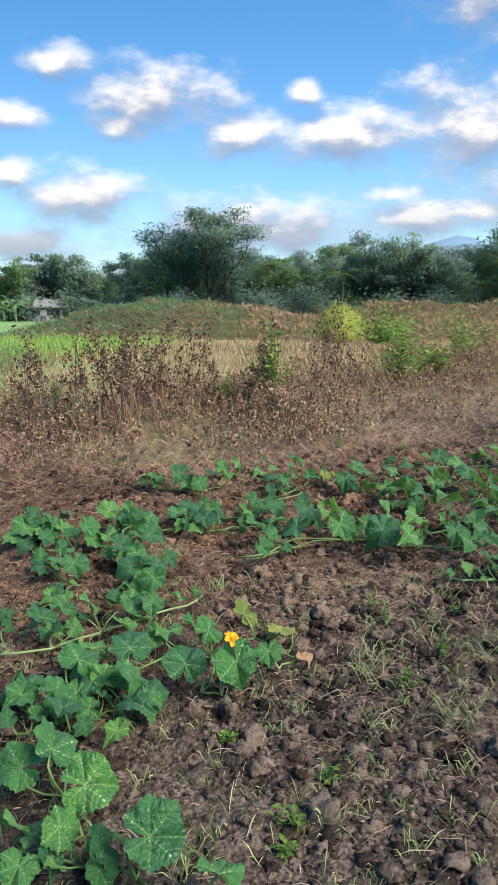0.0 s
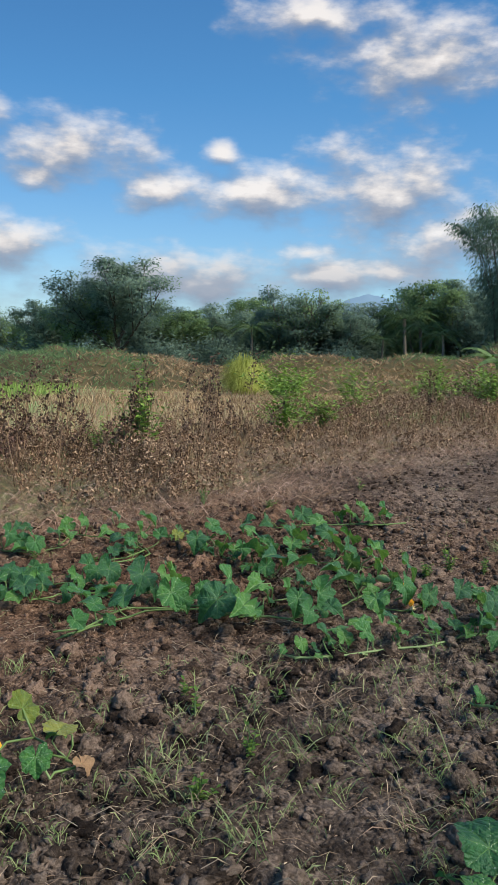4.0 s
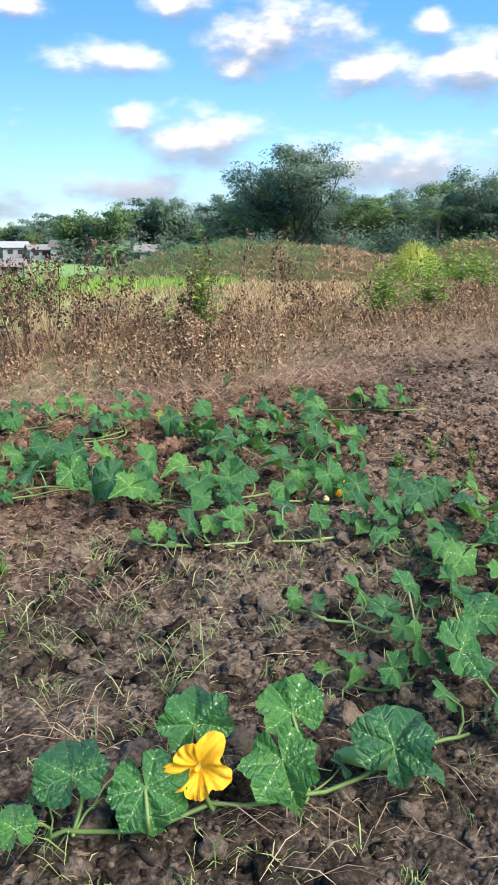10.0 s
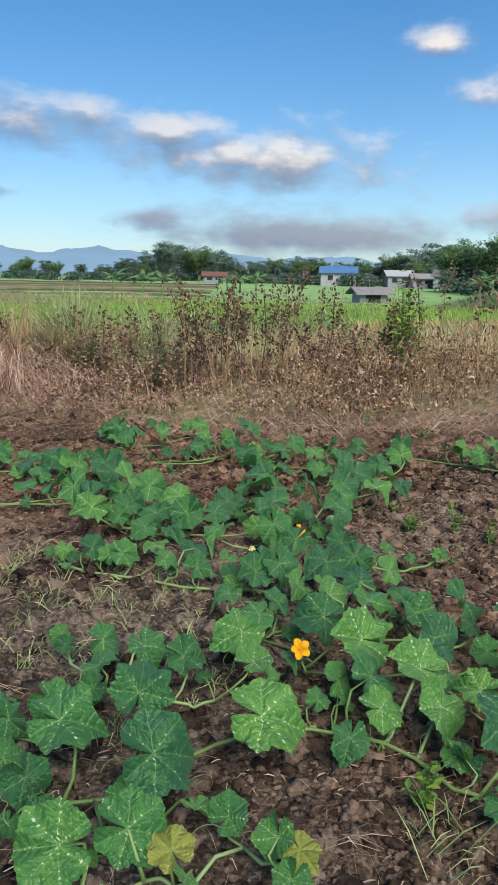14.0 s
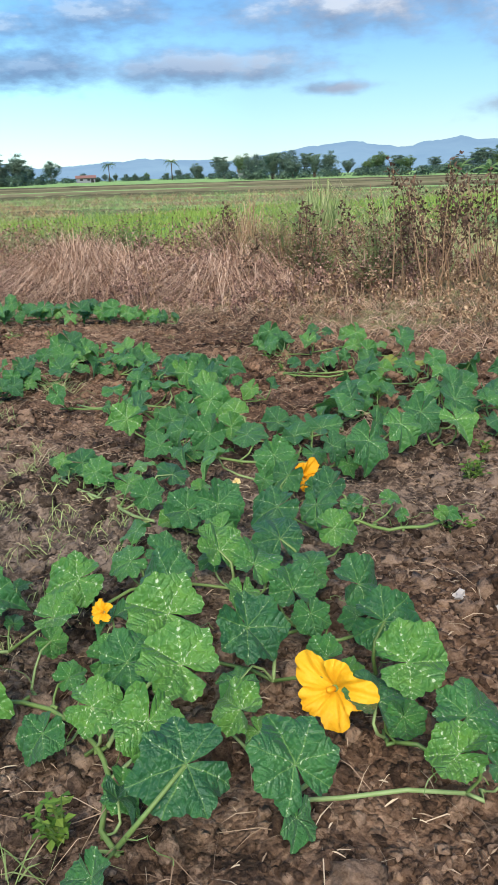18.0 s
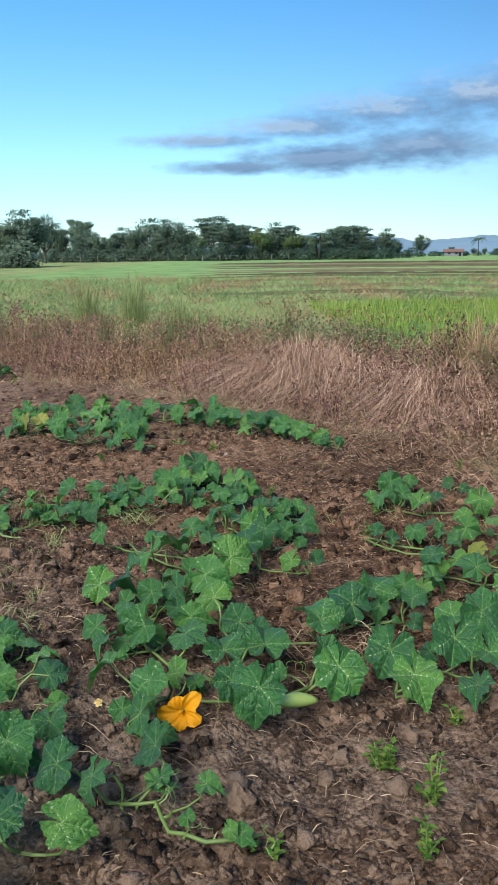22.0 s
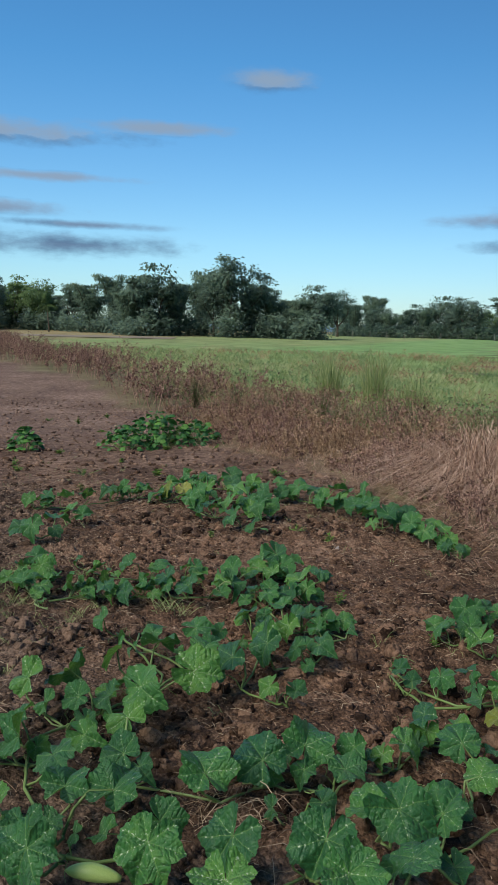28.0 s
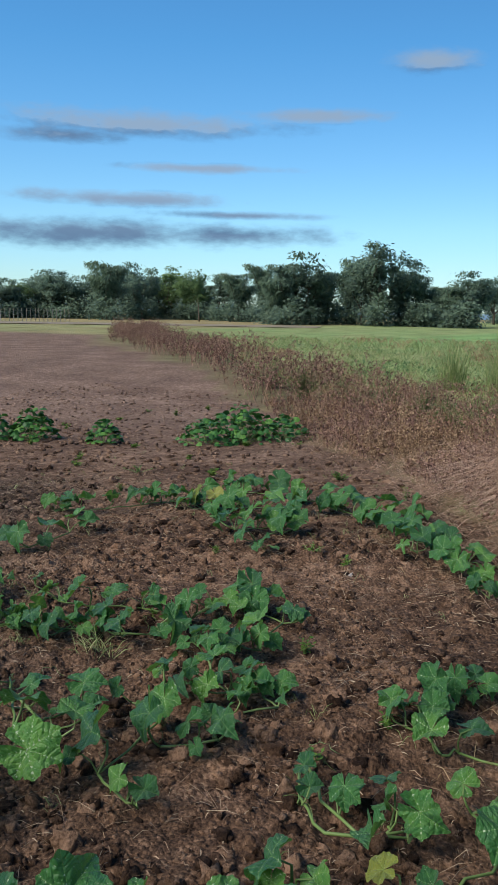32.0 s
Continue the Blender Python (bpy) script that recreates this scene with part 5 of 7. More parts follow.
def broad_weed(x, y, tall, wide, n, mat, label, size=0.05, category="weed"):
    """A leafy weed: stems with leaves up their length."""
    z = height(x, y) - 0.01
    root = thing("weed", label, category, "weeds round the plot", m=pose(x, y, z, 0, 0, random.uniform(0, 360)))
    g, c = Geo(), Geo()
    for _ in range(n):
        a, u = random.uniform(0, 6.28), random.random()
        t = Vector((math.cos(a) * u * wide * 0.5, math.sin(a) * u * wide * 0.5, tall * random.uniform(0.5, 1.05) * (1 - 0.35 * u)))
        g.tube([(0, 0, 0), t * 0.5 + Vector((0, 0, tall * 0.08)), t], [0.004, 0.003, 0.0015], 3, cap=False)
        for i in range(9):
            p = t * (0.25 + 0.78 * i / 8)
            b = a + i * 2.4
            s = size * random.uniform(0.7, 1.3)
            c.leaf(p, (math.cos(b), math.sin(b), random.uniform(-0.2, 0.7)), (random.uniform(-0.3, 0.3), random.uniform(-0.3, 0.3), 1), s, s * 0.6)
    part("stem", g, M_STEM, root)
    part("foliage", c, mat, root)
    return root


def crop_bush(x, y, tall, wide, n):
    """A low domed bush of broad round leaves on short stems."""
    root = thing("crop_bush", "low leafy green crop bush growing on the soil", "crop bush", "crop bushes on the soil", m=pose(x, y, height(x, y) - 0.02))
    g, c = Geo(), Geo()
    for _ in range(n):
        a, u = random.uniform(0, 6.28), random.random() ** 0.6
        p = Vector((math.cos(a) * u * wide * 0.5, math.sin(a) * u * wide * 0.5, tall * (1 - u ** 2.2) * random.uniform(0.5, 1.05) + 0.05))
        if random.random() < 0.25:
            g.tube([(p.x * 0.3, p.y * 0.3, 0), (p.x * 0.8, p.y * 0.8, p.z * 0.6), p], [0.006, 0.004, 0.002], 3, cap=False)
        up = (Vector((p.x, p.y, 0.0)) * 0.9 + Vector((random.gauss(0, 0.35), random.gauss(0, 0.35), 0.7))).normalized()
        r = random.uniform(0.035, 0.075)
        q = up.to_track_quat("Z", "Y").to_matrix()
        ring = [p + q @ Vector((math.cos(k * 1.0472) * r, math.sin(k * 1.0472) * r * 0.8, -0.25 * r * (k % 3 == 0))) for k in range(6)]
        c.add([p + up * r * 0.15] + ring, [(0, k + 1, (k + 1) % 6 + 1) for k in range(6)])
    part("stem", g, M_STEM, root)
    part("foliage", c, M_CROP, root)
    return root


def weeds():
    random.seed(91)
    # green shrubs standing in and behind the dead weeds
    for x, y, t, w, n, s in ((0.31, 9.55, 1.1, 0.5, 24, 0.075), (0.1, 9.8, 0.85, 0.45, 14, 0.07), (2.3, 12.0, 0.75, 0.9, 36, 0.08), (2.9, 12.5, 0.6, 0.8, 28, 0.08), (7.2, 16.2, 1.0, 1.7, 60, 0.10), (8.4, 16.8, 0.9, 1.5, 50, 0.10), (4.0, 15.0, 0.95, 1.2, 26, 0.09), (3.2, 16.5, 0.8, 1.0, 20, 0.09), (6.5, 17.5, 1.1, 1.4, 30, 0.10),
                             (8.0, 18.5, 1.0, 1.6, 30, 0.10), (9.6, 17.8, 0.9, 1.3, 26, 0.10), (5.2, 31.0, 1.6, 3.2, 50, 0.20), (8.6, 24.0, 1.2, 2.0, 36, 0.14), (11.5, 22.0, 1.1, 1.8, 30, 0.14),
                             (-0.2, 10.2, 0.5, 0.5, 10, 0.06), (-2.6, 9.6, 0.4, 0.5, 10, 0.05), (12.5, 19.0, 1.3, 1.6, 30, 0.12)):
        broad_weed(x, y, t * 1.1, w * 1.15, int(n * 1.7), M_SHRUB, "leafy green shrub standing among the dead weeds", s, "shrub")
    # broad-leaved bushes at the western end of the plot
    for x, y, t, w, n in ((-8.9, 1.3, 0.52, 1.35, 60), (-8.3, 1.0, 0.36, 1.0, 32), (-9.4, 1.8, 0.38, 1.0, 32), (-7.6, -1.8, 0.5, 0.8, 40), (-7.3, -2.4, 0.45, 0.8, 36), (-7.7, -0.5, 0.35, 0.6, 24)):
        crop_bush(x, y, t, w, n * 4)
    # dark dead bushes behind the fallen straw
    for x, y, t, w in ((-7.2, 6.9, 0.7, 1.1), (-8.2, 6.2, 0.65, 1.0), (-6.4, 7.5, 0.6, 1.0), (-9.3, 5.2, 0.6, 1.0), (-4.2, 7.9, 0.55, 0.8), (-10.6, 4.2, 0.55, 1.0), (-2.9, 8.3, 0.5, 0.8), (-12.2, 2.8, 0.6, 1.0), (-8.8, 6.8, 0.7, 1.1), (-2.0, 8.4, 0.5, 0.8), (-14.0, 1.2, 0.55, 1.0), (-7.8, 7.6, 0.6, 1.0), (-5.9, 7.6, 0.6, 1.0), (-6.8, 6.3, 0.55, 0.9), (-7.9, 5.6, 0.5, 0.9), (-9.9, 4.9, 0.65, 1.1), (-11.3, 3.7, 0.6, 1.0), (-13.0, 2.2, 0.5, 1.0), (-15.4, -0.2, 0.6, 1.2), (-17.2, -1.8, 0.6, 1.3), (-3.5, 8.3, 0.6, 0.9), (-10.4, 5.6, 0.6, 1.0)):
        broad_weed(x, y, t * 1.45, w * 1.3, 170, M_DEAD_DARK, "dark brown dead bush with shrivelled leaves", 0.04, "dead bush")
    # small weeds on the soil
    for x, y, t, w, n in ((0.85, 3.26, 0.2, 0.08, 4), (0.65, 3.0, 0.10, 0.16, 6), (0.62, 3.8, 0.09, 0.08, 3), (0.16, 2.19, 0.10, 0.16, 6), (0.12, 2.10, 0.06, 0.10, 4), (-0.07, 2.66, 0.06, 0.10, 5), (0.28, 2.40, 0.13, 0.08, 4),
                          (0.9, 7.6, 0.2, 0.15, 6), (1.45, 7.4, 0.12, 0.2, 6), (2.45, 8.1, 0.12, 0.15, 5), (2.56, 5.92, 0.12, 0.12, 5), (2.23, 5.42, 0.13, 0.13, 6), (2.24, 5.45, 0.16, 0.10, 5), (2.42, 5.53, 0.18, 0.12, 7),
                          (2.63, 5.44, 0.13, 0.08, 4), (2.56, 5.03, 0.10, 0.10, 4), (3.15, 3.42, 0.16, 0.14, 7), (0.06, 5.93, 0.10, 0.10, 4), (-0.35, 6.1, 0.07, 0.12, 4), (-2.5, 5.2, 0.08, 0.2, 6), (-2.6, 4.9, 0.07, 0.2, 6),
                          (0.66, 3.6, 0.12, 0.06, 3), (-0.3, 7.2, 0.10, 0.12, 5), (-1.1, 6.9, 0.10, 0.10, 4), (1.05, 3.75, 0.07, 0.10, 4), (-1.0, 4.6, 0.12, 0.10, 4), (-0.95, 5.5, 0.10, 0.1, 4), (-5.3, 1.7, 0.12, 0.4, 9), (-4.2, 2.2, 0.12, 0.2, 6), (-6.0, 0.3, 0.12, 0.3, 8),
                          (1.7, 4.9, 0.06, 0.1, 3), (2.9, 4.4, 0.07, 0.08, 3), (2.0, 5.75, 0.08, 0.1, 4), (-3.5, 5.6, 0.15, 0.15, 5), (-4.9, 5.0, 0.2, 0.15, 5), (-2.4, 4.25, 0.08, 0.16, 5)):
        broad_weed(x, y, t, w, n, M_WEED, "small bright green weed growing in the soil", 0.026)
    # weeds strewn over the open soil in the west
    for _ in range(46):
        x, y = random.uniform(-14, -3.4), random.uniform(-5, 5)
        if free(x, y) < -0.5:
            broad_weed(x, y, random.uniform(0.05, 0.14), random.uniform(0.1, 0.3), random.randrange(4, 9), M_WEED, "small bright green weed growing in the soil", 0.045)
    # grass creeping over the soil
    g, s = Geo(), Geo()
    tufts = [(3.24, 3.30, 36, 0.15), (1.42, 3.15, 20, 0.2), (1.05, 3.3, 24, 0.14), (0.5, 3.15, 30, 0.16), (0.75, 2.75, 40, 0.16), (2.95, 5.9, 60, 0.12), (-0.45, 4.6, 70, 0.14), (3.0, 5.75, 40, 0.12)]
    for _ in range(560):
        x, y = random.uniform(-1.2, 2.4), random.uniform(1.5, 4.2)
        tufts.append((x, y, random.randrange(4, 16), random.uniform(0.03, 0.10)))
    for _ in range(200):
        x = random.uniform(-7, 5)
        tufts.append((x, random.uniform(0.5, float(edge(x))), random.randrange(3, 9), random.uniform(0.03, 0.08)))
    for x, y, n, h in tufts:
        for _ in range(n):
            a, r = random.uniform(0, 6.28), random.random() * h * 0.8
            px, py = x + math.cos(a) * r, y + math.sin(a) * r
            z = height(px, py)
            b = random.uniform(0, 6.28)
            k = h * random.uniform(0.5, 1.3)
            g.blade((px, py, z), (px + math.cos(b) * k * 0.7, py + math.sin(b) * k * 0.7, z + k * random.uniform(0.3, 0.9)), random.uniform(0.002, 0.0045), 0.015)
    stuff("soil_grass", g, M_GRASS, "thin green grass sprouting from the soil", "grass")
    # dry stalks and straw scattered over it
    for _ in range(38000):
        x = random.uniform(-5.5, 6.5)
        y = random.uniform(0.6, min(11.0, float(edge(x)) + 0.2))
        k = noise.noise(Vector((x * 1.1, y * 1.1, 9)))
        if k < random.uniform(-0.5, 0.45) and free(x, y) < -0.9:
            continue
        z = height(x, y) + 0.012
        a, ln = random.uniform(0, 6.28), 0.02 + 0.13 * random.random() ** 1.5
        s.blade((x, y, z), (x + math.cos(a) * ln, y + math.sin(a) * ln, z + random.uniform(-0.01, 0.03)), random.uniform(0.0012, 0.0028), 0.012)
    for _ in range(20000):   # chaff
        x = random.uniform(-4.5, 4.4)
        y = random.uniform(0.9, min(8.5, float(edge(x)) + 0.2))
        z = height(x, y) + 0.010
        a, ln = random.uniform(0, 6.28), random.uniform(0.008, 0.04)
        s.blade((x, y, z), (x + math.cos(a) * ln, y + math.sin(a) * ln, z + random.uniform(-0.004, 0.012)), random.uniform(0.002, 0.005), 0.003)
    # little heaps of straw
    for x, y, r, n in ((1.40, 5.45, 0.2, 160), (1.19, 3.57, 0.12, 70), (1.3, 2.85, 0.12, 60), (1.9, 2.55, 0.25, 60), (2.5, 2.45, 0.3, 90), (1.55, 5.7, 0.2, 60), (0.9, 4.1, 0.2, 50), (1.35, 6.3, 0.35, 90), (3.3, 3.1, 0.3, 25), (0.55, 2.9, 0.3, 60), (1.0, 2.3, 0.3, 80)):
        for _ in range(n):
            a, q = random.uniform(0, 6.28), r * random.random() ** 0.5
            px, py = x + math.cos(a) * q, y + math.sin(a) * q
            z = height(px, py) + random.uniform(0.0, 0.04)
            b, ln = random.uniform(0, 6.28), random.uniform(0.05, 0.17)
            s.blade((px, py, z), (px + math.cos(b) * ln, py + math.sin(b) * ln, z + random.uniform(0, 0.05)), random.uniform(0.0015, 0.0035), 0.025)
    stuff("loose_straw", s, M_LITTER, "pale dry straw and stalks lying on the soil", "straw")


weeds()


# ---- clods and stones ----
def ico(sub):
    bm = bmesh.new()
    bmesh.ops.create_icosphere(bm, subdivisions=sub, radius=1.0)
    v = [x.co.copy() for x in bm.verts]
    f = [tuple(a.index for a in x.verts) for x in bm.faces]
    bm.free()
    return v, f


def clods():
    random.seed(101)
    small, big = ico(1), ico(2)
    g, fine = Geo(), Geo()

    def lump(x, y, r, base, into=None):
        v, f = base
        z = height(x, y)
        o = Vector((random.uniform(0, 99), random.uniform(0, 99), 0))
        sx, sy, sz = random.uniform(0.75, 1.3), random.uniform(0.75, 1.3), random.uniform(0.55, 0.95)
        c = Vector((x, y, z + r * sz * random.uniform(-0.05, 0.45)))
        (into or g).add([c + Vector((p.x * sx, p.y * sy, p.z * sz)) * r * (1 + 0.7 * noise.noise(p * 1.3 + o) + 1.0 * noise.noise(p * 2.8 + o)) for p in v], f)

    n = 0
    while n < 50000:
        x, y = random.uniform(-4.5, 4.8), random.uniform(0.7, 8.2)
        if free(x, y) > -0.1 or random.random() < (0.75 if x < -1.5 or y > 6 else 0.0 if y < 3.3 or x > 2.2 else 0.45):
            continue
        k = noise.noise(Vector((x * 1.5, y * 1.5, 20)))
        if k < random.uniform(-0.8, 0.2):
            continue
        lump(x, y, 0.0040 + 0.0110 * random.random() ** 1.8, small, fine)
        n += 1
    n = 0
    while n < 5000:
        x, y = random.uniform(-3.2, 4.4), random.uniform(0.9, 7.6)
        if free(x, y) > -0.3 or x < -1 and random.random() < 0.6:
            continue
        k = noise.noise(Vector((x * 1.5, y * 1.5, 20)))
        if k < random.uniform(-0.5, 0.5):
            continue
        lump(x, y, 0.012 + 0.024 * random.random() ** 2.0, big)
        n += 1
    for _ in range(7000):   # the corner towards the bank
        x, y = random.uniform(2.0, 7.5), random.uniform(6.2, 11.5)
        if free(x, y) < 0.2:
            lump(x, y, 0.007 + 0.020 * random.random() ** 2, small, fine)
    for _ in range(9000):   # the open soil to the west
        x, y = -2.6 - 13 * random.random() ** 1.4, random.uniform(-7, 6.5)
        if free(x, y) < -0.3:
            lump(x, y, 0.010 + 0.030 * random.random() ** 2, small)
    # the rough turned edge on the east of the plot
    for _ in range(14000):
        x, y = random.uniform(2.5, 4.0), random.uniform(2.9, 6.3)
        lump(x, y, 0.0035 + 0.009 * random.random() ** 1.6, small, fine)
    for _ in range(900):
        x, y = random.gauss(2.95, 0.4), random.gauss(5.0, 0.75)
        if x > 2.35:
            lump(x, y, 0.008 + 0.024 * random.random() ** 2, big)
    for x, y, r in ((2.52, 5.65, 0.035), (1.12, 3.37, 0.04), (1.46, 3.23, 0.035), (1.3, 3.6, 0.04), (0.9, 3.5, 0.03), (2.6, 5.9, 0.04)):
        lump(x, y, r, ico(3))
    # the larger ones lie singly
    shapes = []
    for i in range(10):
        k = Geo()
        o = Vector((i * 7.3, 4.1 * i, 0))
        k.add([p * (1 + 0.6 * noise.noise(p * 1.2 + o) + 0.5 * noise.noise(p * 2.6 + o) + 0.25 * noise.noise(p * 6 + o)) for p in ico(3)[0]], ico(3)[1])
        shapes.append(k.mesh("clod", M_CLOD, True))
    n = 0
    while n < 280:
        x, y = random.uniform(-0.8, 3.6), random.uniform(1.5, 6.8)
        if free(x, y) > -0.4 or noise.noise(Vector((x * 1.5, y * 1.5, 20))) < random.uniform(-0.5, 0.3):
            continue
        r = 0.022 + 0.030 * random.random() ** 2.2
        part("clod", random.choice(shapes), None, GROUND, m=pose(x, y, height(x, y) + r * 0.2, random.uniform(0, 360), random.uniform(0, 360), random.uniform(0, 360)) @ Matrix.Diagonal((r, r * random.uniform(0.7, 1.1), r * random.uniform(0.6, 0.9), 1)))
        n += 1
    tagged(part("soil_clods", g, M_CLOD, smooth=True), "crumbly brown clods of turned garden soil", "soil clods", kind="stuff")
    tagged(part("soil_crumbs", fine, M_CLOD, smooth=True), "fine crumbs of turned garden soil", "soil crumbs", kind="stuff")
    s = Geo()
    for x, y, r in ((2.92, 4.67, 0.018), (3.01, 4.73, 0.014), (-2.3, 5.3, 0.02), (2.5, 5.95, 0.014), (0.8, 2.3, 0.012)):
        lump(x, y, r, big, s)
    stuff("pale_stones", s, M_STONE, "small pale stones lying on the soil", "stones")


clods()


# ---- pumpkin plants ----
def leaf_mesh(seed):
    """A pumpkin leaf one unit across: shallow toothed lobes, a deep notch at the stalk, folded, wavy and drooping. The stalk joins at the origin, the tip is at +y."""
    random.seed(seed)
    n, rings = 97, (0.16, 0.36, 0.56, 0.74, 0.89, 1.0)
    v, f = [(0, 0, 0)], []
    lobes = [random.uniform(0.92, 1.08) for _ in range(8)]
    fold, sag, hem = random.uniform(0.05, 0.11), random.uniform(0.1, 1.0), random.uniform(0.1, 0.6)
    lop, ears, vee = random.uniform(-0.10, 0.10), random.uniform(0.4, 1.4), random.uniform(0.35, 1.25)
    ph, ph2, wave = random.uniform(0, 6), random.uniform(0, 6), random.uniform(0.045, 0.095)
    deep = random.uniform(0.8, 1.45)
    for i in range(n):
        a = radians(-174 + 348 * i / (n - 1))
        u = abs(a) * 180 / math.pi
        r = float(np.interp(u, (0, 48, 96, 144, 166, 174), (0.57, 0.555, 0.53, 0.48, 0.40, 0.20)))
        c = 1 - abs(1 - (u / 24) % 2)          # 1 midway between two lobes
        k = int(round(a / radians(48))) + 3
        r *= (1 - 0.145 * deep * c * (u < 150)) * (1 + (lobes[k % 8] - 1) * (1 - c))
        tooth = (0, 0.016, 0.022, 0.006)[i % 4] * (u < 168)
        r += tooth + lop * math.sin(a) * 0.35 + random.uniform(-0.006, 0.006)
        for s in rings:
            x, y = math.sin(a) * r * s, math.cos(a) * r * s
            e = math.radians(u)
            z = fold * s * r * (c - 0.5) - sag * max(0, y) ** 2 * 1.5 - hem * (s * r) ** 2 * 1.1
            z += ears * s * r * max(0, (e - 1.55) / 1.5) ** 1.6 + vee * abs(x) * max(0.0, 1 - e / 2.8)
            z += wave * s * s * math.sin(3 * a + ph) + 0.038 * s ** 3 * math.sin(7 * a + ph2) + 0.016 * s ** 4 * math.sin(15 * a + ph)
            v.append((x, y, z))
    k = len(rings)
    for i in range(n - 1):
        f.append((0, 1 + i * k, 1 + (i + 1) * k))
        for j in range(k - 1):
            a, b = 1 + i * k + j, 1 + (i + 1) * k + j
            f.append((a, a + 1, b + 1, b))
    g = Geo()
    g.add(v, [t[::-1] for t in f])
    return g


LEAVES = [leaf_mesh(200 + i).mesh("leaf", M_LEAF, True) for i in range(20)]
LEAVES_YELLOW = [leaf_mesh(220 + i).mesh("leaf", M_LEAF_YELLOW, True) for i in range(3)]
LEAVES_DRY = [leaf_mesh(230 + i).mesh("leaf", M_LEAF_DRY, True) for i in range(2)]


def petiole_mesh():
    g = Geo()
    g.tube([(0, 0, 0), (0.04, 0, 0.35), (0.05, 0, 0.7), (0, 0, 1.0)], [0.006, 0.0052, 0.0045, 0.004], 6, cap=False)
    return g.mesh("petiole", M_STEM, True)


PETIOLE = petiole_mesh()


def blossom(seed, openness):
    """A pumpkin flower: a funnel that parts into five pointed, crinkled lobes. One unit across, facing +z."""
    random.seed(seed)
    g = Geo()
    n, k = 75, 8
    tilt = [random.uniform(0.7, 1.25) for _ in range(5)]
    for i in range(n):
        a = 2 * math.pi * i / n
        c = abs(math.cos(2.5 * a))
        q = tilt[int((i / n * 5 + 0.5) % 5)] * c + 1.0 * (1 - c)
        for j in range(k):
            u = j / (k - 1)
            r = 0.015 + (0.33 + 0.17 * c) * u ** 1.1 * openness * q
            z = 0.48 * u - 0.30 * u ** 3 * (0.45 + 0.55 * c) * openness * q - 0.40
            z += 0.055 * u * u * math.sin(15 * a + j) + 0.03 * u ** 3 * math.sin(31 * a) + 0.018 * u * random.uniform(-1, 1) - 0.05 * u * (abs(math.sin(2.5 * a)) < 0.12)
            g.v.append((math.cos(a) * r, math.sin(a) * r, z))
    g.f = [(i * k + j, ((i + 1) % n) * k + j, ((i + 1) % n) * k + j + 1, i * k + j + 1) for i in range(n) for j in range(k - 1)]
    return g


BLOSSOMS = [blossom(240, 1.0).mesh("flower", M_PETAL, True), blossom(241, 0.85).mesh("flower", M_PETAL, True), blossom(242, 0.35).mesh("flower", M_PETAL_PALE, True)]


def calyx_mesh():
    g = Geo()
    g.tube([(0, 0, -0.75), (0.02, 0, -0.58), (0, 0, -0.42), (0, 0, -0.30)], [0.035, 0.04, 0.05, 0.045], 8)
    for i in range(5):
        a = 2 * math.pi * i / 5
        g.leaf((0.07 * math.cos(a), 0.07 * math.sin(a), -0.38), (math.cos(a), math.sin(a), 0.9), (0, 0, 1), 0.22, 0.04)
    return g.mesh("calyx", M_STEM, True)


def stamen_mesh():
    g = Geo()
    g.tube([(0, 0, -0.38), (0, 0, -0.2), (0, 0, -0.08), (0, 0, -0.02)], [0.03, 0.045, 0.045, 0.015], 8)
    return g.mesh("stamen", M_PETAL, True)


CALYX, STAMEN = calyx_mesh(), stamen_mesh()


def fruit_mesh():
    g = Geo()
    n, k = 20, 10
    for j in range(k + 1):
        u = j / k
        r = 0.15 * math.sin(math.pi * min(1, u * 0.93 + 0.07)) ** 0.65 * (0.85 + 0.3 * u) + 0.005
        for i in range(n):
            a = 2 * math.pi * i / n
            q = r * (1 + 0.04 * math.cos(10 * a))
            g.v.append((math.cos(a) * q, math.sin(a) * q + 0.05 * math.sin(u * 3), u - 0.5))
    g.f = [(j * n + i, j * n + (i + 1) % n, (j + 1) * n + (i + 1) % n, (j + 1) * n + i) for j in range(k) for i in range(n)]
    g.f += [tuple(range(n))[::-1], tuple(range(k * n, (k + 1) * n))]
    return g.mesh("fruit", M_FRUIT, True)


FRUIT = fruit_mesh()
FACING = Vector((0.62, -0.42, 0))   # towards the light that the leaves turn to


def turned(at, normal, spin, size):
    q = Vector(normal).normalized().to_track_quat("Z", "Y").to_matrix().to_4x4()
    return Matrix.Translation(at) @ q @ pose(0, 0, 0, 0, 0, spin) @ Matrix.Diagonal((size, size, size, 1))


def laid(at, normal, tip, size):
    """The pose of a leaf whose blade faces along normal and whose tip points as nearly as it can along tip."""
    n = Vector(normal).normalized()
    y = Vector(tip)
    y = (y - n * y.dot(n)).normalized()
    x = y.cross(n)
    m = Matrix((x, y, n)).transposed().to_4x4()
    return Matrix.Translation(at) @ m @ Matrix.Diagonal((size, size, size, 1))


def beside(vine, p):
    """The point of a vine's line that lies nearest to p."""
    best = None
    for a, b in zip(vine, vine[1:]):
        a, b = Vector(a), Vector(b)
        u = max(0.0, min(1.0, (p - a).dot(b - a) / max(1e-9, (b - a).length_squared)))
        q = a.lerp(b, u)
        if best is None or (q - p).length < (best - p).length:
            best = q
    return best


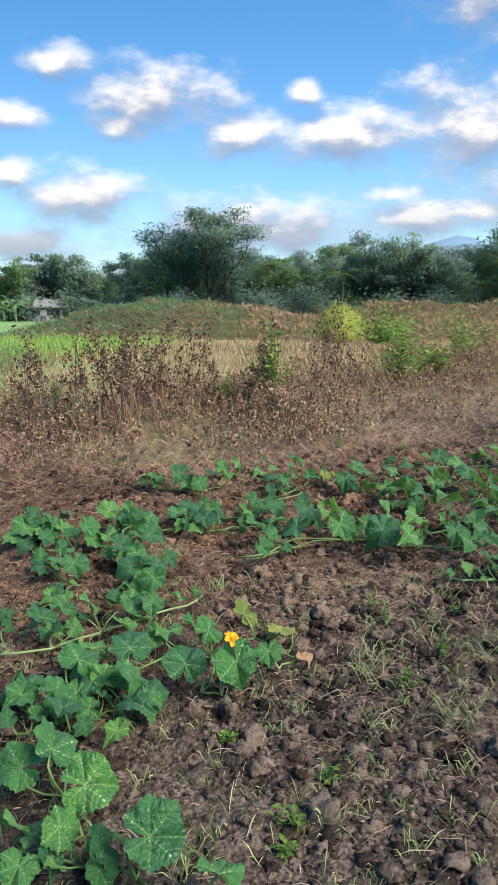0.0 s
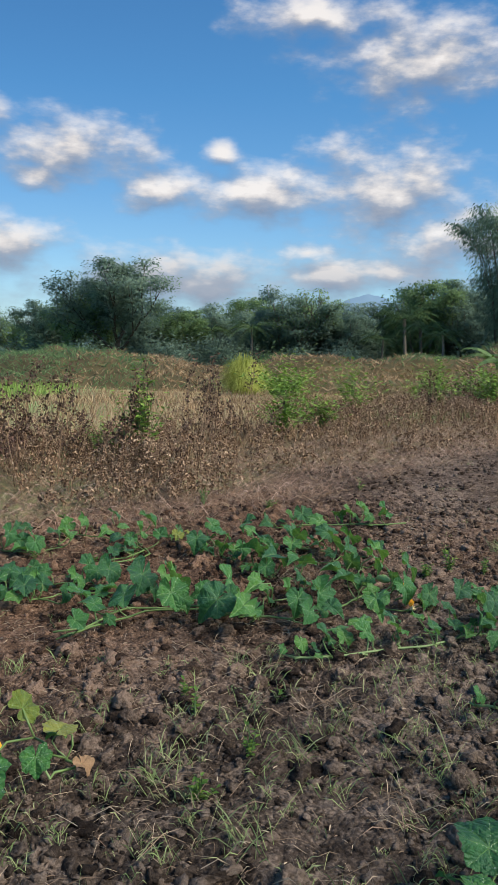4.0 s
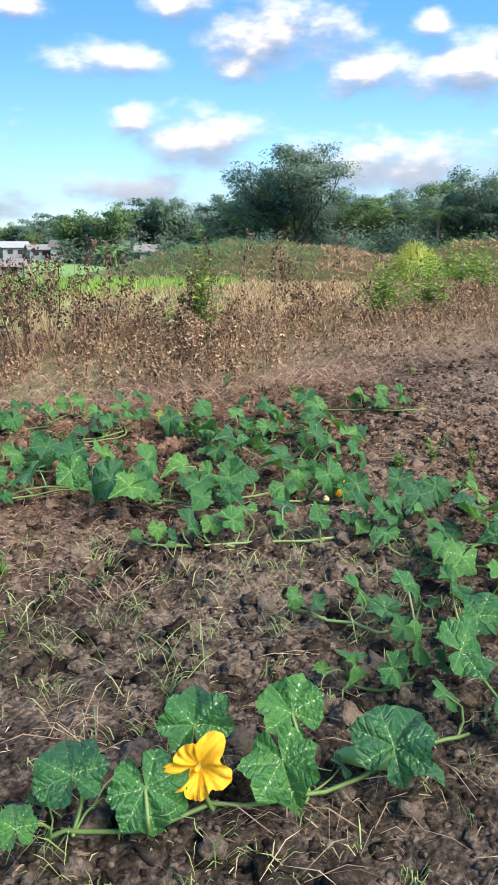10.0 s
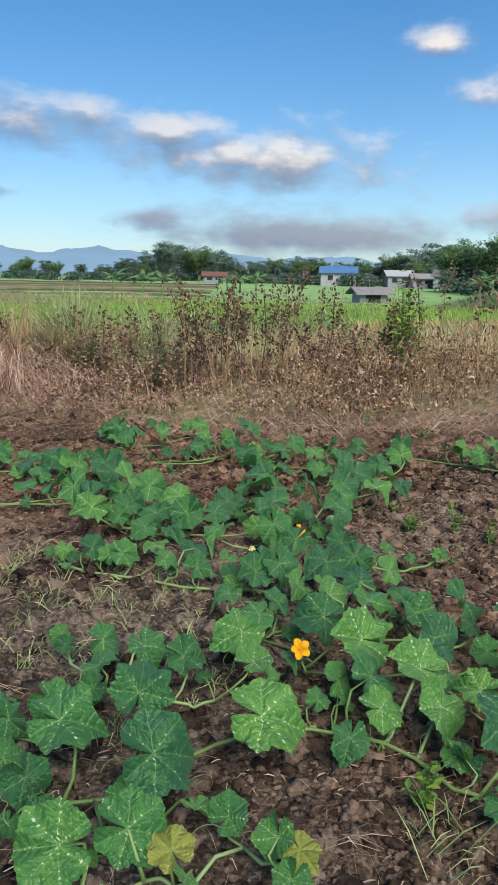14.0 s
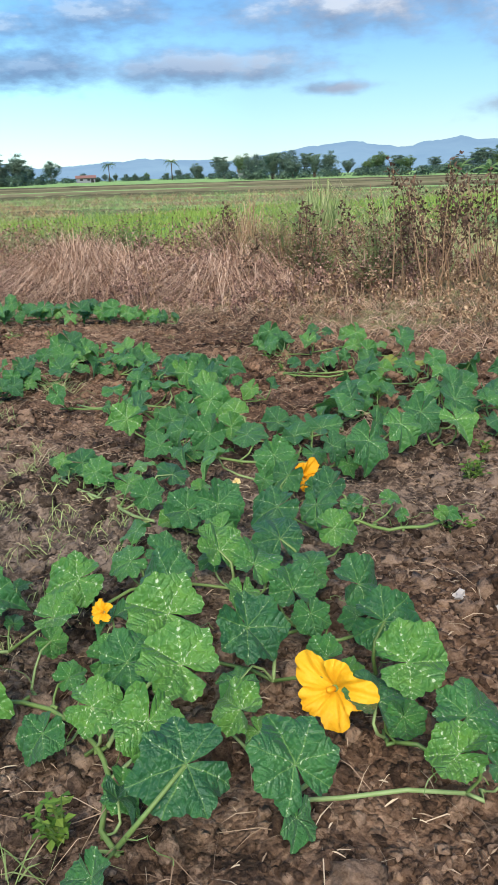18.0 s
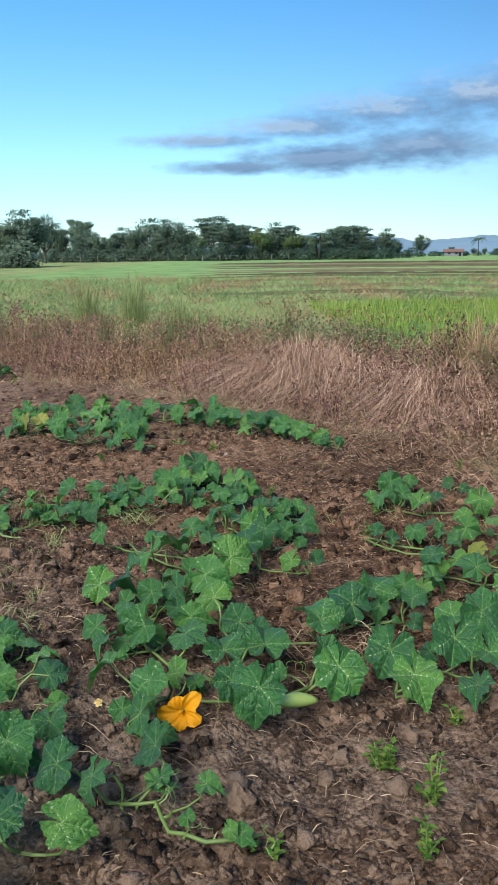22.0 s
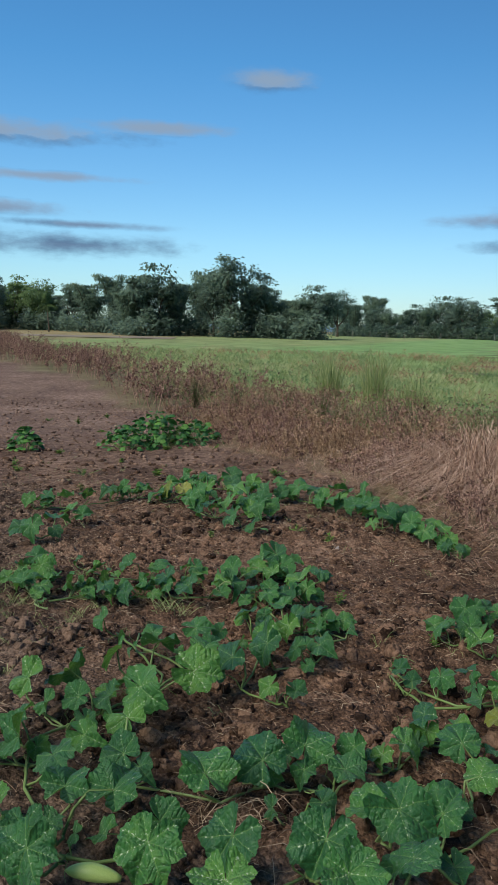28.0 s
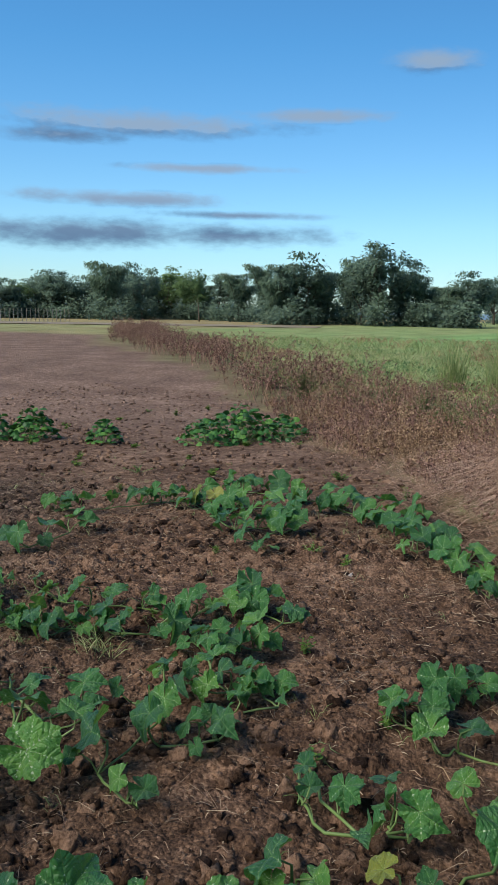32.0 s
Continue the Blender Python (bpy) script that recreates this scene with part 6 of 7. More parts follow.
def pumpkin_plant(leaves, vine=(), flowers=(), fruits=(), yellow=(), dry=()):
    """A creeping pumpkin plant. leaves: (x, y, width, height over the soil[, bearings of the tip and of the face]); vine: the line of its main stem;
    flowers: (x, y, z, size, kind, direction faced); fruits: (x, y, length, turn)."""
    root = thing("pumpkin_plant", "creeping pumpkin plant with large silver-mottled green leaves", "pumpkin plant", "pumpkin plants on the plot")
    # the main stem, with a little play
    nodes, links = [], []
    for i, (a, b) in enumerate(zip(vine, vine[1:])):
        n = max(2, int(math.dist(a, b) / 0.07))
        for k in range(n if i < len(vine) - 2 else n + 1):
            x, y = a[0] + (b[0] - a[0]) * k / n + random.gauss(0, 0.006), a[1] + (b[1] - a[1]) * k / n + random.gauss(0, 0.006)
            nodes.append(Vector((x, y, float(lie(x, y)) + 0.024 + random.uniform(0, 0.010))))
    trunk = len(nodes)
    cx, cy = sum(l[0] for l in leaves) / len(leaves), sum(l[1] for l in leaves) / len(leaves)
    small = []
    for i, (x, y, w, tall, *tip) in enumerate(leaves):
        p = Vector((x, y))
        if trunk:
            q = beside(vine, p)
        else:
            other = min((Vector(l[:2]) for j, l in enumerate(leaves) if j != i), key=lambda o: (o - p).length, default=Vector((cx, cy)))
            q = p.lerp(other, 0.3)
        away = p - q
        if away.length > 0.6 * w + 0.05:
            q = p - away.normalized() * (0.6 * w + 0.05)
            away = p - q
        foot = Vector((q.x, q.y, float(lie(q.x, q.y)) + 0.022))
        nodes.append(foot)
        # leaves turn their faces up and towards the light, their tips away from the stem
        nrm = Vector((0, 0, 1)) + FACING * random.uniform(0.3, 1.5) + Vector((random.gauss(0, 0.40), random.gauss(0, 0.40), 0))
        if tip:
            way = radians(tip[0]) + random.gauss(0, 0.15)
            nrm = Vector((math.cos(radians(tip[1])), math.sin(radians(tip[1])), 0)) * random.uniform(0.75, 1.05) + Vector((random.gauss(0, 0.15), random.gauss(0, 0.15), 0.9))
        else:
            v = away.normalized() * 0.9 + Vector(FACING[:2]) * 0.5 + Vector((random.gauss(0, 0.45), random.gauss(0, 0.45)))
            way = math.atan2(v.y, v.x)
        z = float(lie(x, y)) + tall * random.uniform(0.92, 1.08)
        pool, lab = LEAVES, ""
        if i in yellow:
            pool, lab = LEAVES_YELLOW, "yellowing leaf"
        elif i in dry:
            pool, lab, z = LEAVES_DRY, "dry brown curled leaf", z - tall * 0.5
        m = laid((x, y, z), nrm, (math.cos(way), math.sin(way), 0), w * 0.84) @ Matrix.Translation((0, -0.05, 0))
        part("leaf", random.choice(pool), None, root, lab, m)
        small.append((foot, m.translation, w))
        # now and then a young leaf opens beside a grown one
        for _ in range(3 if x < -0.3 else 1):
            if w < 0.11 or random.random() > (0.7 if x < -0.3 else 0.45) or any(math.hypot(x - b[0], y - b[1]) < 0.22 for b in flowers):
                continue
            a = random.uniform(0, 6.28)
            s = w * (random.uniform(0.5, 0.85) if x < -0.3 else random.uniform(0.32, 0.6))
            px, py = q.x + math.cos(a) * (0.06 + 0.5 * s), q.y + math.sin(a) * (0.06 + 0.5 * s)
            t = Vector((px, py, float(lie(px, py)) + 0.03 + 0.5 * s))
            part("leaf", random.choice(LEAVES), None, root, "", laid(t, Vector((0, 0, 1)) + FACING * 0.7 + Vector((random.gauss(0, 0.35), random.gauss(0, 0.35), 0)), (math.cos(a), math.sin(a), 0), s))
            small.append((foot, t, s))
    for foot, top, w in small:
        d = top - foot
        k = min(1.0, 0.35 + 3.2 * w)
        part("petiole", PETIOLE, None, root, "", Matrix.Translation(foot) @ d.to_track_quat("Z", "Y").to_matrix().to_4x4() @ pose(0, 0, 0, 0, 0, random.uniform(0, 360)) @ Matrix.Diagonal((k, k, d.length, 1)))
    g = Geo()
    if trunk:
        g.tube(nodes[:trunk], [0.0058] * (trunk - 1) + [0.004], 7)
    # runners: the shortest way that links the other feet to it
    done, todo = (list(range(trunk)) or [0]), [k for k in range(trunk, len(nodes)) if trunk or k]
    while todo:
        i, j = min(((i, j) for i in done for j in todo), key=lambda p: (nodes[p[0]] - nodes[p[1]]).length_squared)
        p, q = nodes[i], nodes[j]
        if (p - q).length > 0.01:
            mid = [p.lerp(q, u) for u in (0.33, 0.67)]
            for m in mid:
                m.x += random.gauss(0, 0.012)
                m.y += random.gauss(0, 0.012)
                m.z = float(lie(m.x, m.y)) + random.uniform(0.016, 0.032)
            g.tube([p, *mid, q], [0.0052, 0.0050, 0.0050, 0.0046], 6)
        done.append(j)
        todo.remove(j)
    part("vine", g, M_STEM, root, smooth=True)
    # curled tendrils
    t = Geo()
    for p in nodes[::4]:
        a, turns = random.uniform(0, 6.28), random.uniform(0.7, 1.7)
        pts = [p + Vector((math.cos(a) * 0.010 * k + 0.008 * math.cos(k * turns), math.sin(a) * 0.010 * k + 0.008 * math.sin(k * turns), 0.02 + 0.05 * math.sin(k * 0.22))) for k in range(14)]
        t.tube(pts, 0.0011, 3, cap=False)
    tagged(part("tendril", t, M_STEM, root), kind="stuff")
    for x, y, z, size, kind, to in flowers:
        m = turned((x, y, float(lie(x, y)) + z), to, random.uniform(0, 72), size)
        fl = part("flower", BLOSSOMS[kind], None, root, ("open orange-yellow flower", "open orange-yellow flower", "withered pale flower")[kind], m)
        part("calyx", CALYX, None, fl)
        if kind < 2:
            part("stamen", STAMEN, None, fl)
    for x, y, ln, turn in fruits:
        part("fruit", FRUIT, None, root, "young pale green pumpkin", pose(x, y, float(lie(x, y)) + 0.03 + ln * 0.15, 82, 0, turn) @ Matrix.Diagonal((ln, ln, ln, 1)))
    return root


random.seed(300)
pumpkin_plant([(1.33, 2.30, 0.11, 0.14, 115, -65), (1.57, 2.44, 0.21, 0.12, -76, -76), (1.40, 2.44, 0.19, 0.17, 110, -70), (1.86, 2.54, 0.20, 0.13, -88, -88), (1.64, 2.62, 0.20, 0.17, 100, -80), (2.11, 2.63, 0.22, 0.14, 83, -97), (1.86, 2.69, 0.19, 0.17, 137, -88), (2.25, 2.91, 0.12, 0.10)], vine=[(1.36, 2.40), (1.43, 2.42), (1.57, 2.43), (1.70, 2.52), (1.84, 2.55), (1.95, 2.61), (2.10, 2.71), (2.24, 2.82), (2.31, 2.84)], flowers=[(1.675, 2.46, 0.165, 0.15, 0, (0.05, -1, 0.45))], fruits=[(2.05, 2.68, 0.17, 70)])
pumpkin_plant([(2.65, 2.81, 0.04, 0.06), (2.77, 3.02, 0.10, 0.09), (2.63, 3.05, 0.24, 0.16, 38, -52), (2.39, 2.86, 0.14, 0.12), (2.75, 3.33, 0.23, 0.16, 30, -60), (2.31, 3.05, 0.22, 0.16, 46, -44)], vine=[(2.37, 2.86), (2.55, 3.03), (2.59, 3.32), (2.65, 3.42)])
pumpkin_plant([(2.51, 3.63, 0.14, 0.11), (2.37, 3.27, 0.20, 0.15, 130, -50), (2.33, 3.52, 0.15, 0.12), (2.11, 3.38, 0.13, 0.11), (2.20, 3.61, 0.07, 0.07), (2.18, 3.51, 0.16, 0.13), (1.88, 3.44, 0.08, 0.08), (2.02, 3.49, 0.14, 0.11), (1.81, 3.49, 0.09, 0.08)], vine=[(1.80, 3.51), (1.92, 3.44), (2.09, 3.37), (2.27, 3.41), (2.41, 3.44)])
pumpkin_plant([(2.29, 4.24, 0.13, 0.10), (2.11, 4.21, 0.17, 0.13, -106, -16), (2.02, 4.41, 0.14, 0.11), (1.85, 4.19, 0.14, 0.12), (1.84, 4.41, 0.09, 0.09), (1.68, 4.19, 0.13, 0.11), (1.69, 4.37, 0.15, 0.12), (2.17, 4.31, 0.20, 0.15), (1.50, 4.13, 0.15, 0.12), (1.52, 4.31, 0.14, 0.11), (1.24, 4.08, 0.07, 0.07), (1.18, 4.09, 0.10, 0.09), (1.40, 4.15, 0.12, 0.10), (1.31, 4.14, 0.14, 0.11), (1.09, 4.08, 0.06, 0.07), (1.38, 4.24, 0.14, 0.11), (1.98, 4.24, 0.11, 0.09)], vine=[(1.08, 4.12), (1.29, 4.06), (1.56, 4.13), (1.81, 4.15), (2.02, 4.25), (2.14, 4.29)])
pumpkin_plant([(1.60, 4.99, 0.18, 0.14, -175, 5), (1.58, 5.15, 0.20, 0.15, -178, 2), (1.44, 4.86, 0.18, 0.13), (1.38, 4.69, 0.20, 0.15), (1.42, 4.54, 0.13, 0.11), (1.29, 4.49, 0.14, 0.11), (1.01, 4.60, 0.13, 0.10), (0.58, 4.71, 0.21, 0.16), (1.25, 4.62, 0.18, 0.13), (0.96, 4.71, 0.15, 0.12), (0.94, 4.48, 0.20, 0.15), (0.81, 4.60, 0.24, 0.16), (0.07, 4.93, 0.16, 0.13), (1.12, 4.83, 0.11, 0.10), (0.16, 4.73, 0.15, 0.12), (0.26, 5.03, 0.17, 0.13), (0.17, 5.03, 0.14, 0.11), (1.25, 4.89, 0.16, 0.12)], vine=[(-0.03, 4.58), (0.13, 4.62), (0.25, 4.85), (0.36, 4.96), (0.73, 4.87), (0.94, 4.74), (1.20, 4.64), (1.51, 4.79), (1.75, 5.03)])
pumpkin_plant([(1.34, 6.58, 0.16, 0.12), (2.16, 6.64, 0.16, 0.12), (1.63, 6.64, 0.18, 0.14), (2.30, 6.66, 0.18, 0.14), (2.03, 6.72, 0.16, 0.13), (1.55, 6.74, 0.12, 0.10), (1.95, 6.77, 0.14, 0.11), (2.16, 6.90, 0.14, 0.11)], vine=[(2.48, 6.67), (2.26, 6.62), (2.05, 6.69), (1.78, 6.73), (1.42, 6.67)])
pumpkin_plant([(2.31, 4.76, 0.10, 0.09), (2.20, 4.74, 0.16, 0.12), (2.28, 4.46, 0.18, 0.13), (2.49, 4.83, 0.06, 0.07), (2.56, 4.94, 0.06, 0.07), (2.57, 4.97, 0.07, 0.07), (2.36, 4.57, 0.16, 0.13), (2.36, 4.89, 0.09, 0.08)], vine=[(2.34, 4.65), (2.37, 4.74), (2.49, 4.78), (2.54, 4.87), (2.54, 5.02)])
pumpkin_plant([(3.27, 3.62, 0.22, 0.16, -94, -4), (3.21, 3.52, 0.10, 0.09), (3.10, 3.63, 0.16, 0.13), (2.97, 3.76, 0.21, 0.16, -143, -8), (2.96, 3.57, 0.15, 0.12), (2.77, 3.68, 0.13, 0.11), (2.76, 3.58, 0.09, 0.08), (2.59, 3.59, 0.09, 0.09), (2.87, 3.69, 0.17, 0.13)], vine=[(3.27, 3.48), (3.19, 3.49), (3.07, 3.55), (2.97, 3.56), (2.87, 3.56), (2.77, 3.52), (2.65, 3.42)])
pumpkin_plant([(2.01, 5.08, 0.21, 0.16, 4, 4), (1.87, 5.37, 0.22, 0.16, -3, -3), (1.94, 4.63, 0.10, 0.09), (1.87, 4.72, 0.19, 0.15), (1.74, 4.88, 0.08, 0.08), (1.71, 4.81, 0.14, 0.11), (1.67, 4.57, 0.18, 0.14), (1.78, 5.11, 0.09, 0.09), (1.72, 5.36, 0.17, 0.13), (1.88, 5.00, 0.17, 0.13)], vine=[(1.75, 5.29), (1.80, 5.18), (1.80, 4.93), (1.76, 4.78)], flowers=[(1.95, 4.82, 0.075, 0.14, 0, (1.0, -0.25, 0.4)), (1.87, 4.55, 0.09, 0.08, 2, (0.7, -0.3, 0.6))], fruits=[(1.89, 5.22, 0.16, 15)])
pumpkin_plant([(0.52, 6.29, 0.13, 0.11), (0.37, 6.40, 0.17, 0.13), (0.29, 6.01, 0.10, 0.09), (0.19, 5.95, 0.11, 0.10)], vine=[(0.13, 5.91), (0.29, 5.97), (0.45, 6.11), (0.37, 6.36)])
pumpkin_plant([(-0.93, 3.48, 0.16, 0.13), (-0.44, 3.65, 0.14, 0.11), (-1.08, 3.51, 0.08, 0.08), (-0.85, 3.59, 0.15, 0.12), (-0.73, 3.63, 0.17, 0.13), (-0.52, 3.69, 0.14, 0.11), (-0.33, 3.81, 0.10, 0.09), (-0.64, 3.77, 0.11, 0.10), (-0.24, 3.90, 0.06, 0.07)], vine=[(-1.07, 3.32), (-0.92, 3.34), (-0.75, 3.47), (-0.57, 3.61), (-0.29, 3.83), (-0.21, 3.95)])
pumpkin_plant([(0.91, 4.97, 0.22, 0.16), (0.62, 5.11, 0.25, 0.16), (0.91, 4.83, 0.15, 0.12), (0.31, 4.82, 0.21, 0.15), (0.10, 4.43, 0.14, 0.12), (0.75, 4.89, 0.15, 0.12)], vine=[(0.89, 4.78), (0.74, 4.93), (0.45, 4.89), (0.16, 4.61), (-0.01, 4.46)])
pumpkin_plant([(0.31, 6.13, 0.14, 0.11), (0.30, 6.27, 0.12, 0.10), (0.20, 6.24, 0.13, 0.11)], vine=[(0.01, 5.87), (0.27, 6.04), (0.39, 6.21), (0.33, 6.35)])
pumpkin_plant([(-0.47, 3.94, 0.15, 0.12), (-0.55, 3.99, 0.12, 0.10), (-0.61, 4.11, 0.15, 0.12), (-0.47, 4.18, 0.15, 0.12), (-0.56, 4.67, 0.19, 0.14), (-0.42, 4.33, 0.13, 0.11), (-0.70, 4.90, 0.19, 0.14), (-0.61, 4.36, 0.15, 0.12), (-0.71, 4.48, 0.17, 0.13)], vine=[(-0.37, 3.86), (-0.51, 3.99), (-0.62, 4.44), (-0.73, 4.73)])
pumpkin_plant([(-2.13, 6.12, 0.12, 0.10), (-2.45, 6.01, 0.15, 0.12), (-2.58, 5.83, 0.21, 0.16), (-3.31, 5.29, 0.22, 0.16), (-3.57, 5.09, 0.20, 0.15), (-4.00, 4.64, 0.22, 0.16), (-4.06, 4.82, 0.22, 0.16), (-2.96, 5.80, 0.22, 0.16), (-3.36, 5.43, 0.23, 0.16), (-3.98, 4.50, 0.18, 0.13), (-4.03, 5.05, 0.23, 0.16), (-3.67, 5.33, 0.18, 0.13), (-4.34, 4.65, 0.24, 0.16)], vine=[(-2.32, 6.24), (-3.01, 5.85), (-3.65, 5.28), (-4.14, 4.53)])
pumpkin_plant([(-4.56, 3.28, 0.21, 0.16), (-4.61, 3.52, 0.24, 0.16), (-4.61, 3.80, 0.25, 0.16), (-4.14, 3.26, 0.18, 0.14), (-3.87, 3.05, 0.17, 0.13), (-3.72, 2.91, 0.20, 0.15), (-3.53, 2.82, 0.19, 0.15), (-3.33, 2.69, 0.19, 0.14), (-3.14, 2.57, 0.19, 0.14), (-3.08, 2.39, 0.19, 0.14), (-2.98, 2.25, 0.16, 0.13), (-4.31, 4.11, 0.25, 0.16), (-4.51, 4.36, 0.20, 0.15)])
pumpkin_plant([(-3.62, 3.41, 0.22, 0.16), (-3.71, 3.55, 0.20, 0.15), (-3.58, 3.75, 0.21, 0.16), (-3.89, 3.74, 0.22, 0.16), (-3.97, 4.01, 0.25, 0.16), (-3.24, 3.77, 0.18, 0.14), (-3.87, 4.34, 0.23, 0.16), (-2.99, 4.04, 0.19, 0.15), (-3.11, 4.19, 0.24, 0.16), (-3.24, 4.33, 0.22, 0.16), (-3.32, 4.44, 0.22, 0.16), (-3.04, 4.48, 0.23, 0.16), (-2.60, 4.38, 0.20, 0.15)], yellow=[0, 1])
pumpkin_plant([(-2.50, 2.93, 0.20, 0.15), (-2.09, 3.01, 0.23, 0.16), (-1.75, 2.98, 0.22, 0.16)])
pumpkin_plant([(-4.01, 5.29, 0.24, 0.16)])
pumpkin_plant([(-0.64, 2.07, 0.15, 0.12), (-0.51, 2.04, 0.15, 0.12), (-0.41, 2.02, 0.11, 0.09), (-0.46, 2.19, 0.21, 0.16, 12, -78), (-0.24, 1.94, 0.21, 0.16, 7, -83), (-0.06, 1.84, 0.16, 0.13), (-0.62, 2.40, 0.20, 0.15), (-0.65, 2.68, 0.15, 0.12), (-0.57, 2.74, 0.11, 0.10), (-0.75, 2.71, 0.09, 0.08), (-0.85, 2.69, 0.09, 0.08), (-0.53, 2.83, 0.09, 0.08), (-0.44, 2.90, 0.18, 0.14)])
pumpkin_plant([(-0.84, 2.82, 0.14, 0.11), (-0.70, 2.83, 0.16, 0.12), (-0.66, 3.04, 0.19, 0.14, 102, -78), (-0.47, 3.14, 0.21, 0.15, 99, -81), (-0.33, 3.34, 0.15, 0.12), (-0.15, 3.29, 0.16, 0.13), (-0.12, 3.18, 0.07, 0.07), (-0.23, 2.99, 0.20, 0.15, 94, -86), (-0.03, 2.92, 0.20, 0.15, -89, -89), (0.10, 3.12, 0.13, 0.11, -92, -92), (0.25, 3.19, 0.09, 0.08), (0.16, 3.31, 0.15, 0.12), (0.00, 3.49, 0.16, 0.12)], yellow=[11, 12], dry=[10], flowers=[(-0.05, 3.14, 0.17, 0.08, 1, (0.3, -0.6, 1))])
pumpkin_plant([(-2.53, 4.57, 0.13, 0.10)])
pumpkin_plant([(-0.40, 2.71, 0.16, 0.13)])
pumpkin_plant([(-3.03, 5.48, 0.21, 0.15), (-2.87, 5.64, 0.20, 0.15)])
pumpkin_plant([(-1.14, 3.67, 0.09, 0.08), (-0.96, 3.91, 0.12, 0.10), (-0.91, 4.15, 0.18, 0.13), (-1.04, 4.31, 0.14, 0.11), (-1.07, 4.55, 0.14, 0.11), (-1.22, 4.76, 0.14, 0.11), (-1.39, 4.91, 0.18, 0.14), (-1.37, 5.02, 0.20, 0.15), (-1.24, 5.12, 0.14, 0.11), (-1.20, 5.34, 0.16, 0.12), (-0.97, 4.82, 0.18, 0.14), (-0.92, 5.26, 0.19, 0.14), (-0.78, 5.33, 0.16, 0.12)])
pumpkin_plant([(-2.08, 6.22, 0.11, 0.10)])
pumpkin_plant([(-0.72, 5.03, 0.13, 0.11), (-0.80, 5.11, 0.13, 0.11), (-0.62, 5.13, 0.15, 0.12), (-0.45, 5.25, 0.15, 0.12), (-0.32, 5.35, 0.17, 0.13), (-0.41, 5.46, 0.15, 0.12), (-0.37, 5.56, 0.09, 0.08), (-0.29, 5.66, 0.10, 0.09), (-0.20, 5.49, 0.11, 0.10), (-0.02, 5.47, 0.11, 0.09), (0.07, 5.56, 0.17, 0.13), (0.12, 5.44, 0.15, 0.12), (0.21, 5.32, 0.20, 0.15)])
pumpkin_plant([(-0.26, 5.10, 0.17, 0.13), (-0.17, 5.22, 0.14, 0.11), (0.02, 5.27, 0.17, 0.13), (-0.02, 5.02, 0.11, 0.10), (0.41, 5.20, 0.22, 0.16), (0.54, 5.41, 0.12, 0.10), (0.57, 5.54, 0.11, 0.10)])
pumpkin_plant([(2.01, 3.05, 0.09, 0.08), (2.00, 3.10, 0.12, 0.10), (2.12, 3.03, 0.12, 0.10), (2.19, 3.12, 0.15, 0.12)])
pumpkin_plant([(2.65, 2.71, 0.20, 0.15, -134, -44), (2.74, 2.84, 0.18, 0.14, 41, -49), (2.81, 2.88, 0.12, 0.10), (2.87, 2.86, 0.09, 0.08), (2.84, 3.05, 0.11, 0.09), (2.97, 3.04, 0.11, 0.09), (3.03, 3.04, 0.10, 0.09), (3.06, 2.95, 0.10, 0.09)], yellow=[2, 6])
pumpkin_plant([(-0.80, 6.36, 0.11, 0.09), (-0.68, 6.29, 0.15, 0.12), (-0.55, 6.23, 0.18, 0.14), (-0.38, 6.27, 0.14, 0.11), (-0.35, 6.12, 0.16, 0.12), (-0.26, 6.44, 0.13, 0.11), (-0.16, 6.30, 0.16, 0.12), (-0.19, 6.65, 0.14, 0.11), (-0.06, 6.65, 0.18, 0.13), (0.12, 6.47, 0.13, 0.11), (0.23, 6.61, 0.12, 0.10), (0.42, 6.64, 0.18, 0.14), (0.65, 6.49, 0.11, 0.09)])
pumpkin_plant([(-0.55, 6.62, 0.11, 0.09)])
pumpkin_plant([(1.09, 4.98, 0.19, 0.14), (1.34, 5.07, 0.17, 0.13), (1.37, 5.15, 0.12, 0.10), (1.41, 5.39, 0.23, 0.16, -149, 31), (1.27, 5.55, 0.22, 0.16, -154, 26), (1.19, 5.46, 0.14, 0.11), (1.22, 5.69, 0.11, 0.10), (1.14, 5.68, 0.22, 0.16, -159, 21), (1.23, 5.84, 0.15, 0.12), (1.07, 5.84, 0.15, 0.12), (1.03, 5.94, 0.12, 0.10), (0.96, 6.02, 0.16, 0.12), (0.81, 6.09, 0.12, 0.10)])
pumpkin_plant([(2.38, 3.73, 0.18, 0.14, -95, -5), (2.33, 3.91, 0.14, 0.11), (2.35, 4.02, 0.15, 0.12), (2.47, 4.14, 0.18, 0.14, 163, -17), (2.61, 4.18, 0.17, 0.13, 161, -19), (2.69, 4.09, 0.12, 0.10), (2.78, 4.19, 0.16, 0.13, 159, -21), (2.90, 4.17, 0.12, 0.10, -22, -22), (2.95, 4.27, 0.09, 0.08), (2.90, 4.33, 0.18, 0.13, 63, -27), (2.72, 4.30, 0.09, 0.09), (2.67, 4.33, 0.13, 0.11), (2.85, 4.03, 0.09, 0.09)])
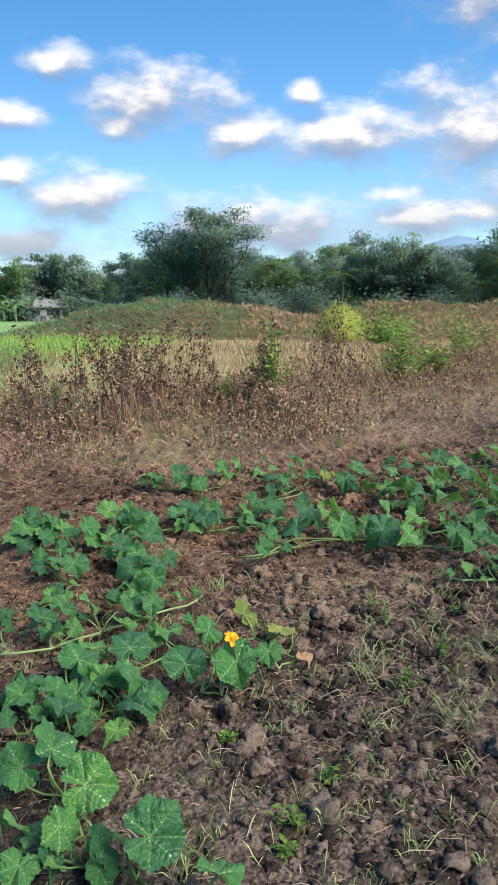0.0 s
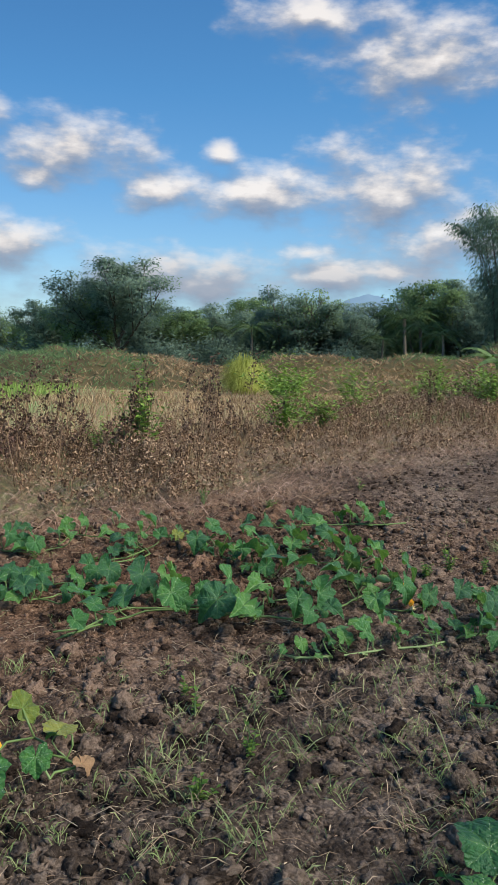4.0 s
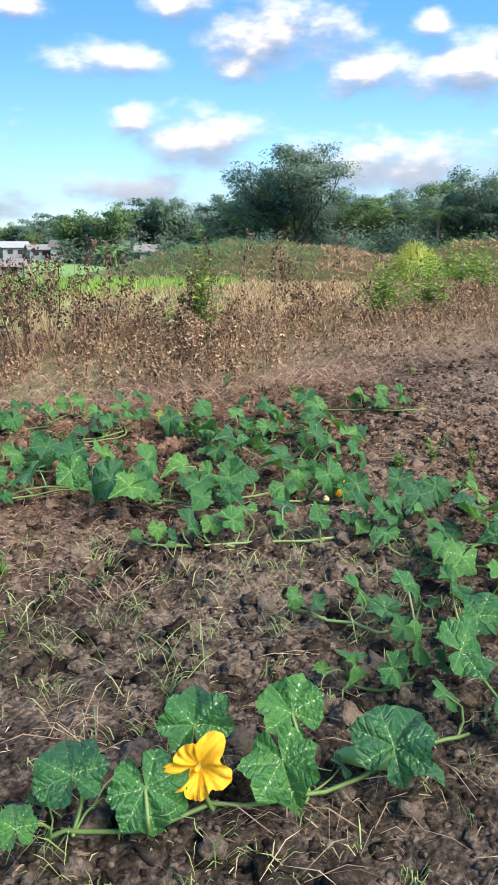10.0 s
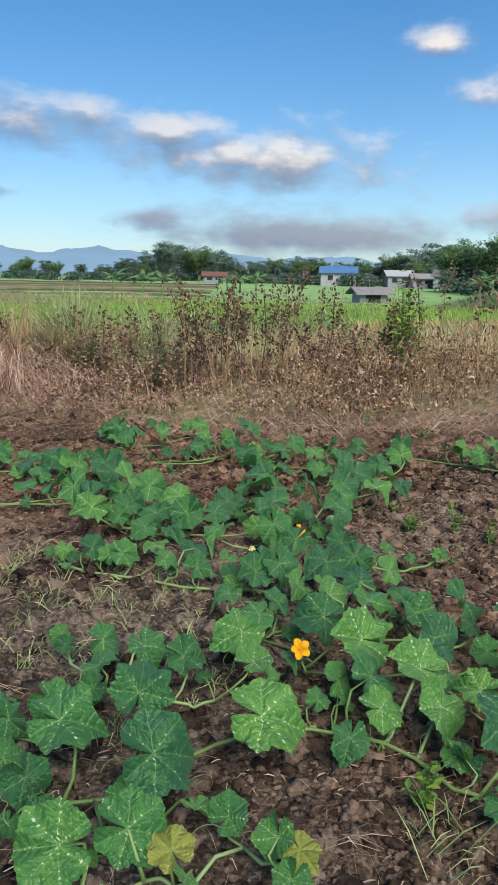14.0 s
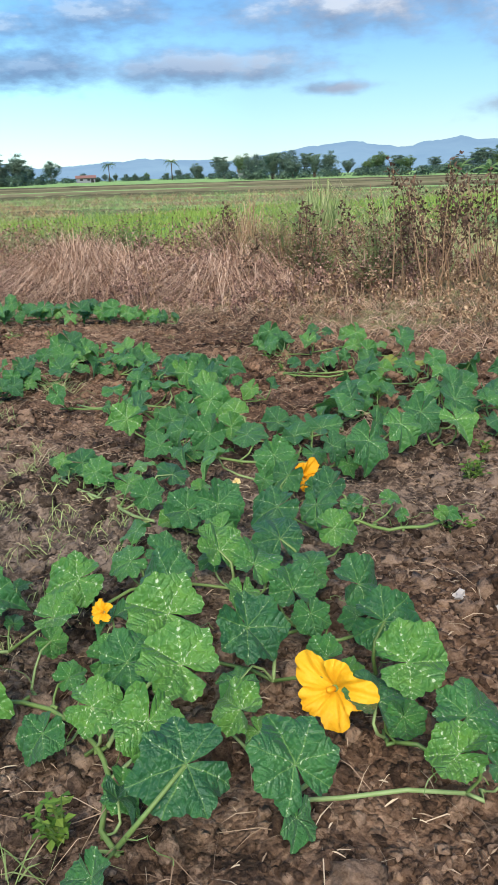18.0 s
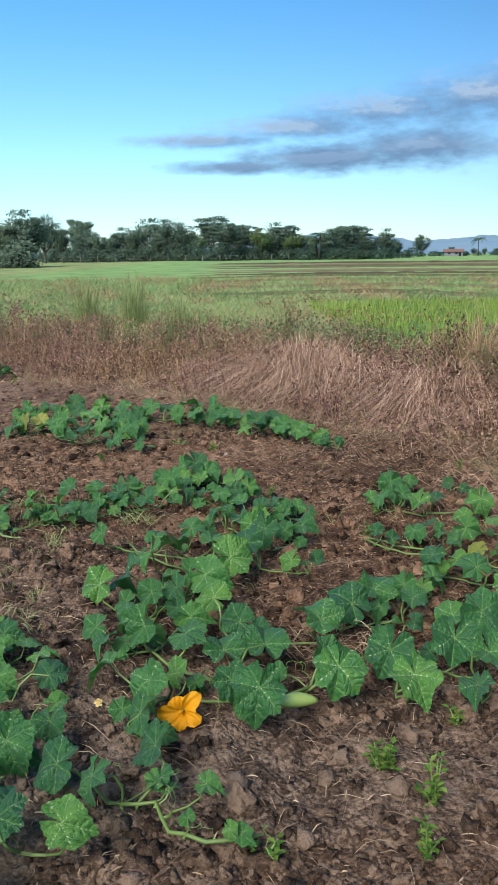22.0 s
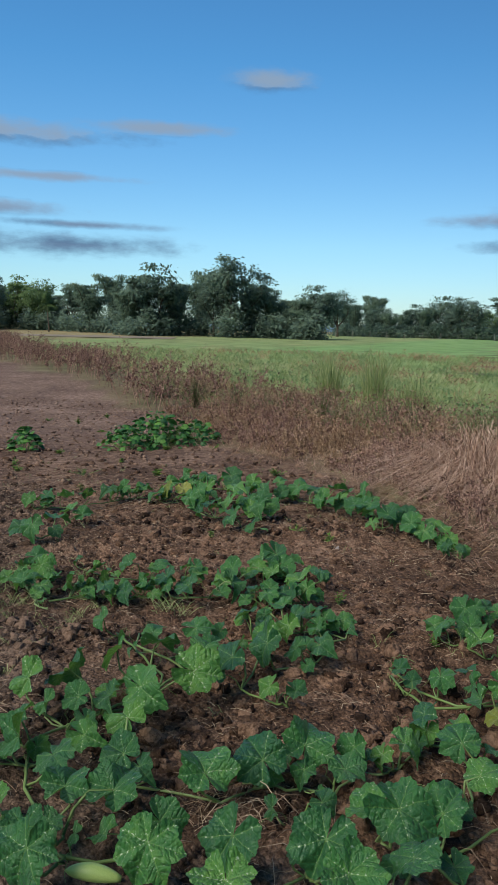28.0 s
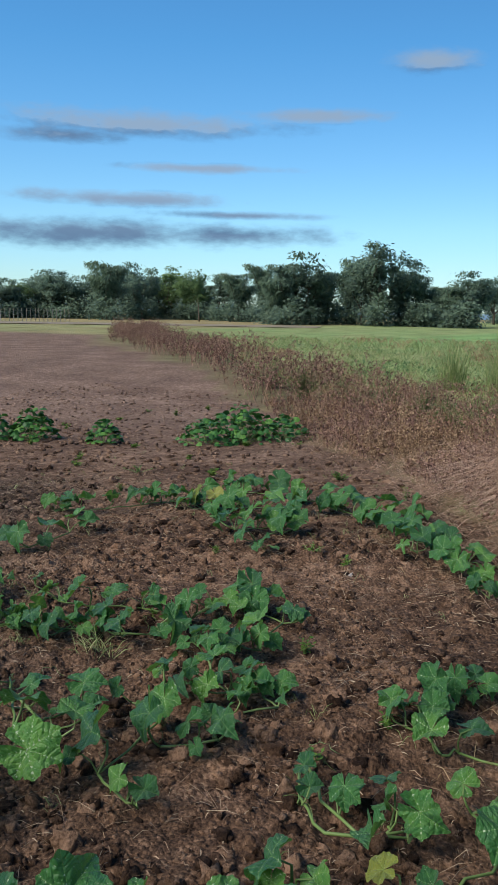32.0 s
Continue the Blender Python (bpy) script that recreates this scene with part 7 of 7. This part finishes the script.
pumpkin_plant([(2.12, 4.02, 0.13, 0.11), (2.57, 3.92, 0.20, 0.15, -146, -11), (2.59, 3.75, 0.12, 0.10), (2.75, 3.83, 0.23, 0.16, -145, -10), (2.78, 3.87, 0.10, 0.09), (2.95, 3.96, 0.20, 0.15, -16, -16), (3.06, 4.09, 0.12, 0.10), (3.13, 4.11, 0.08, 0.08), (3.10, 4.25, 0.19, 0.14, 62, -28), (3.28, 4.07, 0.15, 0.12, 155, -25), (3.34, 4.09, 0.10, 0.09, -27, -27), (3.26, 4.18, 0.19, 0.14, 61, -29), (3.45, 4.16, 0.17, 0.13, 103, -32)], flowers=[(3.24, 3.97, 0.15, 0.165, 0, (0.55, -0.75, 0.5)), (2.62, 3.71, 0.15, 0.07, 1, (0.5, -0.7, 0.6))])
pumpkin_plant([(2.00, 4.69, 0.15, 0.12)])
pumpkin_plant([(2.49, 4.34, 0.19, 0.14, 158, -22), (2.54, 4.52, 0.15, 0.12, 63, -27)])
pumpkin_plant([(0.77, 6.07, 0.19, 0.14), (0.77, 6.20, 0.13, 0.11), (0.89, 6.32, 0.10, 0.09), (0.97, 6.21, 0.18, 0.14, -172, 8), (0.91, 6.47, 0.16, 0.12), (0.73, 6.52, 0.07, 0.07), (0.64, 6.35, 0.12, 0.10), (1.18, 6.28, 0.16, 0.13), (1.26, 6.17, 0.12, 0.10), (1.27, 6.10, 0.11, 0.09), (1.32, 6.02, 0.09, 0.08), (1.43, 5.93, 0.17, 0.13), (1.50, 6.04, 0.22, 0.16, 73, -17)], yellow=[5, 6])
pumpkin_plant([(3.13, 3.82, 0.14, 0.11), (3.20, 3.83, 0.09, 0.09), (3.38, 3.79, 0.20, 0.15, 166, -14), (3.50, 4.07, 0.13, 0.11, -120, -30), (3.54, 4.15, 0.07, 0.07)])
pumpkin_plant([(0.15, 6.91, 0.16, 0.12)])
pumpkin_plant([(1.45, 5.63, 0.09, 0.08), (1.41, 5.79, 0.11, 0.10), (1.67, 5.76, 0.10, 0.09), (1.71, 5.84, 0.23, 0.16, -14, -14), (1.84, 5.93, 0.20, 0.15), (2.00, 5.82, 0.14, 0.11), (1.76, 5.58, 0.22, 0.16, -8, -8), (1.95, 5.62, 0.20, 0.15), (1.71, 6.09, 0.20, 0.15), (1.45, 6.16, 0.18, 0.14), (1.72, 6.42, 0.19, 0.14), (1.17, 6.49, 0.18, 0.14)])
